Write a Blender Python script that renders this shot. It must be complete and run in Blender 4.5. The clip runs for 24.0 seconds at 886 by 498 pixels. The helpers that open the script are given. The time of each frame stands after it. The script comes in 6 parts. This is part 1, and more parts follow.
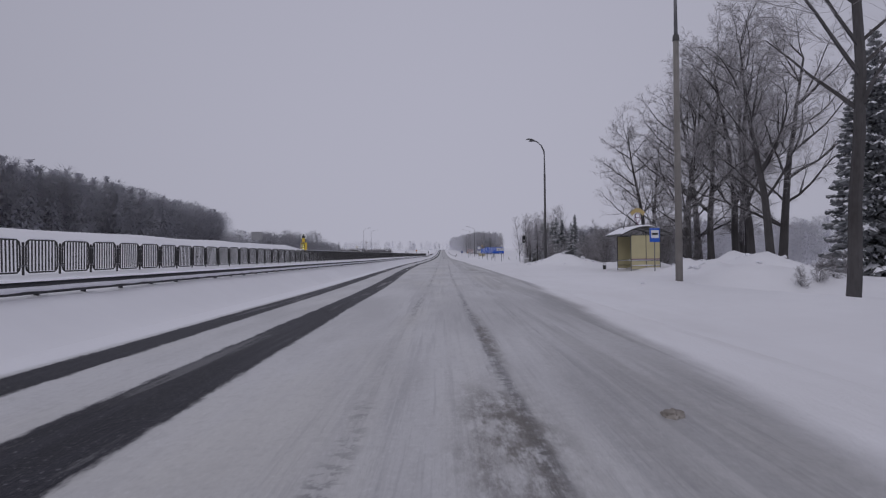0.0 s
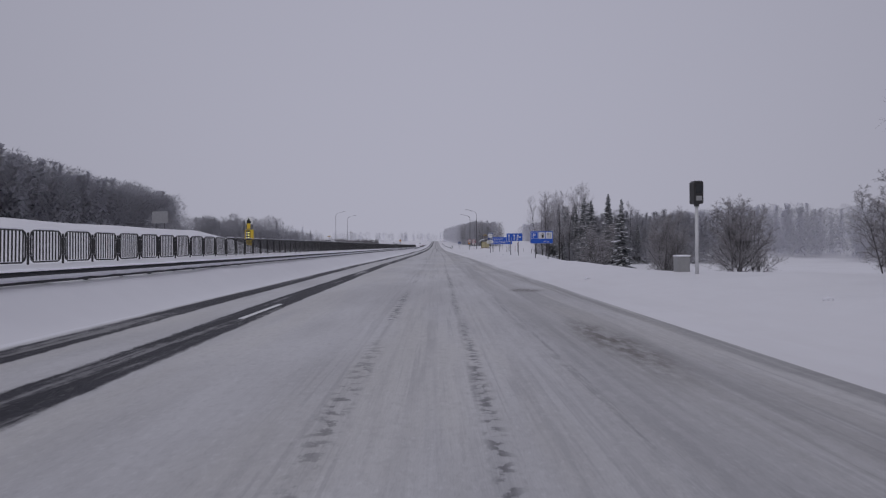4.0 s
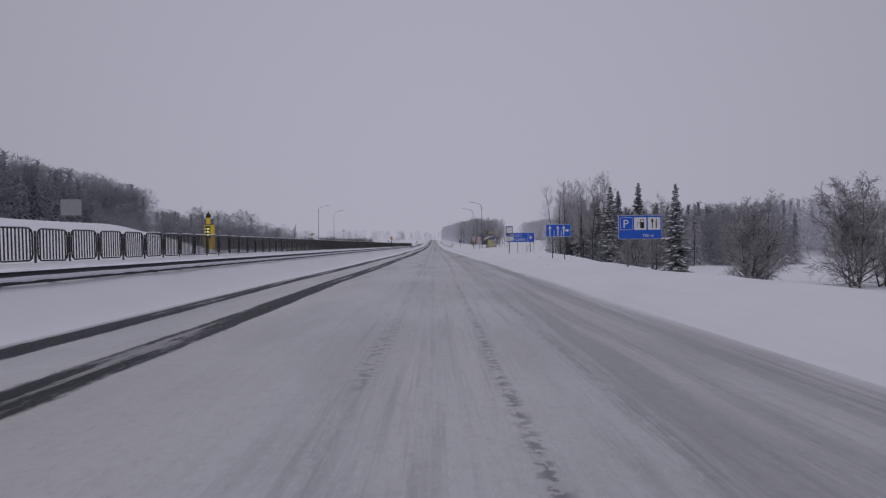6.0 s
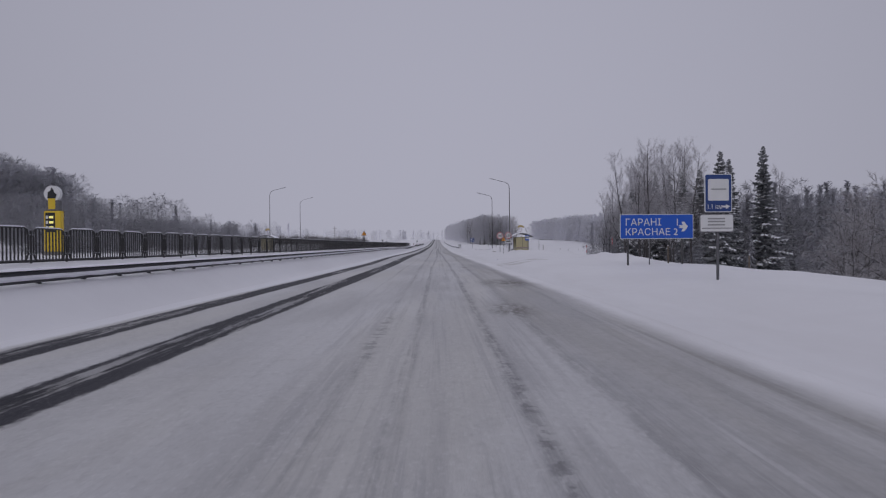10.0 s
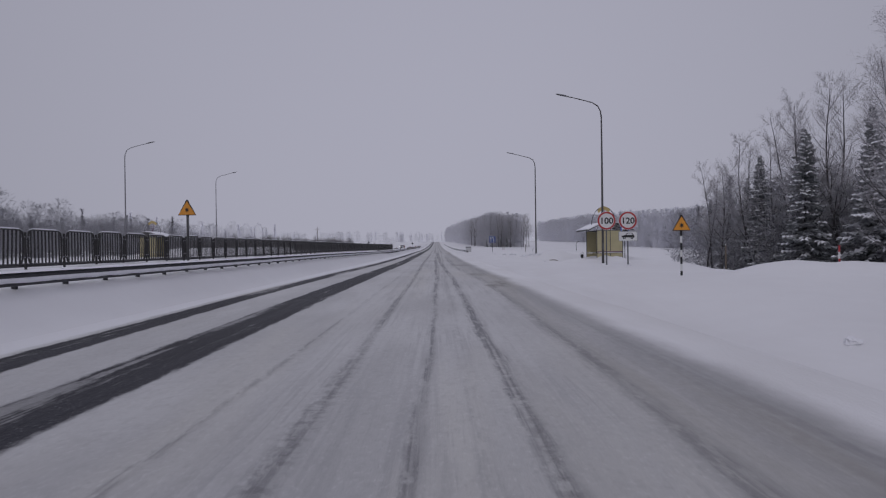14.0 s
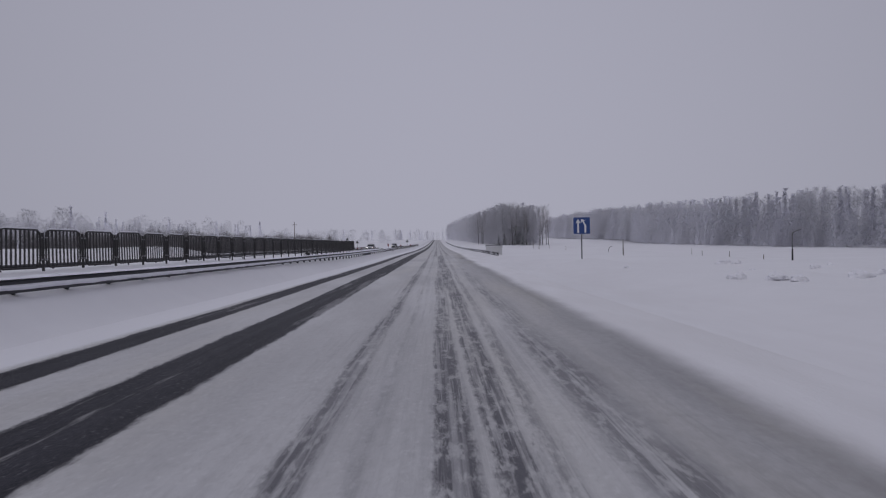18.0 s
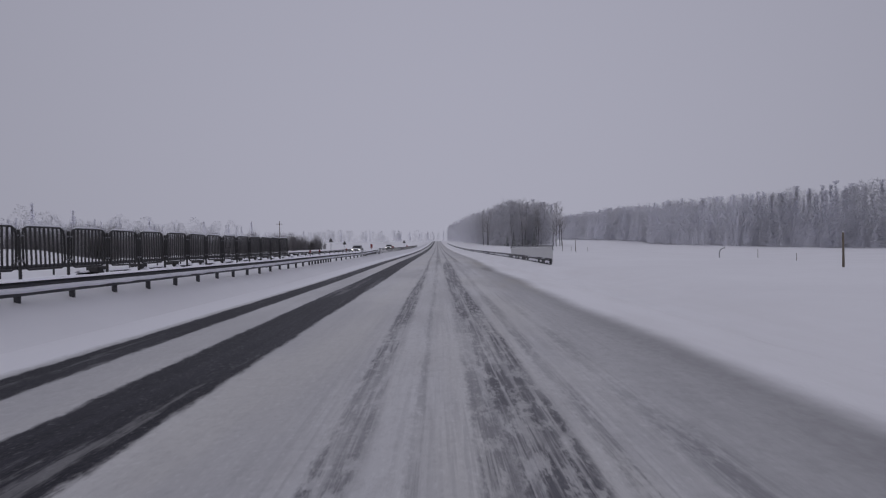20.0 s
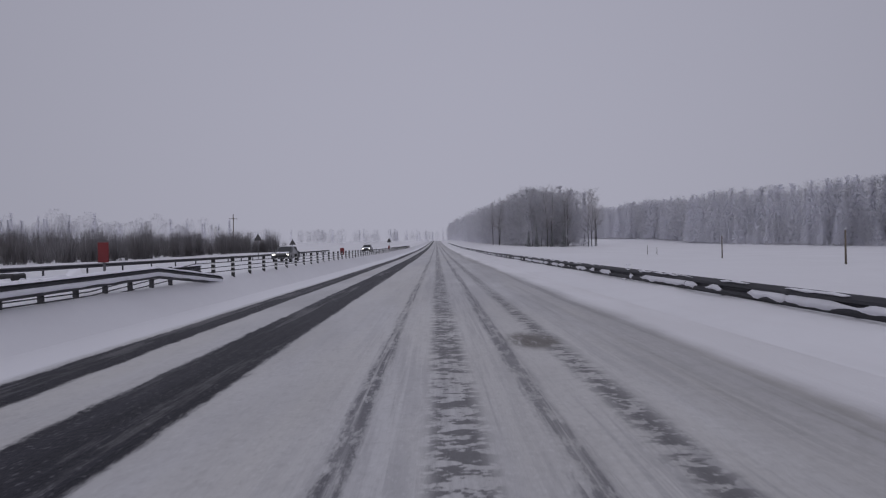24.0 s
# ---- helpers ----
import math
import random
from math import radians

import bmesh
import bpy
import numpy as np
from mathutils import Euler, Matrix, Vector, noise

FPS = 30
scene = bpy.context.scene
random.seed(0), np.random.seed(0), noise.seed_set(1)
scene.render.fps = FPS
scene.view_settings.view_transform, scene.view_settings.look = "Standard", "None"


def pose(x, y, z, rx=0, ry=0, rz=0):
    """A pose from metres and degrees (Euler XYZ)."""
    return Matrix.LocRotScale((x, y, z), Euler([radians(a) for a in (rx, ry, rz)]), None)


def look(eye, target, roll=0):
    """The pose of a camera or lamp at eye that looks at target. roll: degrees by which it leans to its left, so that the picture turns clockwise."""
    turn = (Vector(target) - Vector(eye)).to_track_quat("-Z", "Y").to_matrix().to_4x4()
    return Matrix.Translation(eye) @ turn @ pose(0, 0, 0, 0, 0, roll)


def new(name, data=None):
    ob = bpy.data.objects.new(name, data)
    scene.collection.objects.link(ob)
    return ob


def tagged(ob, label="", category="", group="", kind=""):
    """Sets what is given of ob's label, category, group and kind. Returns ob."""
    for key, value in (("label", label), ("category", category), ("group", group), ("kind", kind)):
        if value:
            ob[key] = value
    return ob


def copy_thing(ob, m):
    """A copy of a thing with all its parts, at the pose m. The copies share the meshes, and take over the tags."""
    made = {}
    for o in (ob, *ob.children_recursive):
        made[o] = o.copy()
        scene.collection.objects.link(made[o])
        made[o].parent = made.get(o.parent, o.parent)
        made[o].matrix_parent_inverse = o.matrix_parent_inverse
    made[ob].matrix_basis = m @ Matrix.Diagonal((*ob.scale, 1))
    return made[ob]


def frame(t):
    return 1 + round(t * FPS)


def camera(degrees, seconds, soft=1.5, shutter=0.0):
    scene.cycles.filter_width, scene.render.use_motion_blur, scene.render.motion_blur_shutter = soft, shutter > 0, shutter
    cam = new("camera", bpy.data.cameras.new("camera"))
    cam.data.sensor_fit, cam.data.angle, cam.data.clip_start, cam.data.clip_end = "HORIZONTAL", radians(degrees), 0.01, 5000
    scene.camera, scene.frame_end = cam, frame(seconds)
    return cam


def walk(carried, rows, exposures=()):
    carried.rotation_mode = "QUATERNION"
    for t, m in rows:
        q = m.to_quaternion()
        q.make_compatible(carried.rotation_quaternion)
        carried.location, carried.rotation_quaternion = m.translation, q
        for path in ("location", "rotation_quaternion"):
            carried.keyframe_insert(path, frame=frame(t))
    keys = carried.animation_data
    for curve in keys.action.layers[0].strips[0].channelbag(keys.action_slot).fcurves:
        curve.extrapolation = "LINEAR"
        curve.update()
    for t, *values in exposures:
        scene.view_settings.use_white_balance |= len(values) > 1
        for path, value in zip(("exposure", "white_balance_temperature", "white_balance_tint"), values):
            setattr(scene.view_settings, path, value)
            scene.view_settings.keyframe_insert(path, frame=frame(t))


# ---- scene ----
cam = camera(72.0, 24.0, soft=1.2, shutter=0.05)
# t, x, y, z, yaw, pitch, roll
ROWS = [
    (0.0, -0.001, 0.000, 1.369, -0.053, 0.582, 0.615),
    (0.5, 0.078, 5.879, 1.364, -0.326, 0.456, 0.464),
    (1.0, 0.151, 11.765, 1.358, -0.499, 0.363, 0.504),
    (1.5, 0.215, 17.656, 1.352, -0.568, 0.283, 0.782),
    (2.0, 0.262, 23.565, 1.347, -0.557, 0.253, 0.820),
    (2.5, 0.285, 29.505, 1.343, -0.490, 0.286, 0.506),
    (3.0, 0.287, 35.461, 1.338, -0.496, 0.178, 0.542),
    (3.5, 0.274, 41.431, 1.334, -0.559, 0.002, 0.505),
    (4.0, 0.249, 47.411, 1.331, -0.658, -0.200, 0.467),
    (4.5, 0.216, 53.398, 1.330, -0.786, -0.376, 0.695),
    (5.0, 0.178, 59.389, 1.332, -0.944, -0.415, 0.550),
    (5.5, 0.138, 65.388, 1.338, -0.954, -0.398, 0.660),
    (6.0, 0.111, 71.381, 1.346, -0.868, -0.320, 0.554),
    (6.5, 0.113, 77.356, 1.357, -0.939, -0.241, 0.785),
    (7.0, 0.138, 83.331, 1.369, -0.890, -0.162, 0.669),
    (7.5, 0.182, 89.312, 1.382, -0.845, -0.163, 0.691),
    (8.0, 0.234, 95.307, 1.393, -0.745, -0.215, 0.503),
    (8.5, 0.287, 101.324, 1.404, -0.714, -0.269, 0.644),
    (9.0, 0.334, 107.378, 1.413, -0.627, -0.235, 0.592),
    (9.5, 0.369, 113.484, 1.422, -0.594, -0.289, 0.427),
    (10.0, 0.390, 119.650, 1.428, -0.544, -0.309, 0.449),
    (10.5, 0.416, 125.848, 1.432, -0.518, -0.209, 0.592),
    (11.0, 0.436, 132.071, 1.433, -0.564, -0.114, 0.625),
    (11.5, 0.449, 138.320, 1.432, -0.624, -0.044, 0.630),
    (12.0, 0.454, 144.597, 1.430, -0.700, -0.006, 0.635),
    (12.5, 0.450, 150.904, 1.430, -0.773, -0.002, 0.641),
    (13.0, 0.433, 157.242, 1.432, -0.719, -0.029, 0.481),
    (13.5, 0.409, 163.611, 1.438, -0.579, -0.038, 0.601),
    (14.0, 0.389, 170.006, 1.451, -0.602, -0.056, 0.721),
    (14.5, 0.377, 176.428, 1.471, -0.665, -0.095, 0.838),
    (15.0, 0.365, 182.875, 1.498, -0.629, -0.111, 1.022),
    (15.5, 0.360, 189.341, 1.526, -0.545, -0.080, 1.311),
    (16.0, 0.372, 195.774, 1.550, -0.723, -0.060, 1.187),
    (16.5, 0.351, 202.212, 1.567, -0.637, -0.119, 1.144),
    (17.0, 0.308, 208.660, 1.580, -0.516, -0.161, 1.013),
    (17.5, 0.258, 215.119, 1.589, -0.593, -0.201, 1.056),
    (18.0, 0.198, 221.587, 1.596, -0.548, -0.209, 1.006),
    (18.5, 0.127, 228.057, 1.604, -0.456, -0.125, 1.038),
    (19.0, 0.055, 234.526, 1.613, -0.540, -0.081, 1.076),
    (19.5, -0.013, 240.997, 1.624, -0.580, -0.067, 1.072),
    (20.0, -0.074, 247.472, 1.638, -0.511, -0.070, 1.068),
    (20.5, -0.121, 253.953, 1.655, -0.377, -0.077, 1.150),
    (21.0, -0.153, 260.442, 1.677, -0.367, -0.068, 1.063),
    (21.5, -0.177, 266.930, 1.704, -0.287, -0.142, 1.102),
    (22.0, -0.191, 273.411, 1.740, -0.233, -0.191, 1.150),
    (22.5, -0.195, 279.885, 1.784, -0.259, -0.275, 1.181),
    (23.0, -0.187, 286.350, 1.835, -0.351, -0.198, 1.247),
    (23.5, -0.162, 292.807, 1.891, -0.499, -0.031, 1.264),
    (24.0, -0.120, 299.253, 1.948, -0.593, -0.078, 1.225),
]
walk(cam, [(t, pose(x, y, z, 90 + pitch, roll, yaw)) for t, x, y, z, yaw, pitch, roll in ROWS],
     exposures=((0.0, 0.08), (2.5, 0.06), (5.0, 0.0), (8.0, 0.0), (13.0, -0.03), (16.0, -0.05), (24.0, -0.04)))

# ---------------------------------------------------------------- world and light
world = bpy.data.worlds.new("overcast")
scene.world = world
world.use_nodes = True
wn, wl = world.node_tree.nodes, world.node_tree.links
wn.clear()
sky = wn.new("ShaderNodeTexSky")
sky.sky_type, sky.sun_disc = "NISHITA", False
sky.sun_elevation, sky.sun_rotation = radians(28), radians(150)
sky.air_density, sky.dust_density, sky.ozone_density = 1.0, 6.0, 1.0
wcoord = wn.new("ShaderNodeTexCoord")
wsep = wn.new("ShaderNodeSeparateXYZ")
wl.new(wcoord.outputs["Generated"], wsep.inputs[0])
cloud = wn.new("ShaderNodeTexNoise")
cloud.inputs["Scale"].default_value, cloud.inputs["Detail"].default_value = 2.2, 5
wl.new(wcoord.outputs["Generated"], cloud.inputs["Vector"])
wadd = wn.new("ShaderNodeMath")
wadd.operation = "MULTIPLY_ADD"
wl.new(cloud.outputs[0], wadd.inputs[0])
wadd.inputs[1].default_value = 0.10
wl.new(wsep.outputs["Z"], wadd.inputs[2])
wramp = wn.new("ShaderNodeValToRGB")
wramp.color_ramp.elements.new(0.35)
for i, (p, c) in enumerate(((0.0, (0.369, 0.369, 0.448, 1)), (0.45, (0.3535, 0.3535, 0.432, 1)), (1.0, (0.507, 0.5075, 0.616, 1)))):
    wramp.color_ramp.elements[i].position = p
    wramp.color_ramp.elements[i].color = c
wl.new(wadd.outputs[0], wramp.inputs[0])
# sky brightened ahead and dimmed aside, standing in for lens vignetting
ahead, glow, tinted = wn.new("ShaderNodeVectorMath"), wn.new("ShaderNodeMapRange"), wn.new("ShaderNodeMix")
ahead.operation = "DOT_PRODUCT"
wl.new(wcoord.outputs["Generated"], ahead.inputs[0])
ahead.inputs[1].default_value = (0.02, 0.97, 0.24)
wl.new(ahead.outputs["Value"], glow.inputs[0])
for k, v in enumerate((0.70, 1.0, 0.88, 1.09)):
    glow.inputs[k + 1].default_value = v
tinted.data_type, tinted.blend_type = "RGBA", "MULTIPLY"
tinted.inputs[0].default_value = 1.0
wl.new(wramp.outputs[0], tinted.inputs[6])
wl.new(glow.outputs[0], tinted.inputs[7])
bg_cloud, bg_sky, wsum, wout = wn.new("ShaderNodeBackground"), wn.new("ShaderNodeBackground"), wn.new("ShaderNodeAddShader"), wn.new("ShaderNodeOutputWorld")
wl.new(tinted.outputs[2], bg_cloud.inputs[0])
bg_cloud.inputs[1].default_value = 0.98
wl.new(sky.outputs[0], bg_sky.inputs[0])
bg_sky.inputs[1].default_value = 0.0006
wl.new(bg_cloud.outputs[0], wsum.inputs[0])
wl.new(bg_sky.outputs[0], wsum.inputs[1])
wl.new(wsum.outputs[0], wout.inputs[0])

sun = new("sun", bpy.data.lights.new("sun", "SUN"))
sun.data.energy, sun.data.angle, sun.data.color = 0.45, radians(60), (1.0, 0.985, 1.0)
sun.matrix_world = look((0, 0, 60), (30, 52, 0))
tagged(sun, kind="structure")


# ---------------------------------------------------------------- materials
def mat(name, base, rough=0.7, metal=0.0, second=None, amount=0.5, scale=4.0, fine=30.0, bump=0.1, dist=0.02, coat=0.0, stretch=None, contrast=0.25, spec=0.5):
    """Two colours mixed by a two-scale noise, with a fine relief."""
    m = bpy.data.materials.new(name)
    m.use_nodes = True
    n, l = m.node_tree.nodes, m.node_tree.links
    b = n["Principled BSDF"]
    b.inputs["Roughness"].default_value, b.inputs["Metallic"].default_value = rough, metal
    b.inputs["Coat Weight"].default_value = coat
    b.inputs["Specular IOR Level"].default_value = spec
    second = second or tuple(c * 0.75 for c in base)
    co, mp = n.new("ShaderNodeTexCoord"), n.new("ShaderNodeMapping")
    l.new(co.outputs["Object"], mp.inputs[0])
    if stretch:
        mp.inputs["Scale"].default_value = stretch
    big, small, mix = n.new("ShaderNodeTexNoise"), n.new("ShaderNodeTexNoise"), n.new("ShaderNodeMath")
    big.inputs["Scale"].default_value, big.inputs["Detail"].default_value = scale, 6
    small.inputs["Scale"].default_value, small.inputs["Detail"].default_value = fine, 4
    for t in (big, small):
        l.new(mp.outputs[0], t.inputs["Vector"])
    mix.operation = "MULTIPLY_ADD"
    l.new(small.outputs[0], mix.inputs[0])
    mix.inputs[1].default_value = 0.35
    l.new(big.outputs[0], mix.inputs[2])
    ramp = n.new("ShaderNodeMapRange")
    l.new(mix.outputs[0], ramp.inputs[0])
    ramp.inputs[1].default_value, ramp.inputs[2].default_value = 0.68 - contrast, 0.68 + contrast
    ramp.inputs[3].default_value, ramp.inputs[4].default_value = 0.0, amount
    cm = n.new("ShaderNodeMix")
    cm.data_type = "RGBA"
    l.new(ramp.outputs[0], cm.inputs[0])
    cm.inputs[6].default_value, cm.inputs[7].default_value = (*base, 1), (*second, 1)
    l.new(cm.outputs[2], b.inputs["Base Color"])
    if bump:
        bp = n.new("ShaderNodeBump")
        bp.inputs["Strength"].default_value, bp.inputs["Distance"].default_value = bump, dist
        l.new(mix.outputs[0], bp.inputs["Height"])
        l.new(bp.outputs[0], b.inputs["Normal"])
    return m


M = {}
M["snow"] = mat("snow", (0.74, 0.74, 0.765), 0.55, second=(0.65, 0.645, 0.668), amount=0.7, scale=0.12, fine=1.3, bump=0.6, dist=0.12, spec=0.6)
M["snow_bank"] = mat("snow_bank", (0.78, 0.78, 0.83), 0.9, second=(0.64, 0.635, 0.66), amount=0.8, scale=1.2, fine=6.0, bump=0.6, dist=0.08, spec=0.2)
M["snow_cap"] = mat("snow_cap", (0.86, 0.86, 0.90), 0.9, second=(0.75, 0.75, 0.80), amount=0.6, scale=5, fine=30, bump=0.4, dist=0.02, spec=0.2)


def grime_vignette(m):
    """Grey spray thrown up by traffic, in streaks on the snow beside the road. Part of the greying stands in for lens
    vignetting.
    """
    n, l = m.node_tree.nodes, m.node_tree.links
    b = n["Principled BSDF"]
    clean = b.inputs["Base Color"].links[0].from_socket
    co, sep, mp, t = n.new("ShaderNodeTexCoord"), n.new("ShaderNodeSeparateXYZ"), n.new("ShaderNodeMapping"), n.new("ShaderNodeTexNoise")
    l.new(co.outputs["Object"], sep.inputs[0])
    l.new(co.outputs["Object"], mp.inputs[0])
    mp.inputs["Scale"].default_value = (1.0, 0.16, 1.0)
    l.new(mp.outputs[0], t.inputs["Vector"])
    t.inputs["Scale"].default_value, t.inputs["Detail"].default_value, t.inputs["Roughness"].default_value = 0.9, 8, 0.65
    fade = []
    for lo, hi in ((8.0, 3.8), (-5.9, -5.5)):
        q = n.new("ShaderNodeMapRange")
        q.interpolation_type = "SMOOTHSTEP"
        l.new(sep.outputs[0], q.inputs[0])
        q.inputs[1].default_value, q.inputs[2].default_value = lo, hi
        fade.append(q.outputs[0])
    both, spot, amount, k = n.new("ShaderNodeMath"), n.new("ShaderNodeMapRange"), n.new("ShaderNodeMath"), n.new("ShaderNodeMix")
    both.operation, amount.operation = "MULTIPLY", "MULTIPLY"
    l.new(fade[0], both.inputs[0])
    l.new(fade[1], both.inputs[1])
    l.new(t.outputs[0], spot.inputs[0])
    spot.inputs[1].default_value, spot.inputs[2].default_value, spot.inputs[3].default_value, spot.inputs[4].default_value = 0.40, 0.68, 0.05, 0.75
    l.new(both.outputs[0], amount.inputs[0])
    l.new(spot.outputs[0], amount.inputs[1])
    k.data_type = "RGBA"
    l.new(amount.outputs[0], k.inputs[0])
    l.new(clean, k.inputs[6])
    k.inputs[7].default_value = (0.62, 0.61, 0.625, 1)
    l.new(k.outputs[2], b.inputs["Base Color"])


grime_vignette(M["snow"])


def turning_tracks(m):
    """Sandy wheel marks where traffic turns off into the side road."""
    n, l = m.node_tree.nodes, m.node_tree.links
    b = n["Principled BSDF"]
    clean = b.inputs["Base Color"].links[0].from_socket
    co, sep, t = n.new("ShaderNodeTexCoord"), n.new("ShaderNodeSeparateXYZ"), n.new("ShaderNodeTexNoise")
    l.new(co.outputs["Object"], sep.inputs[0])
    l.new(co.outputs["Object"], t.inputs["Vector"])
    t.inputs["Scale"].default_value, t.inputs["Detail"].default_value = 0.8, 7

    def op(kind, a, c=0.0, d=0.0):
        q = n.new("ShaderNodeMath")
        q.operation = kind
        for i, v in enumerate((a, c, d)):
            if hasattr(v, "default_value"):
                l.new(v, q.inputs[i])
            else:
                q.inputs[i].default_value = v
        return q.outputs[0]

    def soft(v, lo, hi):
        q = n.new("ShaderNodeMapRange")
        q.interpolation_type = "SMOOTHSTEP"
        l.new(v, q.inputs[0])
        q.inputs[1].default_value, q.inputs[2].default_value = lo, hi
        return q.outputs[0]

    x, y = sep.outputs[0], sep.outputs[1]
    bend = op("MULTIPLY_ADD", op("EXPONENT", op("MULTIPLY_ADD", x, -0.2, 0.66)), -11.0, 168.0)
    off = op("ADD", op("SUBTRACT", y, bend), op("MULTIPLY_ADD", t.outputs[0], 0.8, -0.4))
    marks = 0.0
    for centre, half in ((-1.3, 0.16), (-0.75, 0.12), (0.55, 0.22), (1.1, 0.12), (2.1, 0.14)):
        marks = op("MAXIMUM", soft(op("SUBTRACT", op("ABSOLUTE", op("SUBTRACT", off, centre)), half), 0.22, -0.12), marks)
    marks = op("MULTIPLY", op("MULTIPLY", marks, soft(t.outputs[0], 0.30, 0.62)), op("MULTIPLY", soft(x, 2.5, 4.5), soft(x, 24.0, 15.0)))
    k = n.new("ShaderNodeMix")
    k.data_type = "RGBA"
    l.new(op("MULTIPLY", marks, 0.8), k.inputs[0])
    l.new(clean, k.inputs[6])
    k.inputs[7].default_value = (0.40, 0.385, 0.355, 1)
    l.new(k.outputs[2], b.inputs["Base Color"])


turning_tracks(M["snow"])
M["concrete"] = mat("concrete", (0.25, 0.235, 0.22), 0.9, second=(0.15, 0.14, 0.13), amount=0.8, scale=1.5, fine=25, bump=0.3, dist=0.01)
M["galvanised"] = mat("galvanised_steel", (0.26, 0.26, 0.28), 0.6, 0.25, second=(0.19, 0.19, 0.205), amount=0.8, scale=1.0, fine=12, bump=0.03)
M["rail"] = mat("rail_steel", (0.030, 0.030, 0.036), 0.65, 0.1, second=(0.070, 0.070, 0.078), amount=0.8, scale=1.3, fine=14, bump=0.15, stretch=(1, 0.2, 1))
M["dark_paint"] = mat("dark_paint", (0.017, 0.0165, 0.0175), 0.5, 0.1, second=(0.045, 0.043, 0.044), amount=0.8, scale=2, fine=35, bump=0.08)
M["lamp_dark"] = mat("dark_steel", (0.065, 0.064, 0.068), 0.6, 0.1, second=(0.095, 0.092, 0.092), amount=0.6, scale=0.8, fine=9, bump=0.02)
M["lamp_grey"] = mat("grey_steel", (0.17, 0.17, 0.18), 0.5, 0.5, second=(0.10, 0.10, 0.105), amount=0.7, scale=2, fine=30, bump=0.08)
M["sign_blue"] = mat("sign_blue", (0.009, 0.088, 0.50), 0.4, second=(0.02, 0.105, 0.48), amount=0.6, scale=2.5, fine=20, bump=0.02)
M["sign_navy"] = mat("sign_navy", (0.015, 0.05, 0.20), 0.45, second=(0.03, 0.06, 0.19), amount=0.6, scale=2.5, fine=20, bump=0.02)
M["sign_white"] = mat("sign_white", (0.72, 0.72, 0.72), 0.45, second=(0.60, 0.60, 0.60), amount=0.7, scale=3, fine=20, bump=0.02)
M["sign_grey"] = mat("sign_back", (0.30, 0.30, 0.31), 0.6, 0.3, second=(0.22, 0.22, 0.23), amount=0.7, scale=2, fine=20, bump=0.03)
M["railing_pale"] = mat("pale_railing_paint", (0.66, 0.66, 0.67), 0.55, 0.0, second=(0.52, 0.52, 0.53), amount=0.7, scale=2, fine=20, bump=0.03)
M["sign_text_grey"] = mat("faded_text", (0.33, 0.33, 0.33), 0.6, amount=0.5, scale=8)
M["sign_red"] = mat("sign_red", (0.42, 0.03, 0.035), 0.45, second=(0.33, 0.04, 0.045), amount=0.6, scale=4, bump=0.02)
M["marker_red"] = mat("marker_red", (0.20, 0.018, 0.022), 0.5, second=(0.15, 0.02, 0.024), amount=0.7, scale=4, bump=0.02)
M["sign_yellow"] = mat("sign_yellow", (0.72, 0.30, 0.03), 0.45, second=(0.6, 0.24, 0.03), amount=0.6, scale=4, bump=0.02)
M["black"] = mat("black_film", (0.015, 0.015, 0.016), 0.5, amount=0.5)
M["gas_yellow"] = mat("pillar_yellow", (0.72, 0.50, 0.03), 0.4, second=(0.62, 0.43, 0.04), amount=0.6, scale=1.5, bump=0.03)
M["shelter_panel"] = mat("shelter_panel", (0.53, 0.475, 0.285), 0.65, second=(0.43, 0.385, 0.23), amount=0.8, scale=1.6, fine=18, bump=0.06)
M["shelter_frame"] = mat("shelter_frame", (0.075, 0.075, 0.072), 0.5, 0.3, second=(0.12, 0.12, 0.12), amount=0.7, scale=3, bump=0.08)
M["roof_sheet"] = mat("roof_sheet", (0.13, 0.125, 0.12), 0.35, second=(0.19, 0.185, 0.18), amount=0.6, scale=2, bump=0.05)
M["ochre"] = mat("ochre_paint", (0.52, 0.40, 0.17), 0.5, amount=0.5)
M["mauve"] = mat("mauve_paint", (0.22, 0.13, 0.19), 0.5, amount=0.5)
M["wood"] = mat("weathered_wood", (0.16, 0.13, 0.10), 0.85, second=(0.09, 0.075, 0.06), amount=0.8, scale=3, stretch=(1, 1, 0.1), bump=0.3)
M["bark"] = mat("bark", (0.042, 0.038, 0.038), 0.95, second=(0.13, 0.125, 0.128), amount=0.7, scale=1.6, fine=14, bump=0.8, dist=0.03, stretch=(1, 1, 0.35))
M["twig"] = mat("twig", (0.27, 0.255, 0.26), 0.95, second=(0.50, 0.49, 0.51), amount=0.8, scale=0.5, fine=5, bump=0.0)
# rime, lightened further to paint haze on middle-distance trees
M["rime_haze"] = mat("rime_haze_twig", (0.40, 0.385, 0.405), 0.95, second=(0.62, 0.61, 0.645), amount=0.9, scale=0.35, fine=3, bump=0.0)
M["needle"] = mat("needle", (0.13, 0.142, 0.147), 0.9, second=(0.40, 0.405, 0.425), amount=0.95, scale=0.7, fine=6, bump=0.0)
# woods: haze painted into the colour over the frost, paler with distance
M["wood_near"] = mat("haze_frosted_wood", (0.66, 0.66, 0.70), 0.95, second=(0.78, 0.775, 0.82), amount=0.9, scale=0.12, fine=1.0, bump=0.0)
M["wood_far"] = mat("haze_hoarfrost_wood", (0.70, 0.70, 0.75), 0.95, second=(0.82, 0.82, 0.87), amount=0.9, scale=0.05, fine=0.6, bump=0.0)
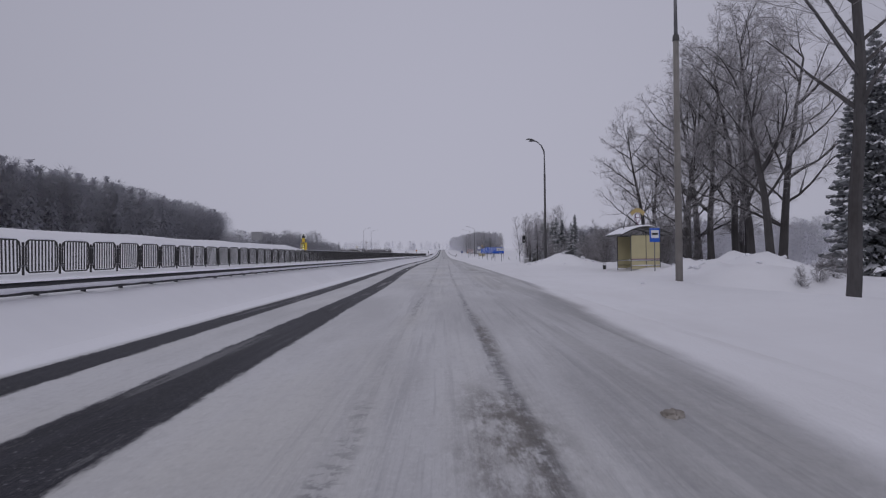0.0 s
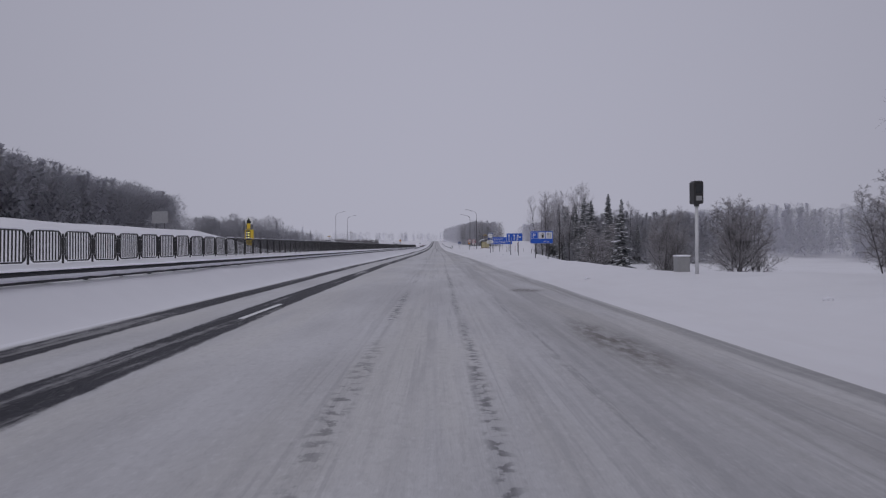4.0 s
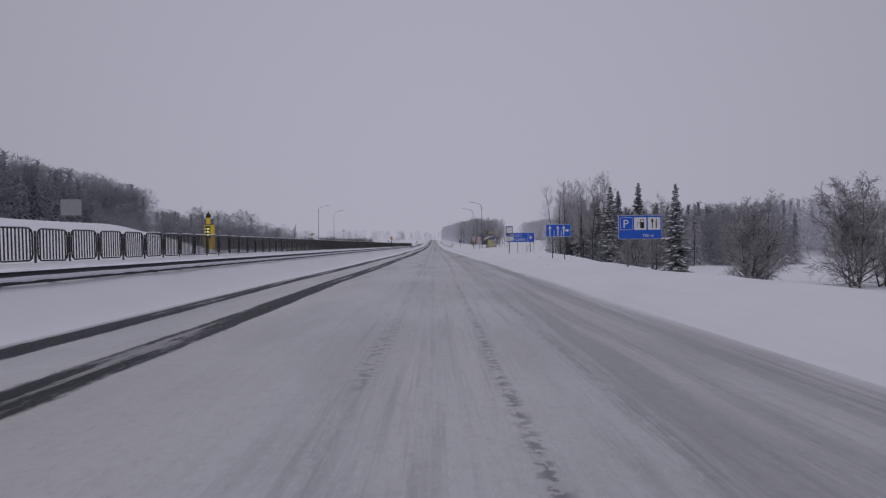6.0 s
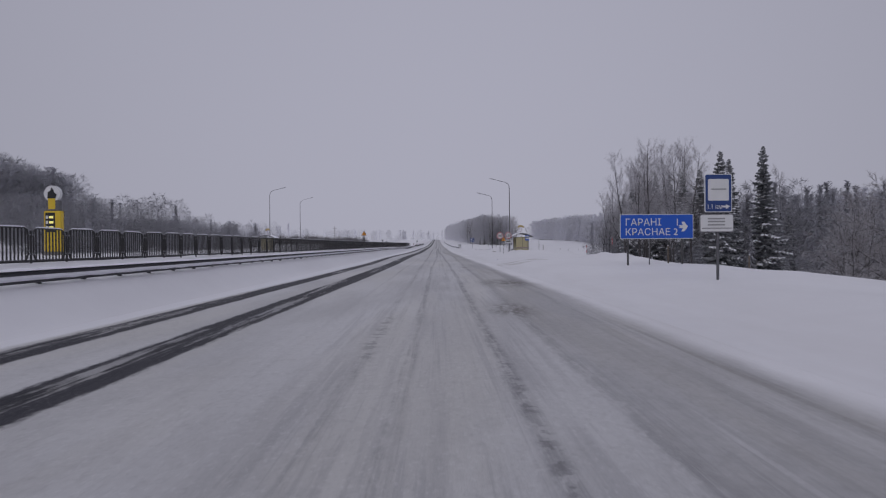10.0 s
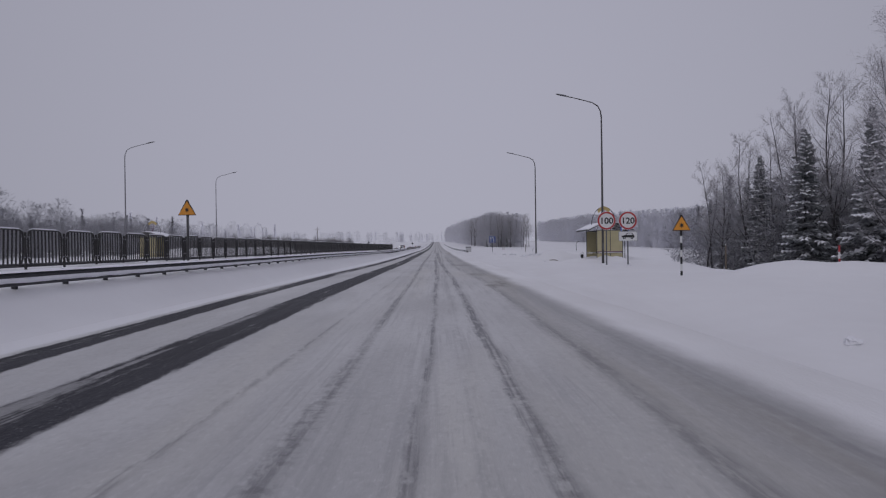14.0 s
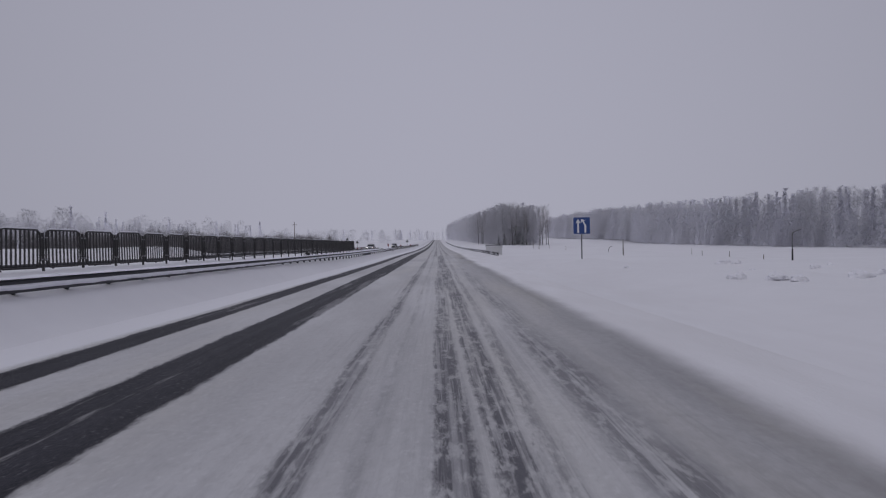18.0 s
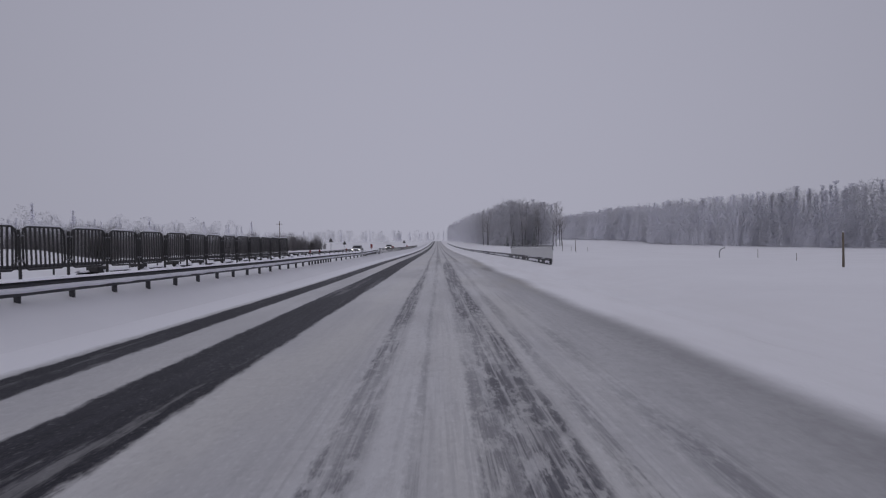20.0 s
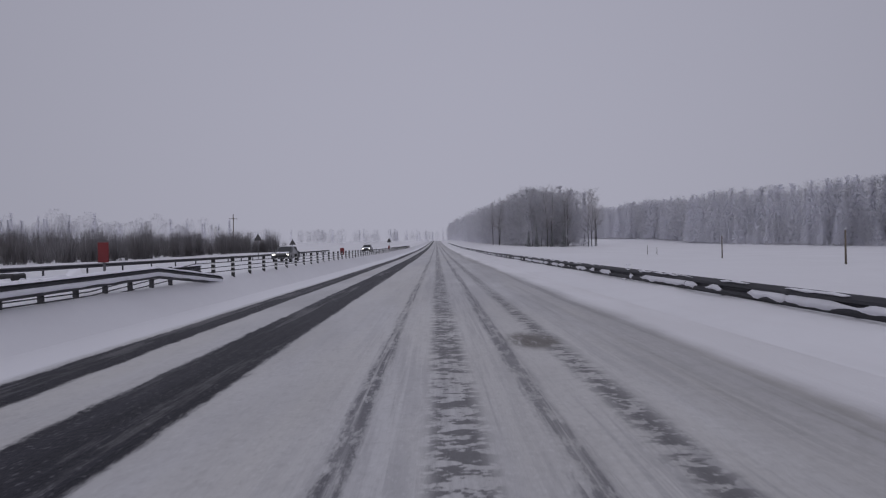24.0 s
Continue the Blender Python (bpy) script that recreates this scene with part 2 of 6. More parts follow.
M["wood_faint"] = mat("pale_haze_wood", (0.85, 0.85, 0.90), 0.95, second=(0.90, 0.90, 0.94), amount=0.9, scale=0.02, fine=0.2, bump=0.0)
M["car_paint"] = mat("car_paint", (0.03, 0.032, 0.04), 0.35, 0.2, second=(0.10, 0.10, 0.10), amount=0.6, scale=2, coat=0.4, bump=0.02)
# scrub: lightened for haze over the opposite verge
M["scrub"] = mat("scrub_twig", (0.20, 0.187, 0.19), 0.95, second=(0.38, 0.37, 0.385), amount=0.9, scale=0.15, fine=1.5, bump=0.0)
# hill and middle woods: low-contrast grey painted in for haze
M["wood_hill"] = mat("dark_haze_wood", (0.50, 0.50, 0.545), 0.95, second=(0.58, 0.58, 0.625), amount=0.9, scale=0.06, fine=0.5, bump=0.0)
M["wood_mid"] = mat("grey_haze_wood", (0.42, 0.42, 0.455), 0.95, second=(0.48, 0.476, 0.51), amount=0.9, scale=0.05, fine=0.6, bump=0.0)
M["rubber"] = mat("rubber", (0.02, 0.02, 0.02), 0.85, amount=0.5)
M["glass_dark"] = mat("tinted_glass", (0.02, 0.022, 0.025), 0.08, amount=0.2, bump=0.0)
M["slush"] = mat("brown_slush", (0.10, 0.085, 0.07), 0.75, second=(0.40, 0.37, 0.34), amount=0.95, scale=1.6, fine=9, bump=0.6, dist=0.03)


def thin(m):
    """Lets about half of the light through, to flatten the woods' contrast as haze would."""
    n, l = m.node_tree.nodes, m.node_tree.links
    b, out = n["Principled BSDF"], n["Material Output"]
    t, mx = n.new("ShaderNodeBsdfTranslucent"), n.new("ShaderNodeMixShader")
    l.new(b.inputs["Base Color"].links[0].from_socket, t.inputs["Color"])
    mx.inputs[0].default_value = 0.45
    l.new(b.outputs[0], mx.inputs[1])
    l.new(t.outputs[0], mx.inputs[2])
    l.new(mx.outputs[0], out.inputs["Surface"])


for key in ("wood_hill", "wood_mid", "wood_near", "wood_far", "wood_faint", "scrub"):
    thin(M[key])


def lamp_mat(name, colour, strength):
    m = bpy.data.materials.new(name)
    m.use_nodes = True
    b = m.node_tree.nodes["Principled BSDF"]
    b.inputs["Base Color"].default_value = (*colour, 1)
    b.inputs["Emission Color"].default_value = (*colour, 1)
    b.inputs["Emission Strength"].default_value = strength
    return m


M["headlight"] = lamp_mat("headlight", (1.0, 0.97, 0.92), 2.5)
M["digits"] = lamp_mat("led_digits", (0.95, 0.85, 0.25), 0.5)


def road_material():
    """Packed snow on asphalt: bare wheel tracks, ruts and dirty slush laid out across the road by the local x."""
    m = bpy.data.materials.new("snowy_road")
    m.use_nodes = True
    n, l = m.node_tree.nodes, m.node_tree.links
    b = n["Principled BSDF"]
    co = n.new("ShaderNodeTexCoord")
    sep = n.new("ShaderNodeSeparateXYZ")
    l.new(co.outputs["Object"], sep.inputs[0])

    def val(x):
        return x if hasattr(x, "default_value") else None

    def math_node(op, a, c=None, d=None):
        q = n.new("ShaderNodeMath")
        q.operation = op
        for i, v in enumerate((a, c, d)):
            if v is None:
                continue
            if val(v) is not None:
                l.new(v, q.inputs[i])
            else:
                q.inputs[i].default_value = v
        return q.outputs[0]

    def noise_at(sx, sy, scale, detail=5, rough=0.6, off=0.0):
        mp = n.new("ShaderNodeMapping")
        mp.inputs["Scale"].default_value, mp.inputs["Location"].default_value = (sx, sy, 1), (off, off * 1.7, 0)
        l.new(co.outputs["Object"], mp.inputs[0])
        t = n.new("ShaderNodeTexNoise")
        t.inputs["Scale"].default_value, t.inputs["Detail"].default_value, t.inputs["Roughness"].default_value = scale, detail, rough
        l.new(mp.outputs[0], t.inputs["Vector"])
        return t.outputs[0]

    def smooth(v, lo, hi, a=0.0, c=1.0):
        q = n.new("ShaderNodeMapRange")
        q.interpolation_type = "SMOOTHSTEP"
        l.new(v, q.inputs[0])
        for i, x in enumerate((lo, hi, a, c)):
            q.inputs[i + 1].default_value = x
        return q.outputs[0]

    x, y = sep.outputs[0], sep.outputs[1]

    def along(pts):
        """A value laid down along the road: pairs of y and value, joined up smoothly."""
        lo, hi = min(v for _, v in pts) - 0.01, max(v for _, v in pts) + 0.01
        q = n.new("ShaderNodeValToRGB")
        q.color_ramp.interpolation = "EASE"
        for _ in range(len(pts) - 2):
            q.color_ramp.elements.new(0.5)
        for e, (p, v) in zip(q.color_ramp.elements, pts):
            k = (v - lo) / (hi - lo)
            e.position, e.color = p / 320.0, (k, k, k, 1)
        l.new(math_node("DIVIDE", y, 320.0), q.inputs[0])
        return math_node("MULTIPLY_ADD", q.outputs[0], hi - lo, lo)

    ragged = noise_at(1.0, 0.35, 2.2, 7, 0.7, 3.1)
    streak = noise_at(1.0, 0.03, 5.0, 6, 0.65, 7.7)
    lines = noise_at(1.0, 0.012, 8.0, 4, 0.6, 17.7)
    blot = noise_at(1.0, 0.22, 0.55, 5, 0.6, 11.3)
    grain = noise_at(1.0, 0.6, 9.0, 6, 0.7, 1.9)
    crumb = noise_at(1.0, 0.30, 9.0, 7, 0.75, 71.0)
    pebble = noise_at(1.0, 0.55, 24.0, 5, 0.7, 43.0)
    patch = noise_at(1.0, 0.18, 1.4, 4, 0.6, 27.0)
    ribs = noise_at(1.0, 0.02, 20.0, 4, 0.6, 37.0)
    wobble = math_node("MULTIPLY_ADD", noise_at(0.0, 1.0, 0.10, 2, 0.5), 0.16, -0.08)
    x = math_node("ADD", x, wobble)
    xr = math_node("ADD", x, math_node("ADD", math_node("MULTIPLY_ADD", ragged, 0.24, -0.12), math_node("MULTIPLY_ADD", crumb, 0.12, -0.06)))

    def band(xx, centre, half, soft):
        return smooth(math_node("SUBTRACT", math_node("ABSOLUTE", math_node("SUBTRACT", xx, centre)), half), soft, -soft)

    # two bare wheel tracks of the outer lane; they wander together
    upper = along(((0, -4.77), (20, -4.77), (67, -5.42), (90, -5.48), (115, -5.12), (164, -4.66), (190, -4.98), (228, -4.50), (279, -4.48), (320, -4.5)))
    lower = along(((0, -2.83), (20, -2.86), (67, -3.66), (90, -3.63), (114, -3.32), (163, -2.92), (189, -3.02), (227, -2.69), (262, -2.80), (279, -2.78), (320, -2.80)))
    width = along(((0, 0.50), (10, 0.46), (18, 0.39), (60, 0.40), (88, 0.32), (114, 0.36), (163, 0.42), (190, 0.46), (227, 0.46), (270, 0.52), (304, 0.50), (320, 0.48)))
    narrow = along(((0, 0.34), (60, 0.34), (90, 0.29), (114, 0.31), (164, 0.33), (190, 0.30), (230, 0.32), (320, 0.34)))
    crisp = math_node("ADD", math_node("MULTIPLY_ADD", crumb, 0.20, -0.10), math_node("MULTIPLY_ADD", pebble, 0.10, -0.05))
    edge = math_node("ADD", math_node("ADD", x, crisp), math_node("MULTIPLY_ADD", ragged, 0.16, -0.08))
    bare = math_node("MAXIMUM", band(edge, upper, narrow, 0.05), band(edge, lower, width, 0.05))
    # thin snow blown over the tracks here and there
    drift = math_node("MULTIPLY_ADD", noise_at(1.6, 0.07, 1.3, 6, 0.7, 21.0), 0.8, math_node("MULTIPLY", crumb, 0.2))
    cover = smooth(drift, 0.53, 0.60)
    bare = math_node("MULTIPLY", bare, math_node("MULTIPLY_ADD", cover, along(((0, -0.15), (50, -0.35), (90, -0.6), (215, -0.5), (245, -0.25), (300, -0.12), (320, -0.2))), 1.0))

    # worn stripes of the travelled lane, each with its line, half width and depth of wear along the road
    def stripe(line, half, wear, soft=0.045):
        return math_node("MULTIPLY", band(edge, along(line), along(half), soft), along(wear))

    rut_l = ((0, -0.75), (36, -0.60), (82, -0.60), (120, -0.50), (156, -0.62), (189, -0.60), (232, -0.74), (280, -0.72), (304, -0.80), (320, -0.80))
    rut_r = ((0, 0.66), (34, 0.58), (82, 0.80), (112, 1.15), (155, 1.20), (189, 1.06), (232, 0.66), (280, 0.52), (304, 0.75), (320, 0.80))
    stripes = [
        stripe(rut_l, ((0, 0.05), (150, 0.06), (190, 0.07), (230, 0.12), (262, 0.16), (280, 0.09), (320, 0.08)), ((0, 0.20), (80, 0.15), (150, 0.25), (190, 0.70), (232, 0.9), (320, 0.9))),
        stripe(rut_r, ((0, 0.08), (100, 0.06), (190, 0.09), (222, 0.13), (262, 0.26), (285, 0.30), (304, 0.10), (320, 0.10)), ((0, 0.75), (20, 0.30), (82, 0.15), (150, 0.55), (190, 0.8), (232, 1.0), (285, 1.1), (304, 0.75), (320, 0.8))),
        stripe(((0, 0.10), (155, 0.06), (189, 0.36), (208, 0.40), (232, 0.28), (262, 0.25), (320, 0.0)), ((0, 0.03), (155, 0.07), (180, 0.04), (206, 0.12), (240, 0.15), (262, 0.06), (320, 0.06)), ((0, 0.06), (100, 0.15), (155, 0.6), (190, 0.75), (210, 1.1), (245, 0.85), (265, 0.2), (320, 0.3))),
        stripe(((0, 0.74), (155, 0.74), (189, 0.72), (240, 1.02), (280, 1.2), (320, 1.45)), ((0, 0.02), (155, 0.05), (210, 0.07), (320, 0.10)), ((0, 0.0), (130, 0.1), (155, 0.35), (190, 0.2), (212, 0.7), (240, 0.6), (280, 0.3), (320, 0.3))),
        stripe(((0, 1.6), (82, 1.76), (155, 2.08), (189, 2.22), (215, 1.62), (234, 1.56), (280, 1.65), (320, 1.5)), ((0, 0.10), (82, 0.08), (155, 0.06), (190, 0.10), (234, 0.22), (280, 0.08), (320, 0.10)), ((0, 0.25), (60, 0.45), (82, 0.45), (155, 0.55), (190, 0.65), (234, 0.75), (270, 0.2), (320, 0.35)), 0.14),
        stripe(((0, -1.5), (155, -1.55), (189, -1.38), (320, -1.4)), ((0, 0.02), (155, 0.035), (320, 0.03)), ((0, 0.0), (130, 0.1), (150, 0.6), (175, 0.6), (196, 0.35), (225, 0.0), (320, 0.0))),
        stripe(((0, -0.3), (240, -0.28), (280, -0.16), (320, -0.12)), ((0, 0.02), (240, 0.05), (280, 0.07), (320, 0.06)), ((0, 0.05), (190, 0.10), (240, 0.35), (280, 0.5), (320, 0.3))),
    ]
    rut = stripes[0]
    for q in stripes[1:]:
        rut = math_node("MAXIMUM", rut, q)
    tread = math_node("MULTIPLY", math_node("MULTIPLY", smooth(crumb, 0.40, 0.52, 0.25, 1.0), smooth(ribs, 0.38, 0.52, 0.45, 1.15)), math_node("MULTIPLY", smooth(lines, 0.36, 0.50, 0.45, 1.0), smooth(patch, 0.36, 0.54, 0.55, 1.0)))
    ruts = math_node("MULTIPLY", rut, tread)
    # torn chips where the crust has come away
    chips = math_node("MAXIMUM", band(x, along(rut_l), 0.10, 0.08), band(x, along(rut_r), 0.06, 0.07))
    chips = math_node("MULTIPLY", chips, along(((0, 0.9), (70, 0.9), (84, 0.55), (105, 0.3), (115, 0.6), (160, 0.5), (200, 0.2), (320, 0.1))))
    late = math_node("MAXIMUM", band(x, -0.02, 0.20, 0.10), band(x, 1.45, 0.13, 0.12))
    chips = math_node("MULTIPLY", chips, math_node("MULTIPLY", smooth(noise_at(0.8, 1.0, 7.0, 5, 0.65, 51.0), 0.50, 0.55), smooth(noise_at(0.5, 0.12, 1.0, 4, 0.6, 31.0), 0.40, 0.54)))
    late = math_node("MULTIPLY", math_node("MULTIPLY", late, smooth(y, 286.0, 300.0)), smooth(noise_at(0.8, 1.3, 6.0, 5, 0.65, 57.0), 0.47, 0.52))
    chips = math_node("MAXIMUM", chips, late)
    fine_lines = math_node("MAXIMUM", math_node("MULTIPLY", smooth(streak, 0.50, 0.66), 0.30), math_node("MAXIMUM", math_node("MULTIPLY", smooth(lines, 0.52, 0.64), 0.28), math_node("MULTIPLY", smooth(ribs, 0.54, 0.66), 0.24)))
    # greyed slush between the lane and the verge, darkest along its outer edge
    rim = along(((0, 2.6), (8, 3.1), (18, 3.75), (36, 4.45), (50, 4.7), (67, 4.3), (90, 4.2), (114, 4.05), (164, 3.55), (189, 3.3), (227, 3.05), (280, 3.1), (304, 3.35), (320, 3.35)))
    inner = along(((0, 1.2), (36, 1.85), (82, 1.70), (155, 1.95), (190, 2.10), (234, 1.55), (280, 1.85), (304, 2.0), (320, 2.0)))
    inside = smooth(math_node("SUBTRACT", edge, inner), -0.12, 0.25)
    lane = smooth(noise_at(1.0, 0.025, 1.9, 5, 0.6, 15.0), 0.43, 0.56, 0.08, 1.0)
    lane = math_node("MAXIMUM", lane, along(((0, 0.45), (30, 0.25), (100, 0.15), (150, 0.55), (190, 0.75), (230, 0.85), (262, 0.95), (290, 0.95), (304, 0.50), (320, 0.45))))
    outer = smooth(math_node("SUBTRACT", edge, rim), -1.0, -0.25, 0.55, 1.0)
    slush = math_node("MULTIPLY", inside, math_node("MULTIPLY", lane, math_node("MULTIPLY", outer, smooth(grain, 0.3, 0.6, 0.75, 1.0))))
    tan = math_node("MULTIPLY", smooth(noise_at(1.0, 0.10, 0.8, 4, 0.6, 81.0), 0.44, 0.62), along(((0, 0.25), (60, 0.5), (100, 0.4), (150, 0.8), (200, 0.8), (240, 0.7), (280, 0.9), (320, 0.6))))

    def blend(f, a, c):
        q = n.new("ShaderNodeMix")
        q.data_type = "RGBA"
        l.new(f, q.inputs[0])
        for i, v in ((6, a), (7, c)):
            if isinstance(v, tuple):
                q.inputs[i].default_value = (*v, 1)
            else:
                l.new(v, q.inputs[i])
        return q.outputs[2]

    snow = blend(smooth(blot, 0.35, 0.65), (0.51, 0.508, 0.516), (0.395, 0.392, 0.399))
    snow = blend(math_node("MULTIPLY", smooth(noise_at(1.0, 0.12, 0.45, 5, 0.6, 91.0), 0.46, 0.64), 0.5), snow, (0.51, 0.498, 0.469))
    snow = blend(math_node("MULTIPLY", math_node("MULTIPLY", fine_lines, smooth(patch, 0.36, 0.60, 0.35, 1.5)), smooth(x, -1.5, -0.85, 0.25, 1.0)), snow, (0.24, 0.237, 0.252))
    snow = blend(math_node("MULTIPLY", smooth(grain, 0.48, 0.64), 0.20), snow, (0.27, 0.265, 0.27))
    snow = blend(math_node("MULTIPLY", smooth(pebble, 0.56, 0.66), 0.20), snow, (0.22, 0.218, 0.222))
    snow = blend(math_node("MULTIPLY", smooth(pebble, 0.46, 0.34), 0.25), snow, (0.68, 0.677, 0.685))
    dirty = blend(tan, (0.185, 0.182, 0.190), (0.235, 0.216, 0.185))
    c = blend(math_node("MULTIPLY", slush, 0.82), snow, dirty)
    c = blend(math_node("MULTIPLY", ruts, 0.88), c, (0.062, 0.061, 0.073))
    c = blend(math_node("MULTIPLY", chips, 0.85), c, (0.05, 0.048, 0.054))
    # brown slush thrown up in a few places
    for cx, cy, w, l2 in ((1.25, 308.1, 0.42, 0.9), (1.30, 308.0, 0.30, 0.6), (1.22, 308.0, 0.38, 0.8), (1.28, 308.2, 0.34, 0.7), (2.65, 192.0, 0.4, 2.2), (2.3, 199.5, 0.55, 1.6), (1.95, 132.5, 0.6, 1.6), (2.9, 141.5, 1.1, 2.6), (3.0, 66.0, 0.7, 0.9), (2.2, 214.5, 0.8, 1.6), (0.50, 4.6, 0.52, 2.4), (0.72, 10.5, 0.16, 4.5), (2.75, 56.0, 0.45, 3.0), (2.9, 47.0, 0.7, 1.3), (2.26, 190.6, 0.28, 1.1), (2.05, 156.0, 0.22, 0.8), (2.6, 281.0, 0.35, 3.0)):
        dx = math_node("DIVIDE", math_node("SUBTRACT", xr, cx), w)
        dy = math_node("DIVIDE", math_node("SUBTRACT", y, cy), l2)
        rr = math_node("SQRT", math_node("ADD", math_node("MULTIPLY", dx, dx), math_node("MULTIPLY", dy, dy)))
        c = blend(math_node("MULTIPLY", smooth(rr, 1.2, 0.2), math_node("MULTIPLY", smooth(crumb, 0.32, 0.56), smooth(ragged, 0.38, 0.56, 0.25, 1.0))), c, (0.085, 0.074, 0.062))
    asphalt = blend(smooth(streak, 0.4, 0.65), (0.014, 0.0138, 0.019), (0.030, 0.0296, 0.038))
    asphalt = blend(math_node("MULTIPLY", smooth(noise_at(1.0, 0.7, 30.0, 3, 0.6, 61.0), 0.60, 0.66), 0.20), asphalt, (0.5, 0.5, 0.53))
    c = blend(bare, c, asphalt)
    # clean snow creeps in from the verge and the median
    verge = math_node("SUBTRACT", math_node("ADD", xr, math_node("MULTIPLY_ADD", noise_at(0.1, 1.0, 0.12, 4, 0.6, 40.0), 0.7, -0.35)), rim)
    c = blend(smooth(verge, -0.35, 0.25), c, blend(smooth(blot, 0.36, 0.66), (0.74, 0.737, 0.76), (0.66, 0.654, 0.667)))
    c = blend(smooth(math_node("SUBTRACT", edge, upper), -0.34, -0.60), c, (0.74, 0.74, 0.77))
    l.new(c, b.inputs["Base Color"])
    rough = math_node("MULTIPLY_ADD", bare, 0.05, 0.50)
    l.new(rough, b.inputs["Roughness"])
    l.new(math_node("MULTIPLY_ADD", bare, -0.50, 0.62), b.inputs["Specular IOR Level"])
    h = math_node("ADD", math_node("MULTIPLY", pebble, 0.6), math_node("ADD", math_node("MULTIPLY", crumb, 0.5), math_node("MULTIPLY", streak, 0.8)))
    h = math_node("SUBTRACT", h, math_node("ADD", bare, math_node("MULTIPLY", ruts, 0.6)))
    bp = n.new("ShaderNodeBump")
    bp.inputs["Strength"].default_value, bp.inputs["Distance"].default_value = 0.55, 0.03
    l.new(h, bp.inputs["Height"])
    l.new(bp.outputs[0], b.inputs["Normal"])
    return m


M["road"] = road_material()


# ---------------------------------------------------------------- geometry helpers
class Geo:
    """Collects vertices and faces for one mesh."""

    def __init__(self):
        self.v, self.f = [], []

    def add(self, verts, faces):
        k = len(self.v)
        self.v += [tuple(p) for p in verts]
        self.f += [tuple(i + k for i in q) for q in faces]
        return self

    def box(self, x0, y0, z0, x1, y1, z1, bev=0.0):
        c = min(bev, (x1 - x0) * 0.4, (z1 - z0) * 0.4, (y1 - y0) * 0.4)
        if c <= 0:
            self.add([(x, y, z) for z in (z0, z1) for y in (y0, y1) for x in (x0, x1)],
                     [(0, 2, 3, 1), (4, 5, 7, 6), (0, 1, 5, 4), (2, 6, 7, 3), (0, 4, 6, 2), (1, 3, 7, 5)])
            return self
        bm = bmesh.new()
        bmesh.ops.create_cube(bm, size=1.0, matrix=Matrix.LocRotScale(((x0 + x1) / 2, (y0 + y1) / 2, (z0 + z1) / 2), None, (x1 - x0, y1 - y0, z1 - z0)))
        bmesh.ops.bevel(bm, geom=bm.edges[:], offset=c, segments=1, affect="EDGES")
        bm.verts.index_update()
        self.add([v.co for v in bm.verts], [[v.index for v in f.verts] for f in bm.faces])
        bm.free()
        return self

    def tube(self, pts, radii, sides=6, cap=True, flat=1.0):
        pts = [Vector(p) for p in pts]
        if not hasattr(radii, "__len__"):
            radii = [radii] * len(pts)
        k = len(self.v)
        side = None
        for i, p in enumerate(pts):
            d = (pts[min(i + 1, len(pts) - 1)] - pts[max(i - 1, 0)]).normalized()
            ref = Vector((0, 0, 1)) if abs(d.z) < 0.9 else Vector((1, 0, 0))
            if side is None:
                side = d.cross(ref).normalized()
            side = (side - d * side.dot(d)).normalized()
            up = side.cross(d)
            for j in range(sides):
                a = 2 * math.pi * j / sides
                q = p + side * (math.cos(a) * radii[i]) + up * (math.sin(a) * radii[i] * flat)
                self.v.append((q.x, q.y, q.z))
        for i in range(len(pts) - 1):
            for j in range(sides):
                a, b2 = k + i * sides + j, k + i * sides + (j + 1) % sides
                self.f.append((a, b2, b2 + sides, a + sides))
        if cap and sides > 2:
            self.f.append(tuple(k + j for j in range(sides))[::-1])
            self.f.append(tuple(k + (len(pts) - 1) * sides + j for j in range(sides)))
        return self

    def prism(self, outline, y0, y1):
        """A flat outline of (x, z), from y0 back to y1."""
        m = len(outline)
        self.add([(x, y0, z) for x, z in outline] + [(x, y1, z) for x, z in outline],
                 [tuple(range(m)), tuple(range(2 * m - 1, m - 1, -1))] + [(i, i + m, (i + 1) % m + m, (i + 1) % m) for i in range(m)])
        return self

    def ring(self, cx, cz, r0, r1, y0, y1, n=32):
        v = []
        for r, y in ((r0, y0), (r1, y0), (r1, y1), (r0, y1)):
            v += [(cx + r * math.cos(2 * math.pi * i / n), y, cz + r * math.sin(2 * math.pi * i / n)) for i in range(n)]
        f = [(a * n + i, a * n + (i + 1) % n, ((a + 1) % 4) * n + (i + 1) % n, ((a + 1) % 4) * n + i) for a in range(4) for i in range(n)]
        return self.add(v, f)

    def mesh(self, name, smooth=False):
        me = bpy.data.meshes.new(name)
        me.from_pydata(self.v, [], self.f)
        me.validate()
        if smooth:
            me.shade_smooth()
        me.update()
        return me


def part(name, geo, material, parent=None, label="", smooth=False, at=None):
    """Links a Geo or a mesh as one object under a thing or a part."""
    me = geo.mesh(name, smooth) if isinstance(geo, Geo) else geo
    if not me.materials:
        me.materials.append(M[material])
    ob = new(name, me)
    if at is not None:
        ob.location = at
    if parent is not None:
        ob.parent = parent
    if label:
        tagged(ob, label)
    return ob


def thing(name, label, category, at=(0, 0, 0), group="", rz=0.0):
    ob = new(name)
    ob.empty_display_size = 0.3
    ob.location, ob.rotation_euler = at, (0, 0, radians(rz))
    return tagged(ob, label, category, group)


def disc(cx, cz, r, n=32):
    return [(cx + r * math.cos(2 * math.pi * i / n), cz + r * math.sin(2 * math.pi * i / n)) for i in range(n)]


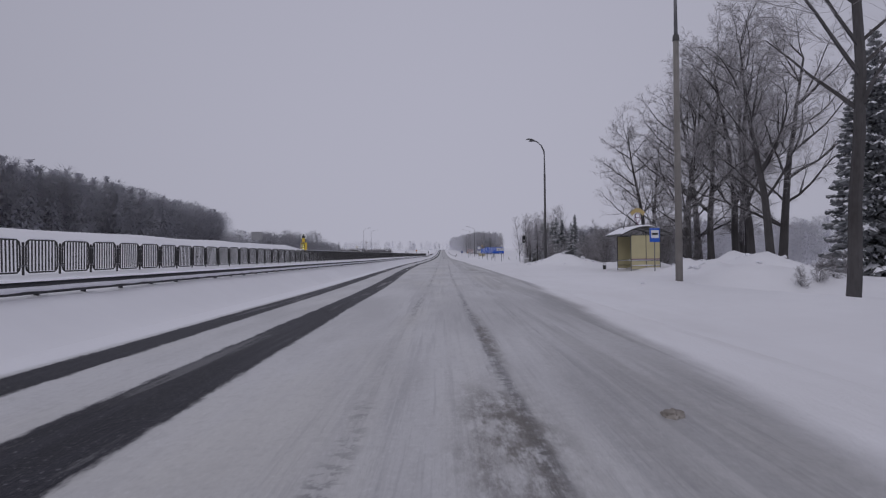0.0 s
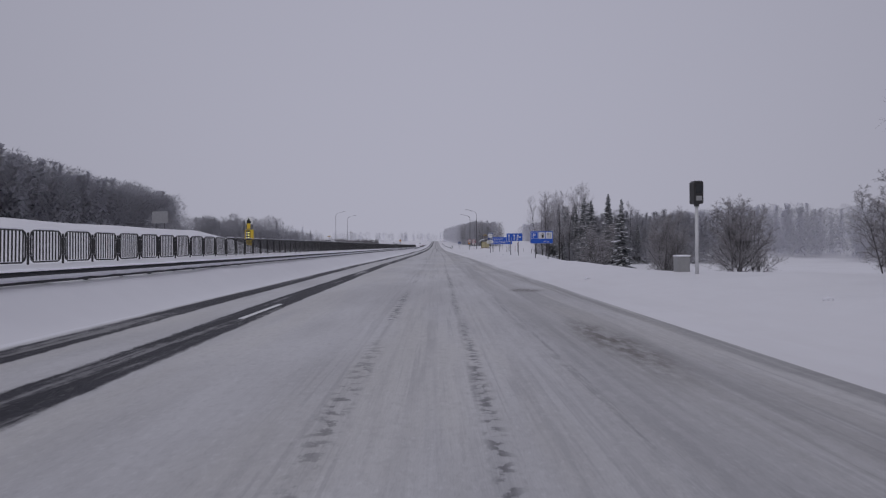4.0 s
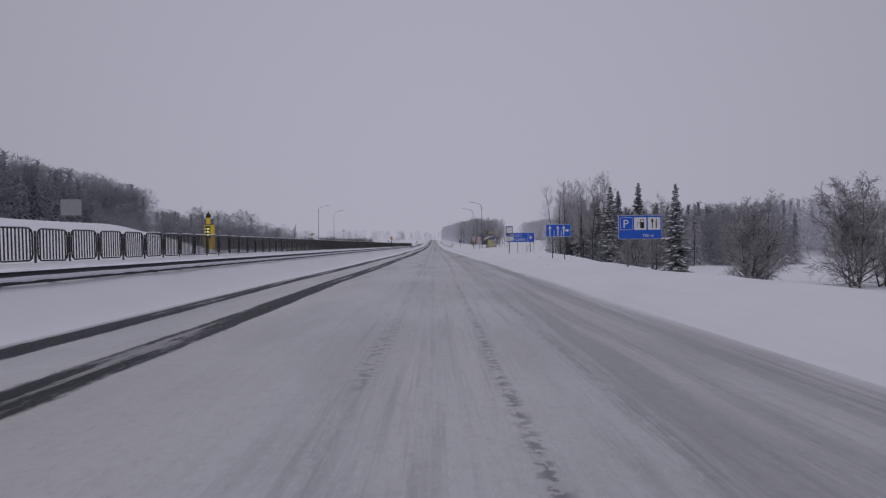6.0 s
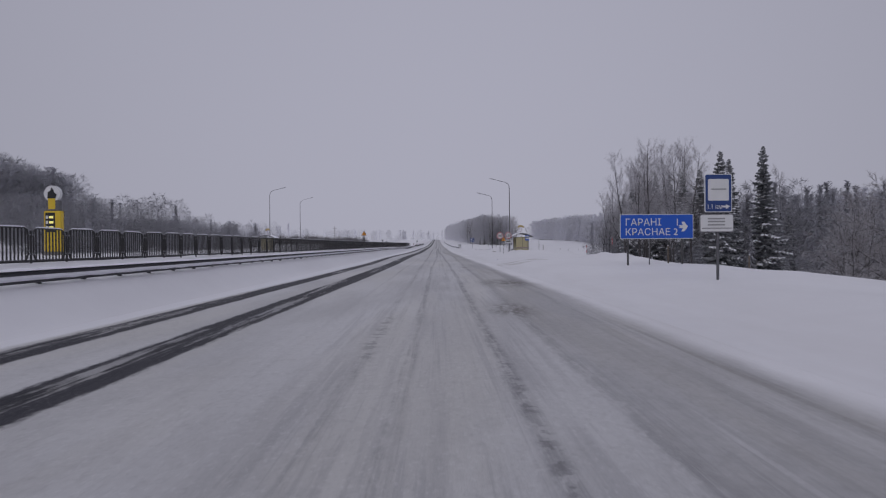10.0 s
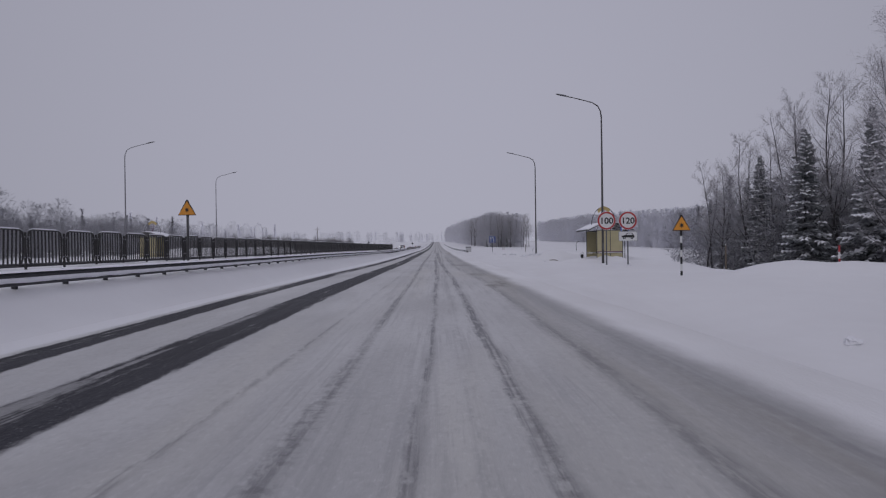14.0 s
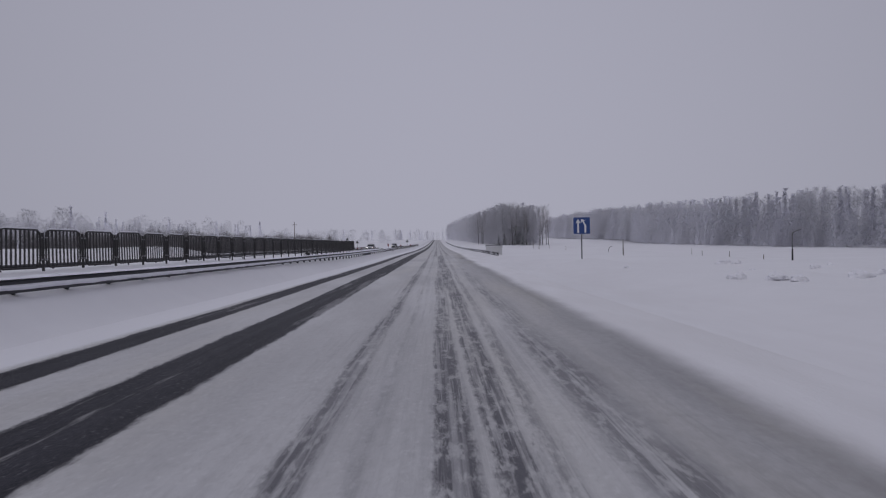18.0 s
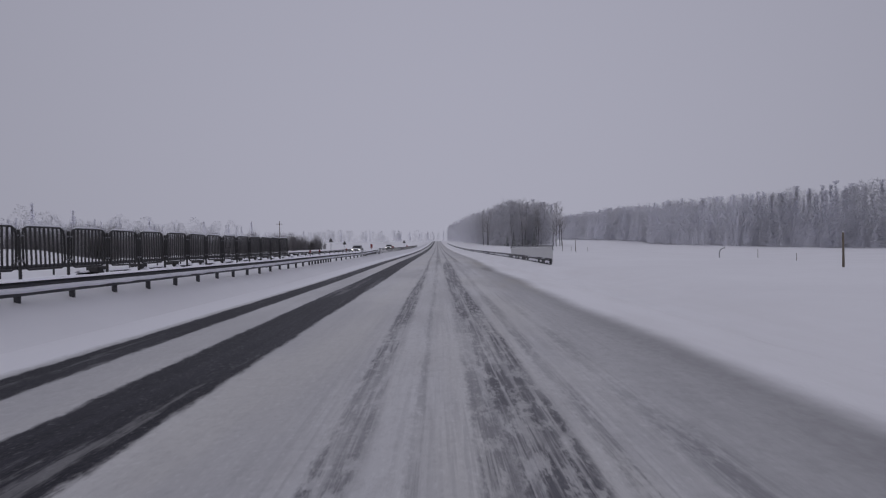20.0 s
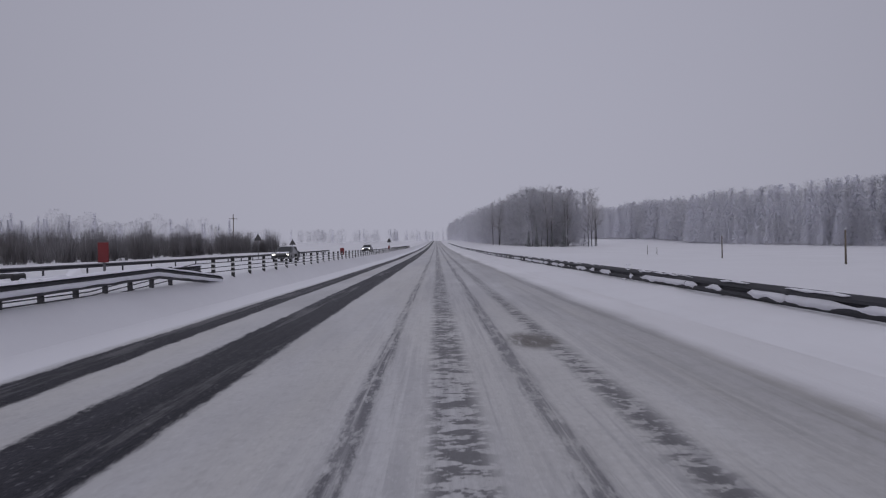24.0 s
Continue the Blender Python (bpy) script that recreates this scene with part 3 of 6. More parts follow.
def rounded(x0, z0, x1, z1, r, n=5):
    out = []
    for cx, cz, a0 in ((x1 - r, z0 + r, -90), (x1 - r, z1 - r, 0), (x0 + r, z1 - r, 90), (x0 + r, z0 + r, 180)):
        out += [(cx + r * math.cos(radians(a0 + 90 * i / n)), cz + r * math.sin(radians(a0 + 90 * i / n))) for i in range(n + 1)]
    return out


def lettering(text, size, material, parent, x, z, y, width=None, align="LEFT", name="lettering", bold=0.0):
    cu = bpy.data.curves.new(name, "FONT")
    cu.body, cu.size, cu.extrude, cu.align_x, cu.resolution_u, cu.offset = text, size, 0.002, align, 3, bold
    ob = bpy.data.objects.new(name, cu)
    scene.collection.objects.link(ob)
    me = bpy.data.meshes.new_from_object(ob.evaluated_get(bpy.context.evaluated_depsgraph_get()))
    bpy.data.objects.remove(ob)
    bpy.data.curves.remove(cu)
    sx = 1.0
    xs = [v.co.x for v in me.vertices]
    if width and xs:
        sx = width / (max(xs) - min(xs))
    me.transform(Matrix.Rotation(radians(90), 4, "X") @ Matrix.Diagonal((sx, 1, 1, 1)))
    me.materials.clear()
    me.materials.append(M[material])
    ob = new(name, me)
    ob.location, ob.parent = (x, y, z), parent
    return ob


# ---------------------------------------------------------------- lie of the land
PROF_Y = (-400, 0, 60, 120, 180, 240, 270, 300, 330, 370, 450, 550, 700, 900, 3000)
PROF_Z = (0, 0, -0.03, 0.06, 0.13, 0.26, 0.36, 0.56, 0.66, 0.85, 1.6, 3.0, 5.6, 9.3, 12.0)


def prof(y):
    return float(np.interp(y, PROF_Y, PROF_Z))


def ss(a, b, x):
    t = min(max((x - a) / (b - a), 0.0), 1.0)
    return t * t * (3 - 2 * t)


def fence_x(y):
    return float(np.interp(y, (-40, 25, 135, 222, 277), (-10.3, -10.1, -9.5, -8.5, -7.3)))


def rail_x(y):
    return float(np.interp(y, (-40, 0, 317), (-7.7, -7.6, -6.7)))


def rail_top(y):
    return float(np.interp(y, (-40, 60, 106, 180, 212, 238, 283, 300, 308, 315), (0.98, 0.96, 0.94, 0.98, 0.98, 0.92, 0.88, 0.85, 0.92, 1.04)))


def lump(x, y, s, k=0.0):
    return noise.noise(Vector((x / s, y / s, k)))


MOUNDS = ((15.6, 33.0, 0.62, 1.7), (17.8, 36.5, 0.6, 1.6), (12.6, 29.5, 0.42, 1.2), (14.3, 35.5, 0.4, 1.1), (16.6, 30.5, 0.5, 1.2), (11.3, 54.0, 0.75, 2.0), (9.2, 56.5, 0.45, 1.6), (13.2, 58.0, 0.6, 1.8), (16.0, 51.0, 0.5, 1.6),
          (13.2, 213.5, 0.35, 1.5), (11.2, 225.0, 0.3, 1.2), (16.0, 224.0, 0.4, 1.5), (10.5, 234.5, 0.35, 0.8), (13.0, 236.5, 0.4, 1.2), (15.5, 233.5, 0.35, 1.0), (14.0, 218.3, 0.22, 1.3), (12.6, 220.5, 0.15, 1.0), (14.6, 210.5, 0.35, 1.6),
          (14.2, 216.6, 0.35, 1.0), (15.6, 216.0, 0.3, 1.0), (12.0, 228.5, 0.45, 0.9), (13.8, 230.0, 0.5, 1.0), (15.2, 228.0, 0.45, 1.1), (11.8, 231.0, 0.3, 0.7), (17.0, 231.5, 0.5, 1.2), (11.5, 158.5, 0.45, 2.2), (8.0, 252.0, 0.25, 1.2))


def ground(x, y):
    """Height of the snow at a place."""
    z = prof(y)
    if -6.05 < x < 4.3:
        return z - 0.03
    if x >= 4.3:
        edge = 4.3
        rise = (0.34 - 0.12 * ss(268, 282, y)) * (1 - 0.8 * ss(203, 208, y) * ss(226, 221, y) * ss(17.5, 15.5, x)) * (1 - 0.7 * ss(27, 33, y) * ss(52, 46, y) * ss(14.5, 13.2, x)) + 0.10 * lump(x, y, 6) + 0.05 * lump(x, y, 1.7, 3)
        # ploughed heaps behind the lamps and round the bus stops
        heap = 0.55 * ss(42, 54, y) * ss(72, 58, y) * max(0, lump(x, y, 3.1, 5) + 0.15) * ss(8, 10, x) * ss(22, 17, x)
        heap += 0.75 * ss(16, 28, y) * ss(44, 32, y) * max(0, lump(x, y, 3.4, 9) + 0.35) * ss(11, 13.5, x) * ss(20, 16, x)
        heap += 0.5 * ss(196, 204, y) * ss(250, 236, y) * max(0, lump(x, y, 2.6, 7) + 0.1) * ss(8.5, 10.5, x) * ss(17, 14, x)
        for mx, my, mh, mr in MOUNDS:
            q = ((x - mx) ** 2 + (y - my) ** 2) / (mr * mr)
            if q < 6:
                heap += mh * math.exp(-q) * (1 + 0.5 * lump(x, y, 0.9, 4))
        a = rise * ss(edge, 7.4 - 1.7 * ss(268, 280, y), x) + heap
        low = 3.1 * ss(60, 95, y) * (1 - 0.55 * ss(258, 290, y)) * (1 - ss(400 + 170 * ss(45, 95, x), 465 + 190 * ss(45, 95, x), y)) + 0.5
        low += 0.7 * ss(45, 0, y)
        k = ss(66, 80, y) * ss(141, 124, y)
        start = 12.5 + 3 * ss(60, 40, y) + 4 * ss(212, 235, y)
        a -= low * ((1 - k) * ss(start, 30 + 12 * ss(212, 235, y), x) + k * min(max((x - 8.8) / 17.0, 0), 1))
        a -= 0.75 * ss(188, 197, y) * ss(216, 208, y) * ss(11.5, 17.5, x)
        a -= 0.8 * ss(8.6, 11.4, x) * ss(27, 21, y)
        # side road
        a -= 0.28 * ss(166, 171, y) * ss(186, 181, y) * ss(22, 18, x)
        turn = 157 + 11 * (1 - math.exp(-(x - 3.3) / 5.0))
        a -= 0.26 * math.exp(-((y - turn) / 1.9) ** 2) * ss(4.2, 6.5, x) * ss(26, 16, x)
        berm = 188.5 + 0.9 * lump(x, 0.0, 5.0, 11)
        a += (0.42 + 0.25 * lump(x, y, 1.3, 12)) * math.exp(-((y - berm) / 1.5) ** 2) * ss(9.0, 11.5, x) * ss(34, 26, x)
        a += 0.45 * ss(60, 170, x) * ss(205, 260, y) * (1 - ss(330, 420, y) * ss(640, 560, y))
        return z + a
    fx, rx = fence_x(y), rail_x(y)
    top = (0.98 - 0.26 * ss(250, 280, y)) * ss(330, 312, y) + 0.68 * ss(312, 330, y)
    a = (0.68 + 0.02 * ss(170, 120, y) - 0.24 * ss(240, 270, y) + 0.12 * ss(298, 310, y)) * ss(-6.05, rx - 0.1, x) * ss(330, 312, y) + 0.66 * ss(-6.05, rx, x) * ss(312, 330, y)
    if x < rx:
        a += (top - 0.68 * ss(330, 312, y) - 0.66 * ss(312, 330, y)) * ss(rx, fx, x)
    a += 0.05 * lump(x, y, 2.5, 1) * ss(-6.0, -6.5, x)
    a *= 1 - 0.85 * ss(fx - 0.8, fx - 2.6, x)
    far = ss(-21.5, -24, x)
    a += 0.35 * far
    a += 3.6 * ss(-25, -37, x) * ss(168, 138, y)
    a += 1.2 * ss(-24.5, -31, x) * ss(246, 264, y) * ss(304, 292, y) * ss(-46, -38, x)
    a += 3.0 * ss(-60, -125, x) * ss(420, 250, y)
    a += 0.2 * lump(x, y, 14, 2) * far
    return z + a


def sheet(name, xs, ys, height, material, label, category, kind="structure"):
    me = bpy.data.meshes.new(name)
    v = [(x, y, height(x, y)) for y in ys for x in xs]
    w = len(xs)
    f = [(j * w + i, j * w + i + 1, (j + 1) * w + i + 1, (j + 1) * w + i) for j in range(len(ys) - 1) for i in range(w - 1)]
    me.from_pydata(v, [], f)
    me.shade_smooth()
    me.materials.append(M[material])
    ob = new(name, me)
    return tagged(ob, label, category, kind=kind)


XS = [-2500, -1200, -600, -350, -220, -170, -140, -120, -100, -85, -70, -60, -52, -46, -42, -39, -36, -33, -30, -28, -26, -24.5, -23, -21.5, -20, -16, -13]
XS += [-12.2 + 0.34 * i for i in range(18)] + [-6.1, -5.9, 0.0, 4.2] + [4.4 + 0.3 * i for i in range(38)]
XS += [15.8, 16.4, 17, 18, 19, 20, 21.5, 23, 25, 27, 29, 31, 34, 38, 43, 50, 60, 75, 95, 120, 160, 220, 350, 700, 1400, 2500]
YS = [-400, -200, -100, -60, -40, -30, -20, -14, -10, -7, -5]
YS += [-3 + 0.75 * i for i in range(470)] + [350.5 + 4 * i for i in range(30)] + [475 + 15 * i for i in range(30)] + [950, 1050, 1300, 1700, 2300, 3000]
sheet("ground", XS, YS, ground, "snow", "deep ploughed snow over verges, median and open fields", "snow")
sheet("road", [-6.4, -6.0] + [-5.5 + 0.5 * i for i in range(20)] + [4.25, 4.6], YS, lambda x, y: prof(y) + 0.004 - 0.08 * (x > 4.3 or x < -6.05), "road",
      "highway under packed snow with bare dark wheel tracks", "road")
sheet("opposite_road", [-20.5, -18, -16, -14, -12.4], YS, lambda x, y: prof(y) + 0.16, "road", "opposite carriageway under packed snow", "road")


dash = part("lane_marking", Geo().box(-0.06, 0, 0.0, 0.06, 3.0, 0.006), "sign_white", at=(-3.52, 59.2, prof(60) + 0.006))
tagged(dash, "white painted lane dash showing through the bare track", "road marking", kind="structure")


# ---------------------------------------------------------------- guard rails and fences
def wbeam(length, height=0.28, depth=0.07):
    """A corrugated beam along +y, its face towards -x, hung from z 0 downwards."""
    prof_xz = [(0.0, 0.0), (-depth * 0.3, -0.01), (-depth, -0.06), (-depth, -0.10), (-depth * 0.15, -0.125), (-depth * 0.15, -0.155), (-depth, -0.18), (-depth, -0.22), (-depth * 0.3, -0.27), (0.0, -0.28)]
    prof_xz = [(x, z * height / 0.28) for x, z in prof_xz]
    back = [(x + 0.006, z) for x, z in prof_xz[::-1]]
    out = prof_xz + back
    g = Geo()
    m = len(out)
    g.add([(x, 0, z) for x, z in out] + [(x, length, z) for x, z in out],
          [(i, (i + 1) % m, (i + 1) % m + m, i + m) for i in range(m)] + [tuple(range(m))[::-1], tuple(range(m, 2 * m))])
    return g


beam_mesh = wbeam(4.24, 0.24).mesh("beam")
post_mesh = Geo().box(-0.045, -0.035, -0.75, 0.045, 0.035, -0.02, 0.008).mesh("post")
block_mesh = Geo().box(-0.09, -0.07, -0.24, 0.05, 0.07, -0.05, 0.015).mesh("spacer")
capmesh = Geo()
for i in range(9):
    capmesh.v += [(-0.08, 0.53 * i, 0.0), (-0.05, 0.53 * i, 0.035 + 0.012 * math.sin(i * 2.1)), (0.02, 0.53 * i, 0.045 + 0.012 * math.cos(i * 1.7)), (0.05, 0.53 * i, 0.0)]
capmesh.f += [(4 * i + j, 4 * i + j + 1, 4 * i + j + 5, 4 * i + j + 4) for i in range(8) for j in range(3)]
cap_mesh = capmesh.mesh("snow_cap", True)
troughs = Geo()
for i in range(9):
    w = 0.030 + 0.012 * math.sin(i * 1.9)
    troughs.v += [(-0.012, 0.53 * i, -0.078), (-0.045 - 0.5 * w, 0.53 * i, -0.086), (-0.076, 0.53 * i, -0.108 + 0.008 * math.sin(i * 1.7)), (-0.078, 0.53 * i, -0.182 + 0.010 * math.sin(i * 2.7)), (-0.012, 0.53 * i, -0.19)]
troughs.f += [(5 * i + j, 5 * i + j + 1, 5 * i + j + 6, 5 * i + j + 5) for i in range(8) for j in range(4)]
trough_mesh = troughs.mesh("snow_ledge", True)


def guard_rail(name, label, y0, y1, line, top, flip=False, posts=None, ends=None, snowy=True):
    rail = thing(name, label, "guard rail")
    y = y0
    while y < y1 - 0.1:
        x, z = line(y), prof(y) + top(y)
        x2, z2 = line(y + 4.24), prof(y + 4.24) + top(y + 4.24)
        if ends and y + 4.24 > y1 - 0.1:
            z2 -= ends
        m = Matrix.Translation((x, y, z)) @ Vector((x2 - x, 4.24, z2 - z)).to_track_quat("Y", "Z").to_matrix().to_4x4() @ Matrix.Diagonal((-1 if flip else 1, 1, 1, 1))
        for nm, me, mt in (("beam", beam_mesh, "rail"), ("snow_cap", cap_mesh, "snow_cap"), ("snow_ledge", trough_mesh, "snow_cap")):
            if nm != "beam" and not snowy:
                continue
            ob = part(nm, me, mt, rail)
            ob.matrix_basis = m
        y += 4.24
    y = y0 + 0.6
    while y < y1 - 1.5:
        for nm, me, mt in (("post", post_mesh, "rail"), ("spacer", block_mesh, "rail")):
            ob = part(nm, me, mt, rail, at=(line(y) + (-0.13 if flip else 0.13) * (1 if nm == "post" else 0.6), y, prof(y) + top(y)))
        y += posts(y)
    return rail


guard_rail("guard_rail", "snow-dusted double-wave steel guard rail along the median", -34.04, 317, lambda y: rail_x(y), rail_top, flip=True,
           posts=lambda y: 1.5 if y < 280 else 0.8 if y < 286 else 2.15 if y < 303 else 1.0, ends=0.42)
rear = guard_rail("guard_rail", "rear steel guard rail half buried in median snow", 262, 318, lambda y: fence_x(277) - 1.3, lambda y: 0.88, posts=lambda y: 2.12)
head_mesh = Geo().box(-0.16, -0.20, -0.02, 0.16, 0.20, 0.15, 0.03).mesh("post_head")
drift = Geo()
for i in range(9):
    u = i / 8
    hgt = 0.155 - 0.27 * math.sin(math.pi * u) ** 0.6
    drift.v += [(-0.24, 2.12 * u, -0.12), (-0.13, 2.12 * u, hgt + 0.01), (0.10, 2.12 * u, hgt + 0.03), (0.24, 2.12 * u, -0.12)]
drift.f += [(4 * i + j, 4 * i + j + 1, 4 * i + j + 5, 4 * i + j + 4) for i in range(8) for j in range(3)]
drift_mesh = drift.mesh("snow_drift", True)
for i in range(24):
    yy = 262.6 + 2.12 * i
    part("post_head", head_mesh, "dark_paint", rear, at=(fence_x(277) - 1.2, yy, prof(yy) + 0.88))
    part("snow_drift", drift_mesh, "snow_cap", rear, at=(fence_x(277) - 1.2, yy, prof(yy) + 0.88))
caked = guard_rail("guard_rail", "snow-caked steel guard rail beside the bridge railing", 280, 620, lambda y: 5.95, lambda y: 0.56, posts=lambda y: 2.12, snowy=False)
for ob in caked.children:
    if ob.name.startswith("beam"):
        ob.scale.z = 1.4


def caked_snow(seed, length=4.24, n=34):
    """Ragged crust of snow in the trough of a beam and along its top edge, with gaps where it has dropped off."""
    g = Geo()
    for z_hi, z_lo, gap, k in ((-0.115, -0.27, -0.10, 0.0), (0.005, -0.03, 0.06, 9.0)):
        row = []
        for i in range(n + 1):
            yy = length * i / n
            m = noise.noise(Vector((yy * 0.8, seed * 7.3, k)))
            thick = min(max((m - gap) * 5.0, 0.0), 1.0)
            top = z_hi + 0.035 * noise.noise(Vector((yy * 3.1, seed, 2.0 + k)))
            low = z_lo + 0.06 * noise.noise(Vector((yy * 2.3, seed, 4.0 + k)))
            mid = (top + low) / 2
            hi, lo = mid + (top - mid) * thick, mid + (low - mid) * thick
            out = 0.06 + 0.035 * thick + 0.012 * noise.noise(Vector((yy * 5.0, seed, 6.0)))
            row.append(thick)
            g.v += [(-0.055, yy, hi + 0.004), (-out, yy, hi * 0.7 + lo * 0.3), (-out - 0.008, yy, hi * 0.3 + lo * 0.7), (-0.055, yy, lo)]
        k0 = len(g.v) - 4 * (n + 1)
        g.f += [(k0 + 4 * i + j, k0 + 4 * i + j + 1, k0 + 4 * i + j + 5, k0 + 4 * i + j + 4) for i in range(n) if row[i] + row[i + 1] > 0.05 for j in range(3)]
    return g.mesh("snow_crust", True)


CRUST = [caked_snow(sd) for sd in range(6)]
for i in range(80):
    yy = 280 + 4.24 * i
    part("snow_crust", CRUST[(i * 5 + i // 6) % 6], "snow_bank", caked, at=(5.95, yy, prof(yy) + 0.56))
guard_rail("guard_rail", "far guard rail beyond the opposite carriageway", 150, 420, lambda y: -21.6, lambda y: 0.75, flip=True, posts=lambda y: 4.24, snowy=False)

# median fence: dark tubular panels with flat bars
PITCH = 1.41
fence_bar = Geo().box(-0.008, -0.022, 0.03, 0.008, 0.022, 0.78).mesh("bar")
frame_pts = [(0, 0.10, 0.16), (0, 0.13, 0.06), (0, 0.22, 0.0), (0, 1.19, 0.0), (0, 1.28, 0.06), (0, 1.31, 0.16), (0, 1.31, 0.64), (0, 1.28, 0.75), (0, 1.18, 0.80), (0, 0.23, 0.80), (0, 0.13, 0.75), (0, 0.10, 0.64), (0, 0.10, 0.16)]
frame_mesh = Geo().tube(frame_pts, 0.021, 6, cap=False).mesh("frame", True)
fence_post_mesh = Geo().box(-0.025, -0.02, -0.25, 0.025, 0.02, 0.74, 0.006).mesh("post")
clip_mesh = Geo().box(-0.02, -0.10, 0.15, 0.02, 0.10, 0.18).mesh("clamp")
fcap = Geo().tube([(0, 0.16, 0.805), (0, 0.3, 0.822), (0, 0.8, 0.825), (0, 1.1, 0.822), (0, 1.25, 0.805)], [0.008, 0.022, 0.024, 0.022, 0.008], 6).mesh("snow_cap", True)
panel0 = thing("fence_panel", "dark steel fence panel with flat upright bars and snow on top", "fence", group="median fence panels")
part("frame", frame_mesh, "dark_paint", panel0)
part("post", fence_post_mesh, "dark_paint", panel0)
for z in (0.0, 0.47):
    part("clamp", clip_mesh, "galvanised", panel0, at=(0, 0, z))
part("snow_cap", fcap, "snow_cap", panel0)
for i in range(9):
    part("bar", fence_bar, "dark_paint", panel0, at=(0, 0.19 + i * 1.03 / 8, 0))
rnd = random.Random(4)
y = 277.0 - PITCH
first = True
while y > -32:
    x, x2 = fence_x(y), fence_x(y + PITCH)
    m = Matrix.Translation((x, y, prof(y) + 1.06)) @ Euler((radians(rnd.uniform(-0.7, 0.7)), radians(rnd.uniform(-1.5, 1.5)), -math.atan2(x2 - x, PITCH))).to_matrix().to_4x4()
    if first:
        panel0.matrix_basis, first = m, False
    else:
        copy_thing(panel0, m)
    y -= PITCH

# striped posts of the wire barrier
wire_post = thing("barrier_post", "black and white striped post of the wire barrier", "barrier post", group="wire barrier posts")
part("shaft", Geo().box(-0.05, -0.035, -0.3, 0.05, 0.035, 0.52, 0.008), "dark_paint", wire_post)
part("cap", Geo().box(-0.075, -0.06, 0.52, 0.075, 0.06, 0.55, 0.01), "dark_paint", wire_post)
for k in range(3):
    part("stripe", Geo().box(-0.053, -0.038, 0.06 + 0.15 * k, 0.053, 0.038, 0.115 + 0.15 * k), "sign_white", wire_post)
for i in range(75):
    y = 317.3 + 1.75 * i
    m = pose(-6.72, y, prof(y) + 0.63, 0, rnd.uniform(-2, 2), rnd.uniform(-4, 4))
    if i == 0:
        wire_post.matrix_basis = m
    else:
        copy_thing(wire_post, m)
wires = thing("barrier_wires", "slack steel wires of the median barrier", "cable")
for k in range(3):
    part("wire", Geo().tube([(-6.78 if i < 4 else -6.72, 301 + 5 * i, prof(301 + 5 * i) + (0.50 + 0.08 * k if i < 3 else 0.76 + 0.14 * k)) for i in range(30)], 0.012, 4), "rail", wires)

# bridge railing on the right
railing = thing("bridge_railing", "pale metal bridge railing with upright slats and dark handrail", "railing", at=(6.85, 284, prof(294) + 0.34))
part("handrail", Geo().tube([(0, 0.0, 0.55), (0, 0.12, 0.74), (0, 0.5, 0.80), (0, 20.5, 0.86), (0, 20.9, 0.80), (0, 21.0, 0.6)], 0.028, 8), "rail", railing)
part("middle_rail", Geo().box(-0.015, 0.05, 0.675, 0.015, 20.95, 0.705, 0.005), "railing_pale", railing)
part("brace", Geo().tube([(0.03, 20.8, 0.78), (0.03, 17.6, 0.05)], 0.02, 6), "rail", railing)
rail_post = Geo().box(-0.014, -0.012, 0.69, 0.014, 0.012, 0.84, 0.003).mesh("post")
slat_mesh = Geo().box(-0.010, -0.040, -0.25, 0.010, 0.040, 0.68).mesh("slat")
for i in range(37):
    part("post", rail_post, "rail", railing, at=(0, 0.3 + 0.565 * i, 0))
for i in range(125):
    part("slat", slat_mesh, "railing_pale", railing, at=(0, 0.12 + 0.1666 * i, 0))


# ---------------------------------------------------------------- lamps and poles
def old_lamp(x, y, label, dark=False):
    """Concrete mast with a steel tube and curved arm towards the road."""
    t = thing("street_lamp", label, "street lamp", at=(x, y, ground(x, y) + (0.22 if dark else -0.15)), group="old concrete street lamps")
    part("mast", Geo().tube([(0, 0, -0.8), (0, 0, 8.5)], [0.13 if dark else 0.15, 0.09 if dark else 0.11], 10), "lamp_dark" if dark else "concrete", t, smooth=True)
    part("tube", Geo().tube([(0, 0, 8.3), (0, 0, 10.6)], [0.085, 0.06], 8), "lamp_grey", t, smooth=True)
    part("collar", Geo().tube([(0, 0, 8.35), (0, 0, 8.55)], [0.10 if dark else 0.14, 0.09 if dark else 0.12], 10), "lamp_dark", t)
    part("arm", Geo().tube([(0, 0, 10.5), (-0.10, 0, 10.9), (-0.32, 0, 11.4), (-0.68, 0, 11.78), (-1.12, 0, 11.98)], [0.055, 0.05, 0.045, 0.042, 0.04], 8), "lamp_grey", t, smooth=True)
    part("lantern", Geo().tube([(-1.05, 0, 11.97), (-1.25, 0, 12.02), (-1.6, 0, 12.05), (-1.78, 0, 12.02)], [0.06, 0.13, 0.14, 0.05], 8, flat=0.6), "lamp_dark", t, smooth=True)
    part("arm", Geo().tube([(0.03, 0.05, 10.5), (-0.02, 0.1, 10.95), (-0.22, 0.2, 11.42), (-0.55, 0.3, 11.74), (-0.86, 0.4, 11.9)], [0.05, 0.045, 0.042, 0.04, 0.036], 8), "lamp_grey", t, smooth=True)
    part("lantern", Geo().tube([(-0.8, 0.38, 11.9), (-1.0, 0.44, 11.95), (-1.3, 0.52, 11.97), (-1.46, 0.56, 11.94)], [0.05, 0.12, 0.13, 0.04], 8, flat=0.6), "lamp_dark", t, smooth=True)
    return t


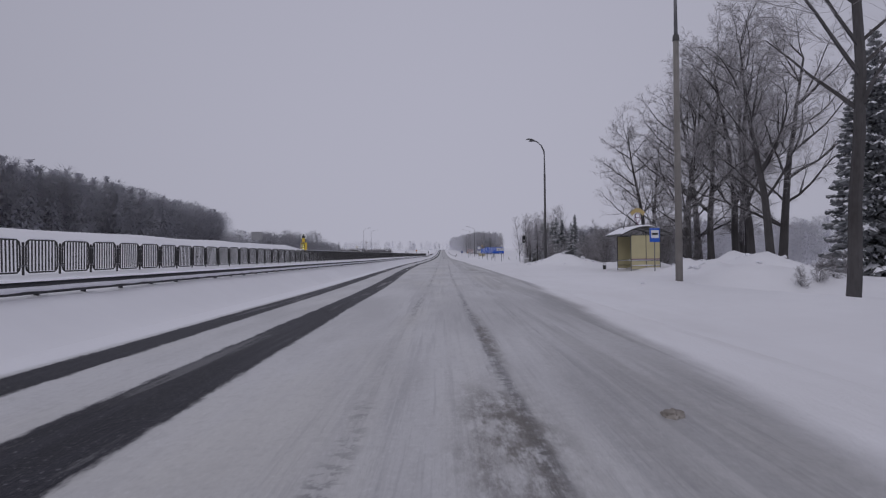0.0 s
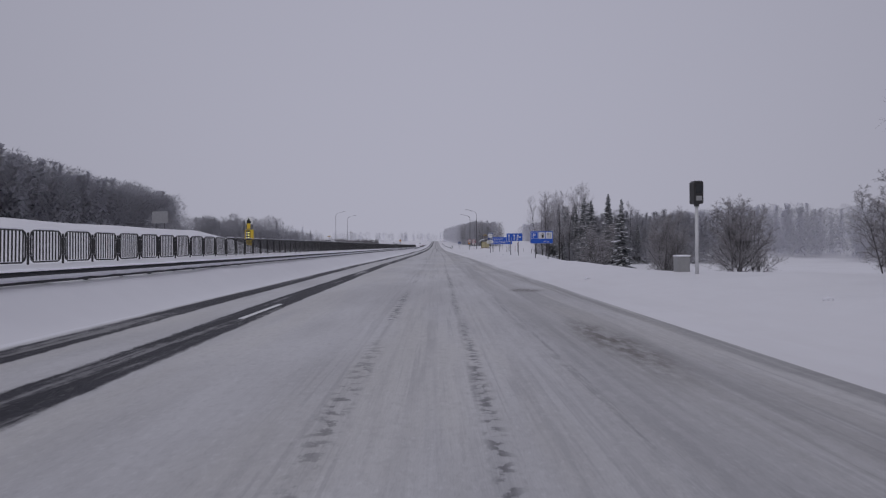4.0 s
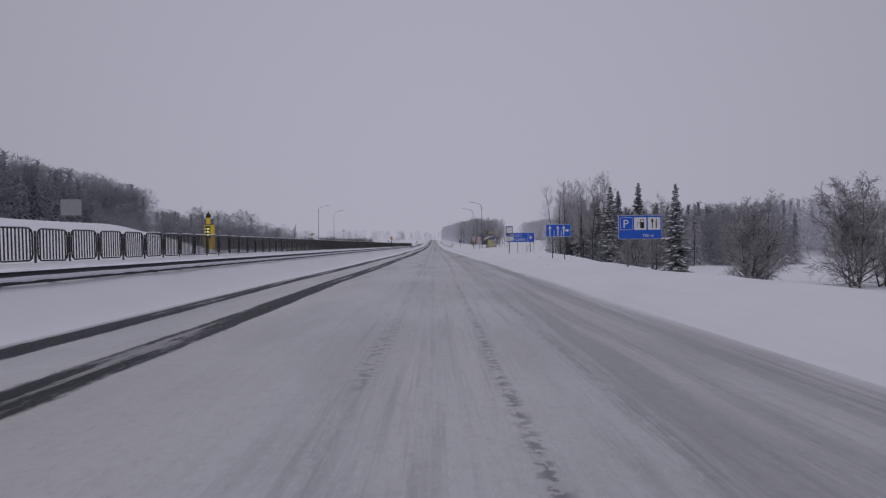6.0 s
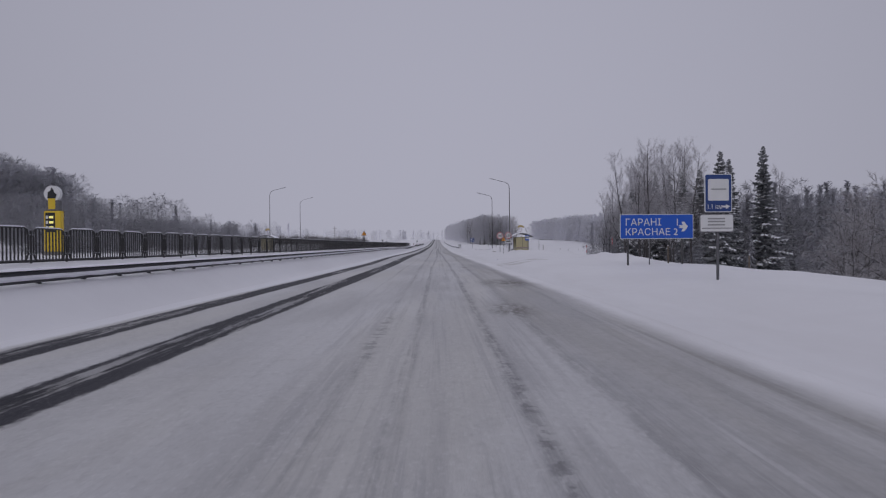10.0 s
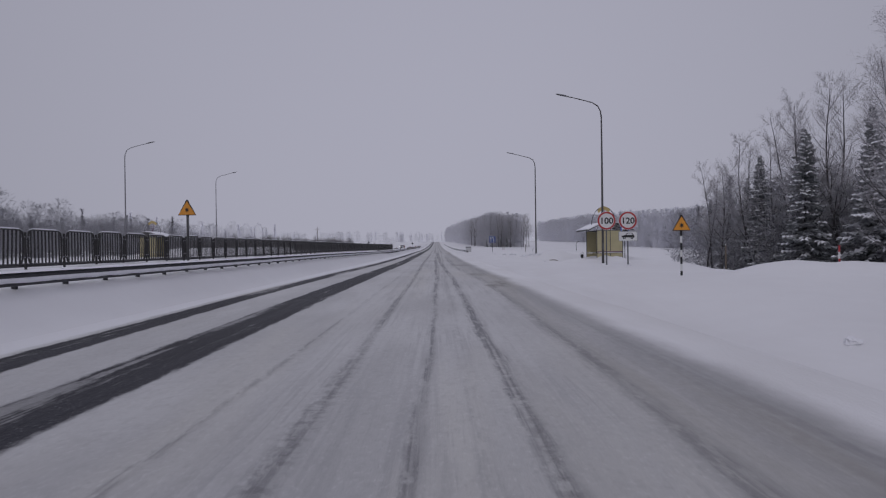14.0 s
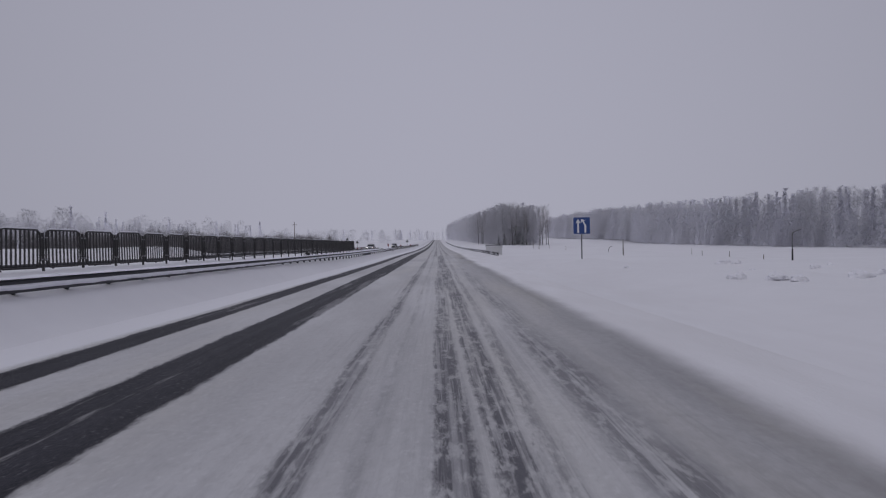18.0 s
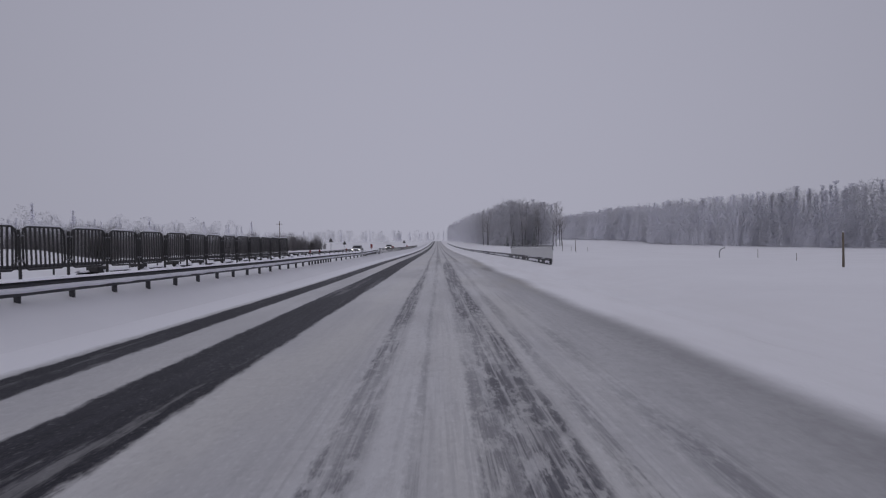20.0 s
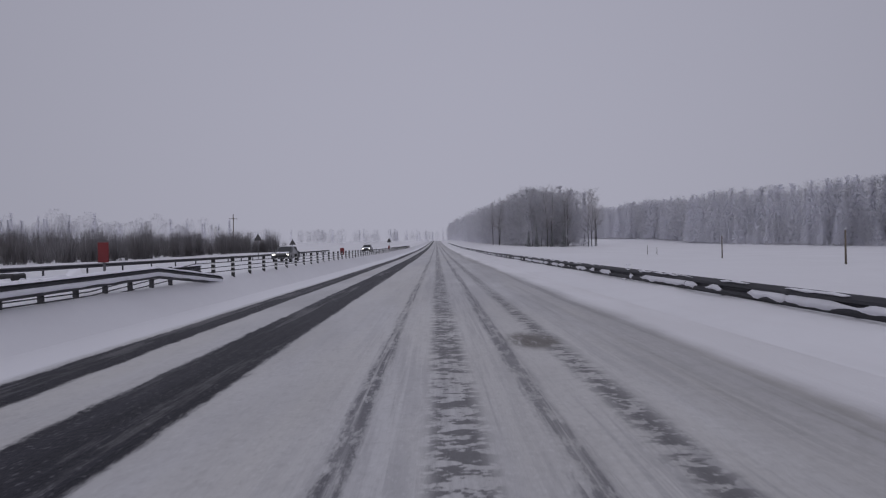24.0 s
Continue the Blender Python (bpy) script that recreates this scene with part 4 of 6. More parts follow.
def new_lamp(x, y, side, label, lift=0.0, steel="lamp_dark"):
    """Slim steel mast with a bent arm and flat lantern; side -1 reaches towards -x."""
    t = thing("street_lamp", label, "street lamp", at=(x, y, ground(x, y) - 0.1), group="slim steel street lamps")
    t.location.z += lift
    part("mast", Geo().tube([(0, 0, -1.6), (0, 0, 2.2), (0, 0, 9.1)], [0.09, 0.075, 0.045], 8), steel, t, smooth=True)
    part("door", Geo().box(-0.05, -0.115, 0.6, 0.05, -0.08, 1.0, 0.01), "lamp_grey", t)
    part("arm", Geo().tube([(0, 0, 9.0), (side * 0.05, 0, 9.4), (side * 0.22, 0, 9.75), (side * 0.6, 0, 9.98), (side * 1.5, 0, 10.22), (side * 2.2, 0, 10.38)], [0.045, 0.042, 0.038, 0.034, 0.03, 0.028], 8), steel, t, smooth=True)
    part("lantern", Geo().tube([(side * 2.1, 0, 10.36), (side * 2.3, 0, 10.42), (side * 2.75, 0, 10.51), (side * 2.9, 0, 10.54)], [0.05, 0.11, 0.10, 0.03], 8, flat=0.45), "lamp_grey", t, smooth=True)
    return t


old_lamp(9.7, 25.0, "weathered concrete lamp mast standing in the snow bank").scale.z = 1.2
old_lamp(10.2, 60.3, "dark lamp mast with paler tube and curved arm", True)
new_lamp(11.0, 208.8, -1, "tall slim steel street lamp beside the bus shelter", 0.4)
new_lamp(10.6, 232.5, -1, "tall slim steel street lamp past the bus stop", 0.05)
# paler steel than the near lamps paints haze onto these far ones
for yy in (229.0, 253.2):
    new_lamp(-29.5, yy, 1, "slim steel street lamp beyond the opposite carriageway", 0.9 if yy < 240 else 0.6, "galvanised")


# ---------------------------------------------------------------- signs
def leg(t, x, z0, z1, y=0.06, r=0.035, material="lamp_grey"):
    return part("leg", Geo().tube([(x, y, z0), (x, y, z1)], r, 8), material, t, smooth=True)


def board(t, x0, z0, x1, z1, material, y=0.0, name="panel", edge="sign_white", r=0.05, lip=0.02):
    """Sheet with a pale border and a coloured field 3 mm proud."""
    p = part(name, Geo().prism(rounded(x0, z0, x1, z1, r), y, y + 0.03), edge, t)
    part("field", Geo().prism(rounded(x0 + lip, z0 + lip, x1 - lip, z1 - lip, r * 0.8), y - 0.004, y - 0.0005), material, p)
    part("stiffener", Geo().box(x0 + 0.1, y + 0.031, z0 + (z1 - z0) * 0.25, x1 - 0.1, y + 0.06, z0 + (z1 - z0) * 0.25 + 0.04)
         .box(x0 + 0.1, y + 0.031, z0 + (z1 - z0) * 0.75, x1 - 0.1, y + 0.06, z0 + (z1 - z0) * 0.75 + 0.04), "galvanised", p)
    return p


def bars(t, x0, x1, zs, h, material, y=-0.006, name="text_bar"):
    for z in zs:
        part(name, Geo().box(x0, y - 0.002, z, x1, y + 0.002, z + h), material, t)


def up_arrow(x, z0, z1, w=0.05, head=0.12):
    return [(x - w / 2, z0), (x + w / 2, z0), (x + w / 2, z1 - head), (x + head * 0.62, z1 - head), (x, z1), (x - head * 0.62, z1 - head), (x - w / 2, z1 - head)]


def right_arrow(x0, x1, z, w=0.05, head=0.12):
    return [(x0, z - w / 2), (x1 - head, z - w / 2), (x1 - head, z - head * 0.62), (x1, z), (x1 - head, z + head * 0.62), (x1 - head, z + w / 2), (x0, z + w / 2)]


def base_z(x, y, depth=0.3):
    return ground(x, y) - depth


# services board with parking, fuel and food
def services_sign():
    x, y = 8.90, 97.2
    g = base_z(x, y)
    t = thing("services_sign", "blue road sign with parking, fuel and food symbols", "road sign", at=(x, y, g))
    z0, z1 = prof(y) + 1.52 - g, prof(y) + 2.53 - g
    leg(t, -0.52, 0, z1 - 0.1), leg(t, 0.52, 0, z1 - 0.1)
    p = board(t, -0.93, z0, 0.93, z1, "sign_blue", lip=0.012)
    s = 0.53
    zc = z1 - 0.09
    part("symbol_plate", Geo().prism(rounded(-0.86, zc - s, -0.33, zc, 0.03), -0.008, -0.005), "sign_white", p)
    part("symbol_plate", Geo().prism(rounded(-0.845, zc - s + 0.015, -0.345, zc - 0.015, 0.03), -0.011, -0.009), "sign_blue", p)
    lettering("P", 0.50, "sign_white", p, -0.75, zc - s + 0.09, -0.014)
    part("symbol_plate", Geo().prism(rounded(-0.265, zc - s, 0.265, zc, 0.03), -0.008, -0.005), "sign_white", p)
    part("pump_symbol", Geo().prism(rounded(0.00, zc - 0.46, 0.17, zc - 0.08, 0.03), -0.011, -0.009), "black", p)
    part("pump_window", Geo().prism(rounded(0.03, zc - 0.20, 0.14, zc - 0.11, 0.01), -0.014, -0.0115), "sign_white", p)
    part("pump_hose", Geo().tube([(0.0, -0.010, zc - 0.33), (-0.05, -0.010, zc - 0.18), (-0.12, -0.010, zc - 0.22), (-0.14, -0.010, zc - 0.42)], 0.012, 4), "sign_text_grey", p)
    part("symbol_plate", Geo().prism(rounded(0.33, zc - s, 0.86, zc, 0.03), -0.008, -0.005), "sign_white", p)
    part("fork_symbol", Geo().box(0.50, -0.0115, zc - 0.46, 0.54, -0.009, zc - 0.20).box(0.475, -0.0115, zc - 0.20, 0.565, -0.009, zc - 0.07), "black", p)
    part("knife_symbol", Geo().box(0.66, -0.0115, zc - 0.46, 0.71, -0.009, zc - 0.07), "black", p)
    lettering("700 м", 0.17, "sign_white", p, 0.10, z0 + 0.09, -0.008, 0.46)


def lane_sign():
    x, y = 8.8, 113.7
    g = base_z(x, y)
    t = thing("lane_sign", "blue lane sign with white arrows and one turning aside", "road sign", at=(x, y, g))
    z0, z1 = prof(y) + 1.84 - g, prof(y) + 2.70 - g
    leg(t, -0.42, 0, z1 - 0.1), leg(t, 0.42, 0, z1 - 0.1)
    p = board(t, -0.88, z0, 0.88, z1, "sign_blue")
    for xx in (-0.60, -0.04, 0.36):
        part("arrow", Geo().prism(up_arrow(xx, z0 + 0.08, z1 - 0.10, 0.07, 0.20), -0.009, -0.005), "sign_white", p)
    part("arrow", Geo().prism(right_arrow(0.395, 0.76, (z0 + z1) / 2, 0.07, 0.20), -0.009, -0.005), "sign_white", p)
    for xx in (-0.31, 0.20):
        for k in range(4):
            part("lane_dash", Geo().box(xx - 0.025, -0.009, z0 + 0.06 + k * 0.10, xx + 0.025, -0.005, z0 + 0.12 + k * 0.10), "sign_white", p)


def place_sign():
    x, y = 11.25, 149.7
    g = base_z(x, y, 0.5)
    t = thing("direction_sign", "long blue direction sign with white place names and arrow", "road sign", at=(x, y, g))
    z0, z1 = prof(y) + 1.59 - g, prof(y) + 2.81 - g
    for xx in (-1.42, 1.28):
        leg(t, xx, 0, z1 - 0.1, r=0.05, material="lamp_dark")
    leg(t, -0.35, 0, z0 + 0.2, r=0.03)
    p = board(t, -1.82, z0, 1.82, z1, "sign_blue", lip=0.03)
    lettering("ГАРАНІ", 0.48, "sign_white", p, -1.58, z0 + 0.66, -0.008, 1.75)
    lettering("КРАСНАЕ", 0.48, "sign_white", p, -1.58, z0 + 0.18, -0.008, 2.2)
    lettering("1", 0.48, "sign_white", p, 0.90, z0 + 0.66, -0.008)
    lettering("2", 0.48, "sign_white", p, 0.82, z0 + 0.18, -0.008)
    part("arrow", Geo().prism([(1.08, z0 + 0.53), (1.30, z0 + 0.53), (1.22, z0 + 0.36), (1.36, z0 + 0.36), (1.55, z0 + 0.60), (1.36, z0 + 0.84), (1.22, z0 + 0.84), (1.30, z0 + 0.67), (1.08, z0 + 0.67), (1.16, z0 + 0.60)], -0.009, -0.005), "sign_white", p)


def stop_ahead_sign():
    x, y = 8.2, 136.5
    g = base_z(x, y)
    t = thing("distance_sign", "tall navy stop distance sign above a white plate", "road sign", at=(x, y, g))
    z0, z1 = prof(y) + 2.22 - g, prof(y) + 3.28 - g
    leg(t, 0.0, 0, z1 - 0.1, r=0.04)
    p = board(t, -0.38, z0, 0.38, z1, "sign_navy")
    part("plate", Geo().prism(rounded(-0.29, z0 + 0.32, 0.29, z1 - 0.14, 0.04), -0.008, -0.005), "sign_white", p)
    bars(p, -0.20, 0.22, [z0 + 0.62], 0.035, "sign_text_grey", -0.010)
    lettering("1.1 км", 0.19, "sign_white", p, -0.33, z0 + 0.09, -0.008, 0.40)
    part("arrow", Geo().prism(right_arrow(0.11, 0.32, z0 + 0.155, 0.05, 0.11), -0.009, -0.005), "sign_white", p)
    q = board(t, -0.52, z0 - 0.55, 0.42, z0 - 0.06, "sign_white", edge="sign_grey", name="lower_plate")
    bars(q, -0.30, 0.18, [z0 - 0.20, z0 - 0.28, z0 - 0.37], 0.04, "sign_text_grey", -0.008)
    bars(q, -0.46, 0.36, [z0 - 0.46], 0.03, "sign_text_grey", -0.008)


def speed_sign(x, y, text, zc, plate):
    g = base_z(x, y)
    t = thing("speed_limit_sign", "round white speed limit sign with red rim" + (" above a car plate" if plate else " on a steel pole"), "road sign", at=(x, y, g), group="speed limit signs")
    c = prof(y) + zc - g
    leg(t, 0, 0, c + 0.3)
    p = part("disc", Geo().prism(disc(0, c, 0.445), 0, 0.03), "sign_white", t)
    part("rim", Geo().ring(0, c, 0.355, 0.435, -0.005, -0.001), "sign_red", p)
    lettering(text, 0.42, "black", p, 0, c - 0.145, -0.004, 0.58, "CENTER", bold=0.010)
    if plate:
        q = board(t, -0.46, c - 1.0, 0.46, c - 0.52, "sign_white", edge="sign_grey", name="car_plate")
        zz = c - 0.90
        part("car_symbol", Geo().prism([(-0.31, zz + 0.08), (-0.32, zz + 0.16), (-0.12, zz + 0.20), (-0.04, zz + 0.30), (0.20, zz + 0.30), (0.28, zz + 0.19), (0.31, zz + 0.16), (0.31, zz + 0.08)], -0.009, -0.005), "black", q)
        for xx in (-0.19, 0.19):
            part("wheel_symbol", Geo().ring(xx, zz + 0.08, 0.03, 0.075, -0.012, -0.0095, 16), "black", q)
        part("window_symbol", Geo().prism([(-0.08, zz + 0.20), (-0.02, zz + 0.28), (0.17, zz + 0.28), (0.22, zz + 0.20)], -0.012, -0.0095), "sign_white", q)


def warning_sign(x, y, zt, size, label, striped):
    g = base_z(x, y)
    t = thing("warning_sign", label, "road sign", at=(x, y, g), group="yellow warning signs")
    z = prof(y) + zt - g
    h = size * 0.87
    if striped:
        n = 10
        for k in range(n):
            part("pole_band", Geo().tube([(0, 0.05, k * z / n), (0, 0.05, (k + 1) * z / n - 0.001)], 0.035, 8), "black" if k % 2 else "sign_white", t)
    else:
        leg(t, 0, 0, z - 0.1, 0.05, 0.045, "lamp_dark")
    p = part("triangle", Geo().prism([(-size / 2, z - h), (size / 2, z - h), (0.02, z), (-0.02, z)], 0, 0.02), "black", t)
    k = 0.92
    part("field", Geo().prism([(-size / 2 * k, z - h * 0.955), (size / 2 * k, z - h * 0.955), (0.0, z - h * 0.10)], -0.005, -0.001), "sign_yellow", p)
    s = [(0.075 * math.cos(a * math.pi / 6) * (1 if a % 2 else 0.45), z - h * 0.66 + 0.095 * math.sin(a * math.pi / 6) * (1 if a % 2 else 0.45)) for a in range(12)]
    part("symbol", Geo().prism(s, -0.010, -0.006), "black", p)


def narrowing_sign():
    x, y = 8.2, 255.2
    g = base_z(x, y)
    t = thing("lane_merge_sign", "square blue lane merge sign with white arrows", "road sign", at=(x, y, g))
    z0, z1 = prof(y) + 1.84 - g, prof(y) + 2.80 - g
    leg(t, 0, 0, z1 - 0.1)
    p = board(t, -0.48, z0, 0.48, z1, "sign_navy")
    part("arrow", Geo().prism(up_arrow(-0.20, z0 + 0.08, z1 - 0.10, 0.10, 0.24), -0.009, -0.005), "sign_white", p)
    part("merging_arrow", Geo().prism([(0.15, z0 + 0.08), (0.25, z0 + 0.08), (0.25, z0 + 0.50), (0.12, z0 + 0.72), (0.20, z0 + 0.78), (-0.04, z1 - 0.12), (-0.03, z0 + 0.64), (0.05, z0 + 0.69), (0.15, z0 + 0.47)], -0.009, -0.005), "sign_white", p)


def stop_board(x, y, zm=2.50):
    g = base_z(x, y)
    t = thing("bus_stop_sign", "blue bus stop sign with white panel and bus symbol", "road sign", at=(x, y, g), group="bus stop signs")
    zc = prof(y) + zm - g
    leg(t, 0, 0, zc + 0.3, 0.07, 0.03)
    b = part("box", Geo().box(-0.30, 0.0, zc - 0.44, 0.30, 0.10, zc + 0.44, 0.01), "sign_blue", t)
    part("panel", Geo().prism(rounded(-0.235, zc - 0.20, 0.235, zc + 0.29, 0.02), -0.005, -0.001), "sign_white", b)
    part("bus_symbol", Geo().prism(rounded(-0.19, zc - 0.01, 0.19, zc + 0.12, 0.03), -0.010, -0.006), "black", b)
    part("rim", Geo().box(-0.30, -0.004, zc + 0.41, 0.30, -0.001, zc + 0.435), "sign_white", b)


def octagon_sign(x, y):
    g = base_z(x, y)
    t = thing("stop_sign", "red octagonal sign with white bar at the side road", "road sign", at=(x, y, g), rz=-100)
    z = prof(y) + 1.63 - g
    leg(t, 0, 0, z + 0.2)
    p = part("plate", Geo().prism([(0.42 * math.cos(radians(22.5 + 45 * i)), z + 0.42 * math.sin(radians(22.5 + 45 * i))) for i in range(8)], 0, 0.02), "sign_red", t)
    bars(p, -0.25, 0.25, [z - 0.07], 0.14, "sign_white")


services_sign(), lane_sign(), place_sign(), stop_ahead_sign(), narrowing_sign()
speed_sign(8.62, 199.4, "100", 2.52, False)
speed_sign(9.72, 199.6, "120", 2.52, True)
warning_sign(-8.15, 191.0, 3.08, 0.62, "orange warning triangle on a dark pole by the median fence", False)
warning_sign(7.9, 188.6, 2.24, 0.56, "orange warning triangle on a striped pole in the snow", True)
stop_board(13.05, 37.4), stop_board(14.62, 215.9, 2.38)
octagon_sign(18.14, 181.4)


# ---------------------------------------------------------------- bus shelters
def shelter(x, y, rz, label, L=2.5, lift=-0.05):
    """Local: the near end wall lies on y 0, the open front on x 0; 2.05 wide and L long."""
    g = ground(x + (1 if rz == 0 else -1), y + 1.2) + lift
    t = thing("bus_shelter", label, "bus shelter", at=(x, y, g), group="bus shelters", rz=rz)
    W, H = 2.05, 2.42

    def arch(s):
        """Roof line over x at s 0..1 from the front eave to the rear one."""
        xx = -0.78 + s * (W + 1.58)
        return xx, 2.42 + 0.72 * math.sin(math.pi * (0.06 + 0.88 * s)) - 0.13

    for px, py in ((0, 0), (0, L), (W, 0), (W, L), (W * 0.52, 0), (W, L / 2)):
        part("post", Geo().box(px - 0.026, py - 0.026, -0.4, px + 0.026, py + 0.026, H + 0.12, 0.006), "shelter_frame", t)

    def wall_panel(ax, ay, bx, by, z0, z1):
        d = Vector((bx - ax, by - ay, 0)).normalized()
        nx, ny = -d.y * 0.012, d.x * 0.012
        q = [(ax + d.x * 0.015, ay + d.y * 0.015), (bx - d.x * 0.015, by - d.y * 0.015)]
        geo = Geo().add([(q[0][0] - nx, q[0][1] - ny, z0), (q[1][0] - nx, q[1][1] - ny, z0), (q[1][0] - nx, q[1][1] - ny, z1), (q[0][0] - nx, q[0][1] - ny, z1),
                         (q[0][0] + nx, q[0][1] + ny, z0), (q[1][0] + nx, q[1][1] + ny, z0), (q[1][0] + nx, q[1][1] + ny, z1), (q[0][0] + nx, q[0][1] + ny, z1)],
                        [(0, 1, 2, 3), (5, 4, 7, 6), (0, 4, 5, 1), (3, 2, 6, 7), (0, 3, 7, 4), (1, 5, 6, 2)])
        part("wall_panel", geo, "shelter_panel", t)

    for (ax, ay), (bx, by) in (((0, 0), (W * 0.52, 0)), ((W * 0.52, 0), (W, 0)), ((0, L), (W * 0.52, L)), ((W * 0.52, L), (W, L)), ((W, 0), (W, L / 2)), ((W, L / 2), (W, L))):
        wall_panel(ax, ay, bx, by, 0.68, H)
        wall_panel(ax, ay, bx, by, 0.06, 0.60)
    for z in (0.28, 0.64, H + 0.02):
        part("cross_rail", Geo().box(0.03, -0.025, z - 0.022, W - 0.03, 0.025, z + 0.022, 0.004), "shelter_frame", t)
        part("cross_rail", Geo().box(0.03, L - 0.025, z - 0.022, W - 0.03, L + 0.025, z + 0.022, 0.004), "shelter_frame", t)
        part("cross_rail", Geo().box(W - 0.025, 0.03, z - 0.022, W + 0.025, L - 0.03, z + 0.022, 0.004), "shelter_frame", t)
    part("kick_rail", Geo().box(0.03, -0.034, 0.70, W - 0.03, -0.018, 0.78, 0.004), "mauve", t, "dark maroon rail across the end wall")
    part("front_rail", Geo().box(-0.025, 0.03, H, 0.025, L - 0.03, H + 0.05, 0.004), "shelter_frame", t)
    ledge = [part("snow_ledge", Geo().tube([(0.05, -0.035, 0.665), (W * 0.3, -0.05, 0.675), (W * 0.7, -0.045, 0.67), (W - 0.05, -0.035, 0.665)], [0.015, 0.028, 0.022, 0.012], 6), "snow_cap", t),
             part("snow_ledge", Geo().tube([(0.05, -0.035, 0.305), (W * 0.4, -0.06, 0.315), (W - 0.05, -0.04, 0.31)], [0.02, 0.04, 0.02], 6), "snow_cap", t)]
    part("bench", Geo().box(W - 0.50, 0.25, 0.42, W - 0.10, L - 0.25, 0.47, 0.01), "wood", t)
    # vaulted roof: sheet, ribs, purlins, snow on the road side
    n = 14
    Y0, Y1 = -0.42, L + 0.42
    sheet_geo = Geo()
    for i in range(n + 1):
        xx, zz = arch(i / n)
        sheet_geo.v += [(xx, Y0, zz + 0.04), (xx, Y1, zz + 0.04), (xx, Y0, zz + 0.055), (xx, Y1, zz + 0.055)]
    sheet_geo.f += [(4 * i, 4 * i + 4, 4 * i + 5, 4 * i + 1) for i in range(n)] + [(4 * i + 2, 4 * i + 3, 4 * i + 7, 4 * i + 6) for i in range(n)]
    sheet_geo.f += [(4 * i, 4 * i + 2, 4 * i + 6, 4 * i + 4) for i in range(n)] + [(4 * i + 1, 4 * i + 5, 4 * i + 7, 4 * i + 3) for i in range(n)]
    part("roof_sheet", sheet_geo, "roof_sheet", t)
    for yy in (Y0 + 0.05, 0.0, L / 2, L, Y1 - 0.05):
        part("rib", Geo().tube([(*(arch(i / n)[0:1]), yy, arch(i / n)[1]) for i in range(n + 1)], 0.024, 6), "shelter_frame", t)
    for i in range(0, n + 1, 2):
        xx, zz = arch(i / n)
        part("purlin", Geo().tube([(xx, Y0, zz + 0.01), (xx, Y1, zz + 0.01)], 0.018, 5), "shelter_frame", t)
    for yy in (0.0, L):
        for i in range(2, n - 1, 2):
            (xa, za), (xb, zb) = arch(i / n), arch((i + 1.5) / n)
            part("brace", Geo().tube([(min(max(xa, 0.0), W), yy, H + 0.05), (xb, yy, zb)], 0.013, 5), "shelter_frame", t)
    snow = Geo()
    m = 10
    ny = 12
    for j in range(ny + 1):
        for i in range(m + 1):
            s = i / m * (0.66 + 0.03 * math.sin(j * 1.3))
            xx, zz = arch(s)
            th = 0.115 * math.sin(math.pi * min(1, 0.12 + i / m * 0.9)) ** 0.6 + 0.02 * math.sin(j * 2.3 + i)
            snow.v.append((xx - (0.03 if i == 0 else 0), Y0 + (Y1 - Y0) * j / ny, zz + 0.05 + max(th, 0.01)))
    snow.f += [(j * (m + 1) + i, (j + 1) * (m + 1) + i, (j + 1) * (m + 1) + i + 1, j * (m + 1) + i + 1) for j in range(ny) for i in range(m)]
    edge_k = len(snow.v)
    for j in (0, ny):
        for i in range(m + 1):
            xx, zz = arch(i / m * 0.66)
            snow.v.append((xx, Y0 + (Y1 - Y0) * j / ny, zz + 0.05))
    snow.f += [(i, i + 1, edge_k + i + 1, edge_k + i) for i in range(m)]
    snow.f += [(ny * (m + 1) + i, edge_k + m + 1 + i, edge_k + m + 2 + i, ny * (m + 1) + i + 1) for i in range(m)]
    snow.f += [(j * (m + 1), edge_k if j == 0 else j * (m + 1), (j + 1) * (m + 1)) for j in range(0)]
    part("roof_snow", snow, "snow_cap", t, "thick snow on the vaulted roof", smooth=True)
    # arched emblem on the ridge
    ym = L / 2
    hoop = [(W / 2 + 1.02 * math.cos(math.pi * i / 16), ym, 2.85 + 1.58 * math.sin(math.pi * i / 16)) for i in range(17)]
    part("hoop", Geo().tube(hoop, 0.028, 6), "lamp_grey", t, smooth=True)
    cres = [(W / 2 + 0.86 * math.cos(math.pi * (0.29 + 0.42 * i / 10)), 2.95 + 1.52 * math.sin(math.pi * (0.29 + 0.42 * i / 10))) for i in range(11)]
    cres += [(W / 2 + 0.66 * math.cos(math.pi * (0.71 - 0.42 * i / 10)), 2.90 + 1.26 * math.sin(math.pi * (0.71 - 0.42 * i / 10))) for i in range(11)]
    part("crescent", Geo().prism(cres, ym - 0.03, ym + 0.03), "ochre", t, "ochre crescent plate")
    for sx in (-1, 1):
        part("pendant", Geo().tube([(W / 2, ym, 4.15), (W / 2 + sx * 0.17, ym, 3.95), (W / 2 + sx * 0.20, ym, 3.62), (W / 2 + sx * 0.03, ym, 3.40), (W / 2 + sx * 0.03, ym, 3.12)], 0.03, 6), "mauve", t)
    part("pendant_bar", Geo().box(W / 2 - 0.17, ym - 0.02, 3.76, W / 2 + 0.17, ym + 0.02, 3.81), "mauve", t)
    return t


shelter(13.3, 43.0, 0, "beige panelled bus shelter with snow-covered vaulted roof", 3.3, -0.15)
shelter(13.15, 218.4, 0, "beige panelled bus shelter with snowy vault and ochre crescent", 3.3, -0.42)
shelter(-33.2, 246.0, 180, "beige bus shelter with snowy roof across the carriageways")


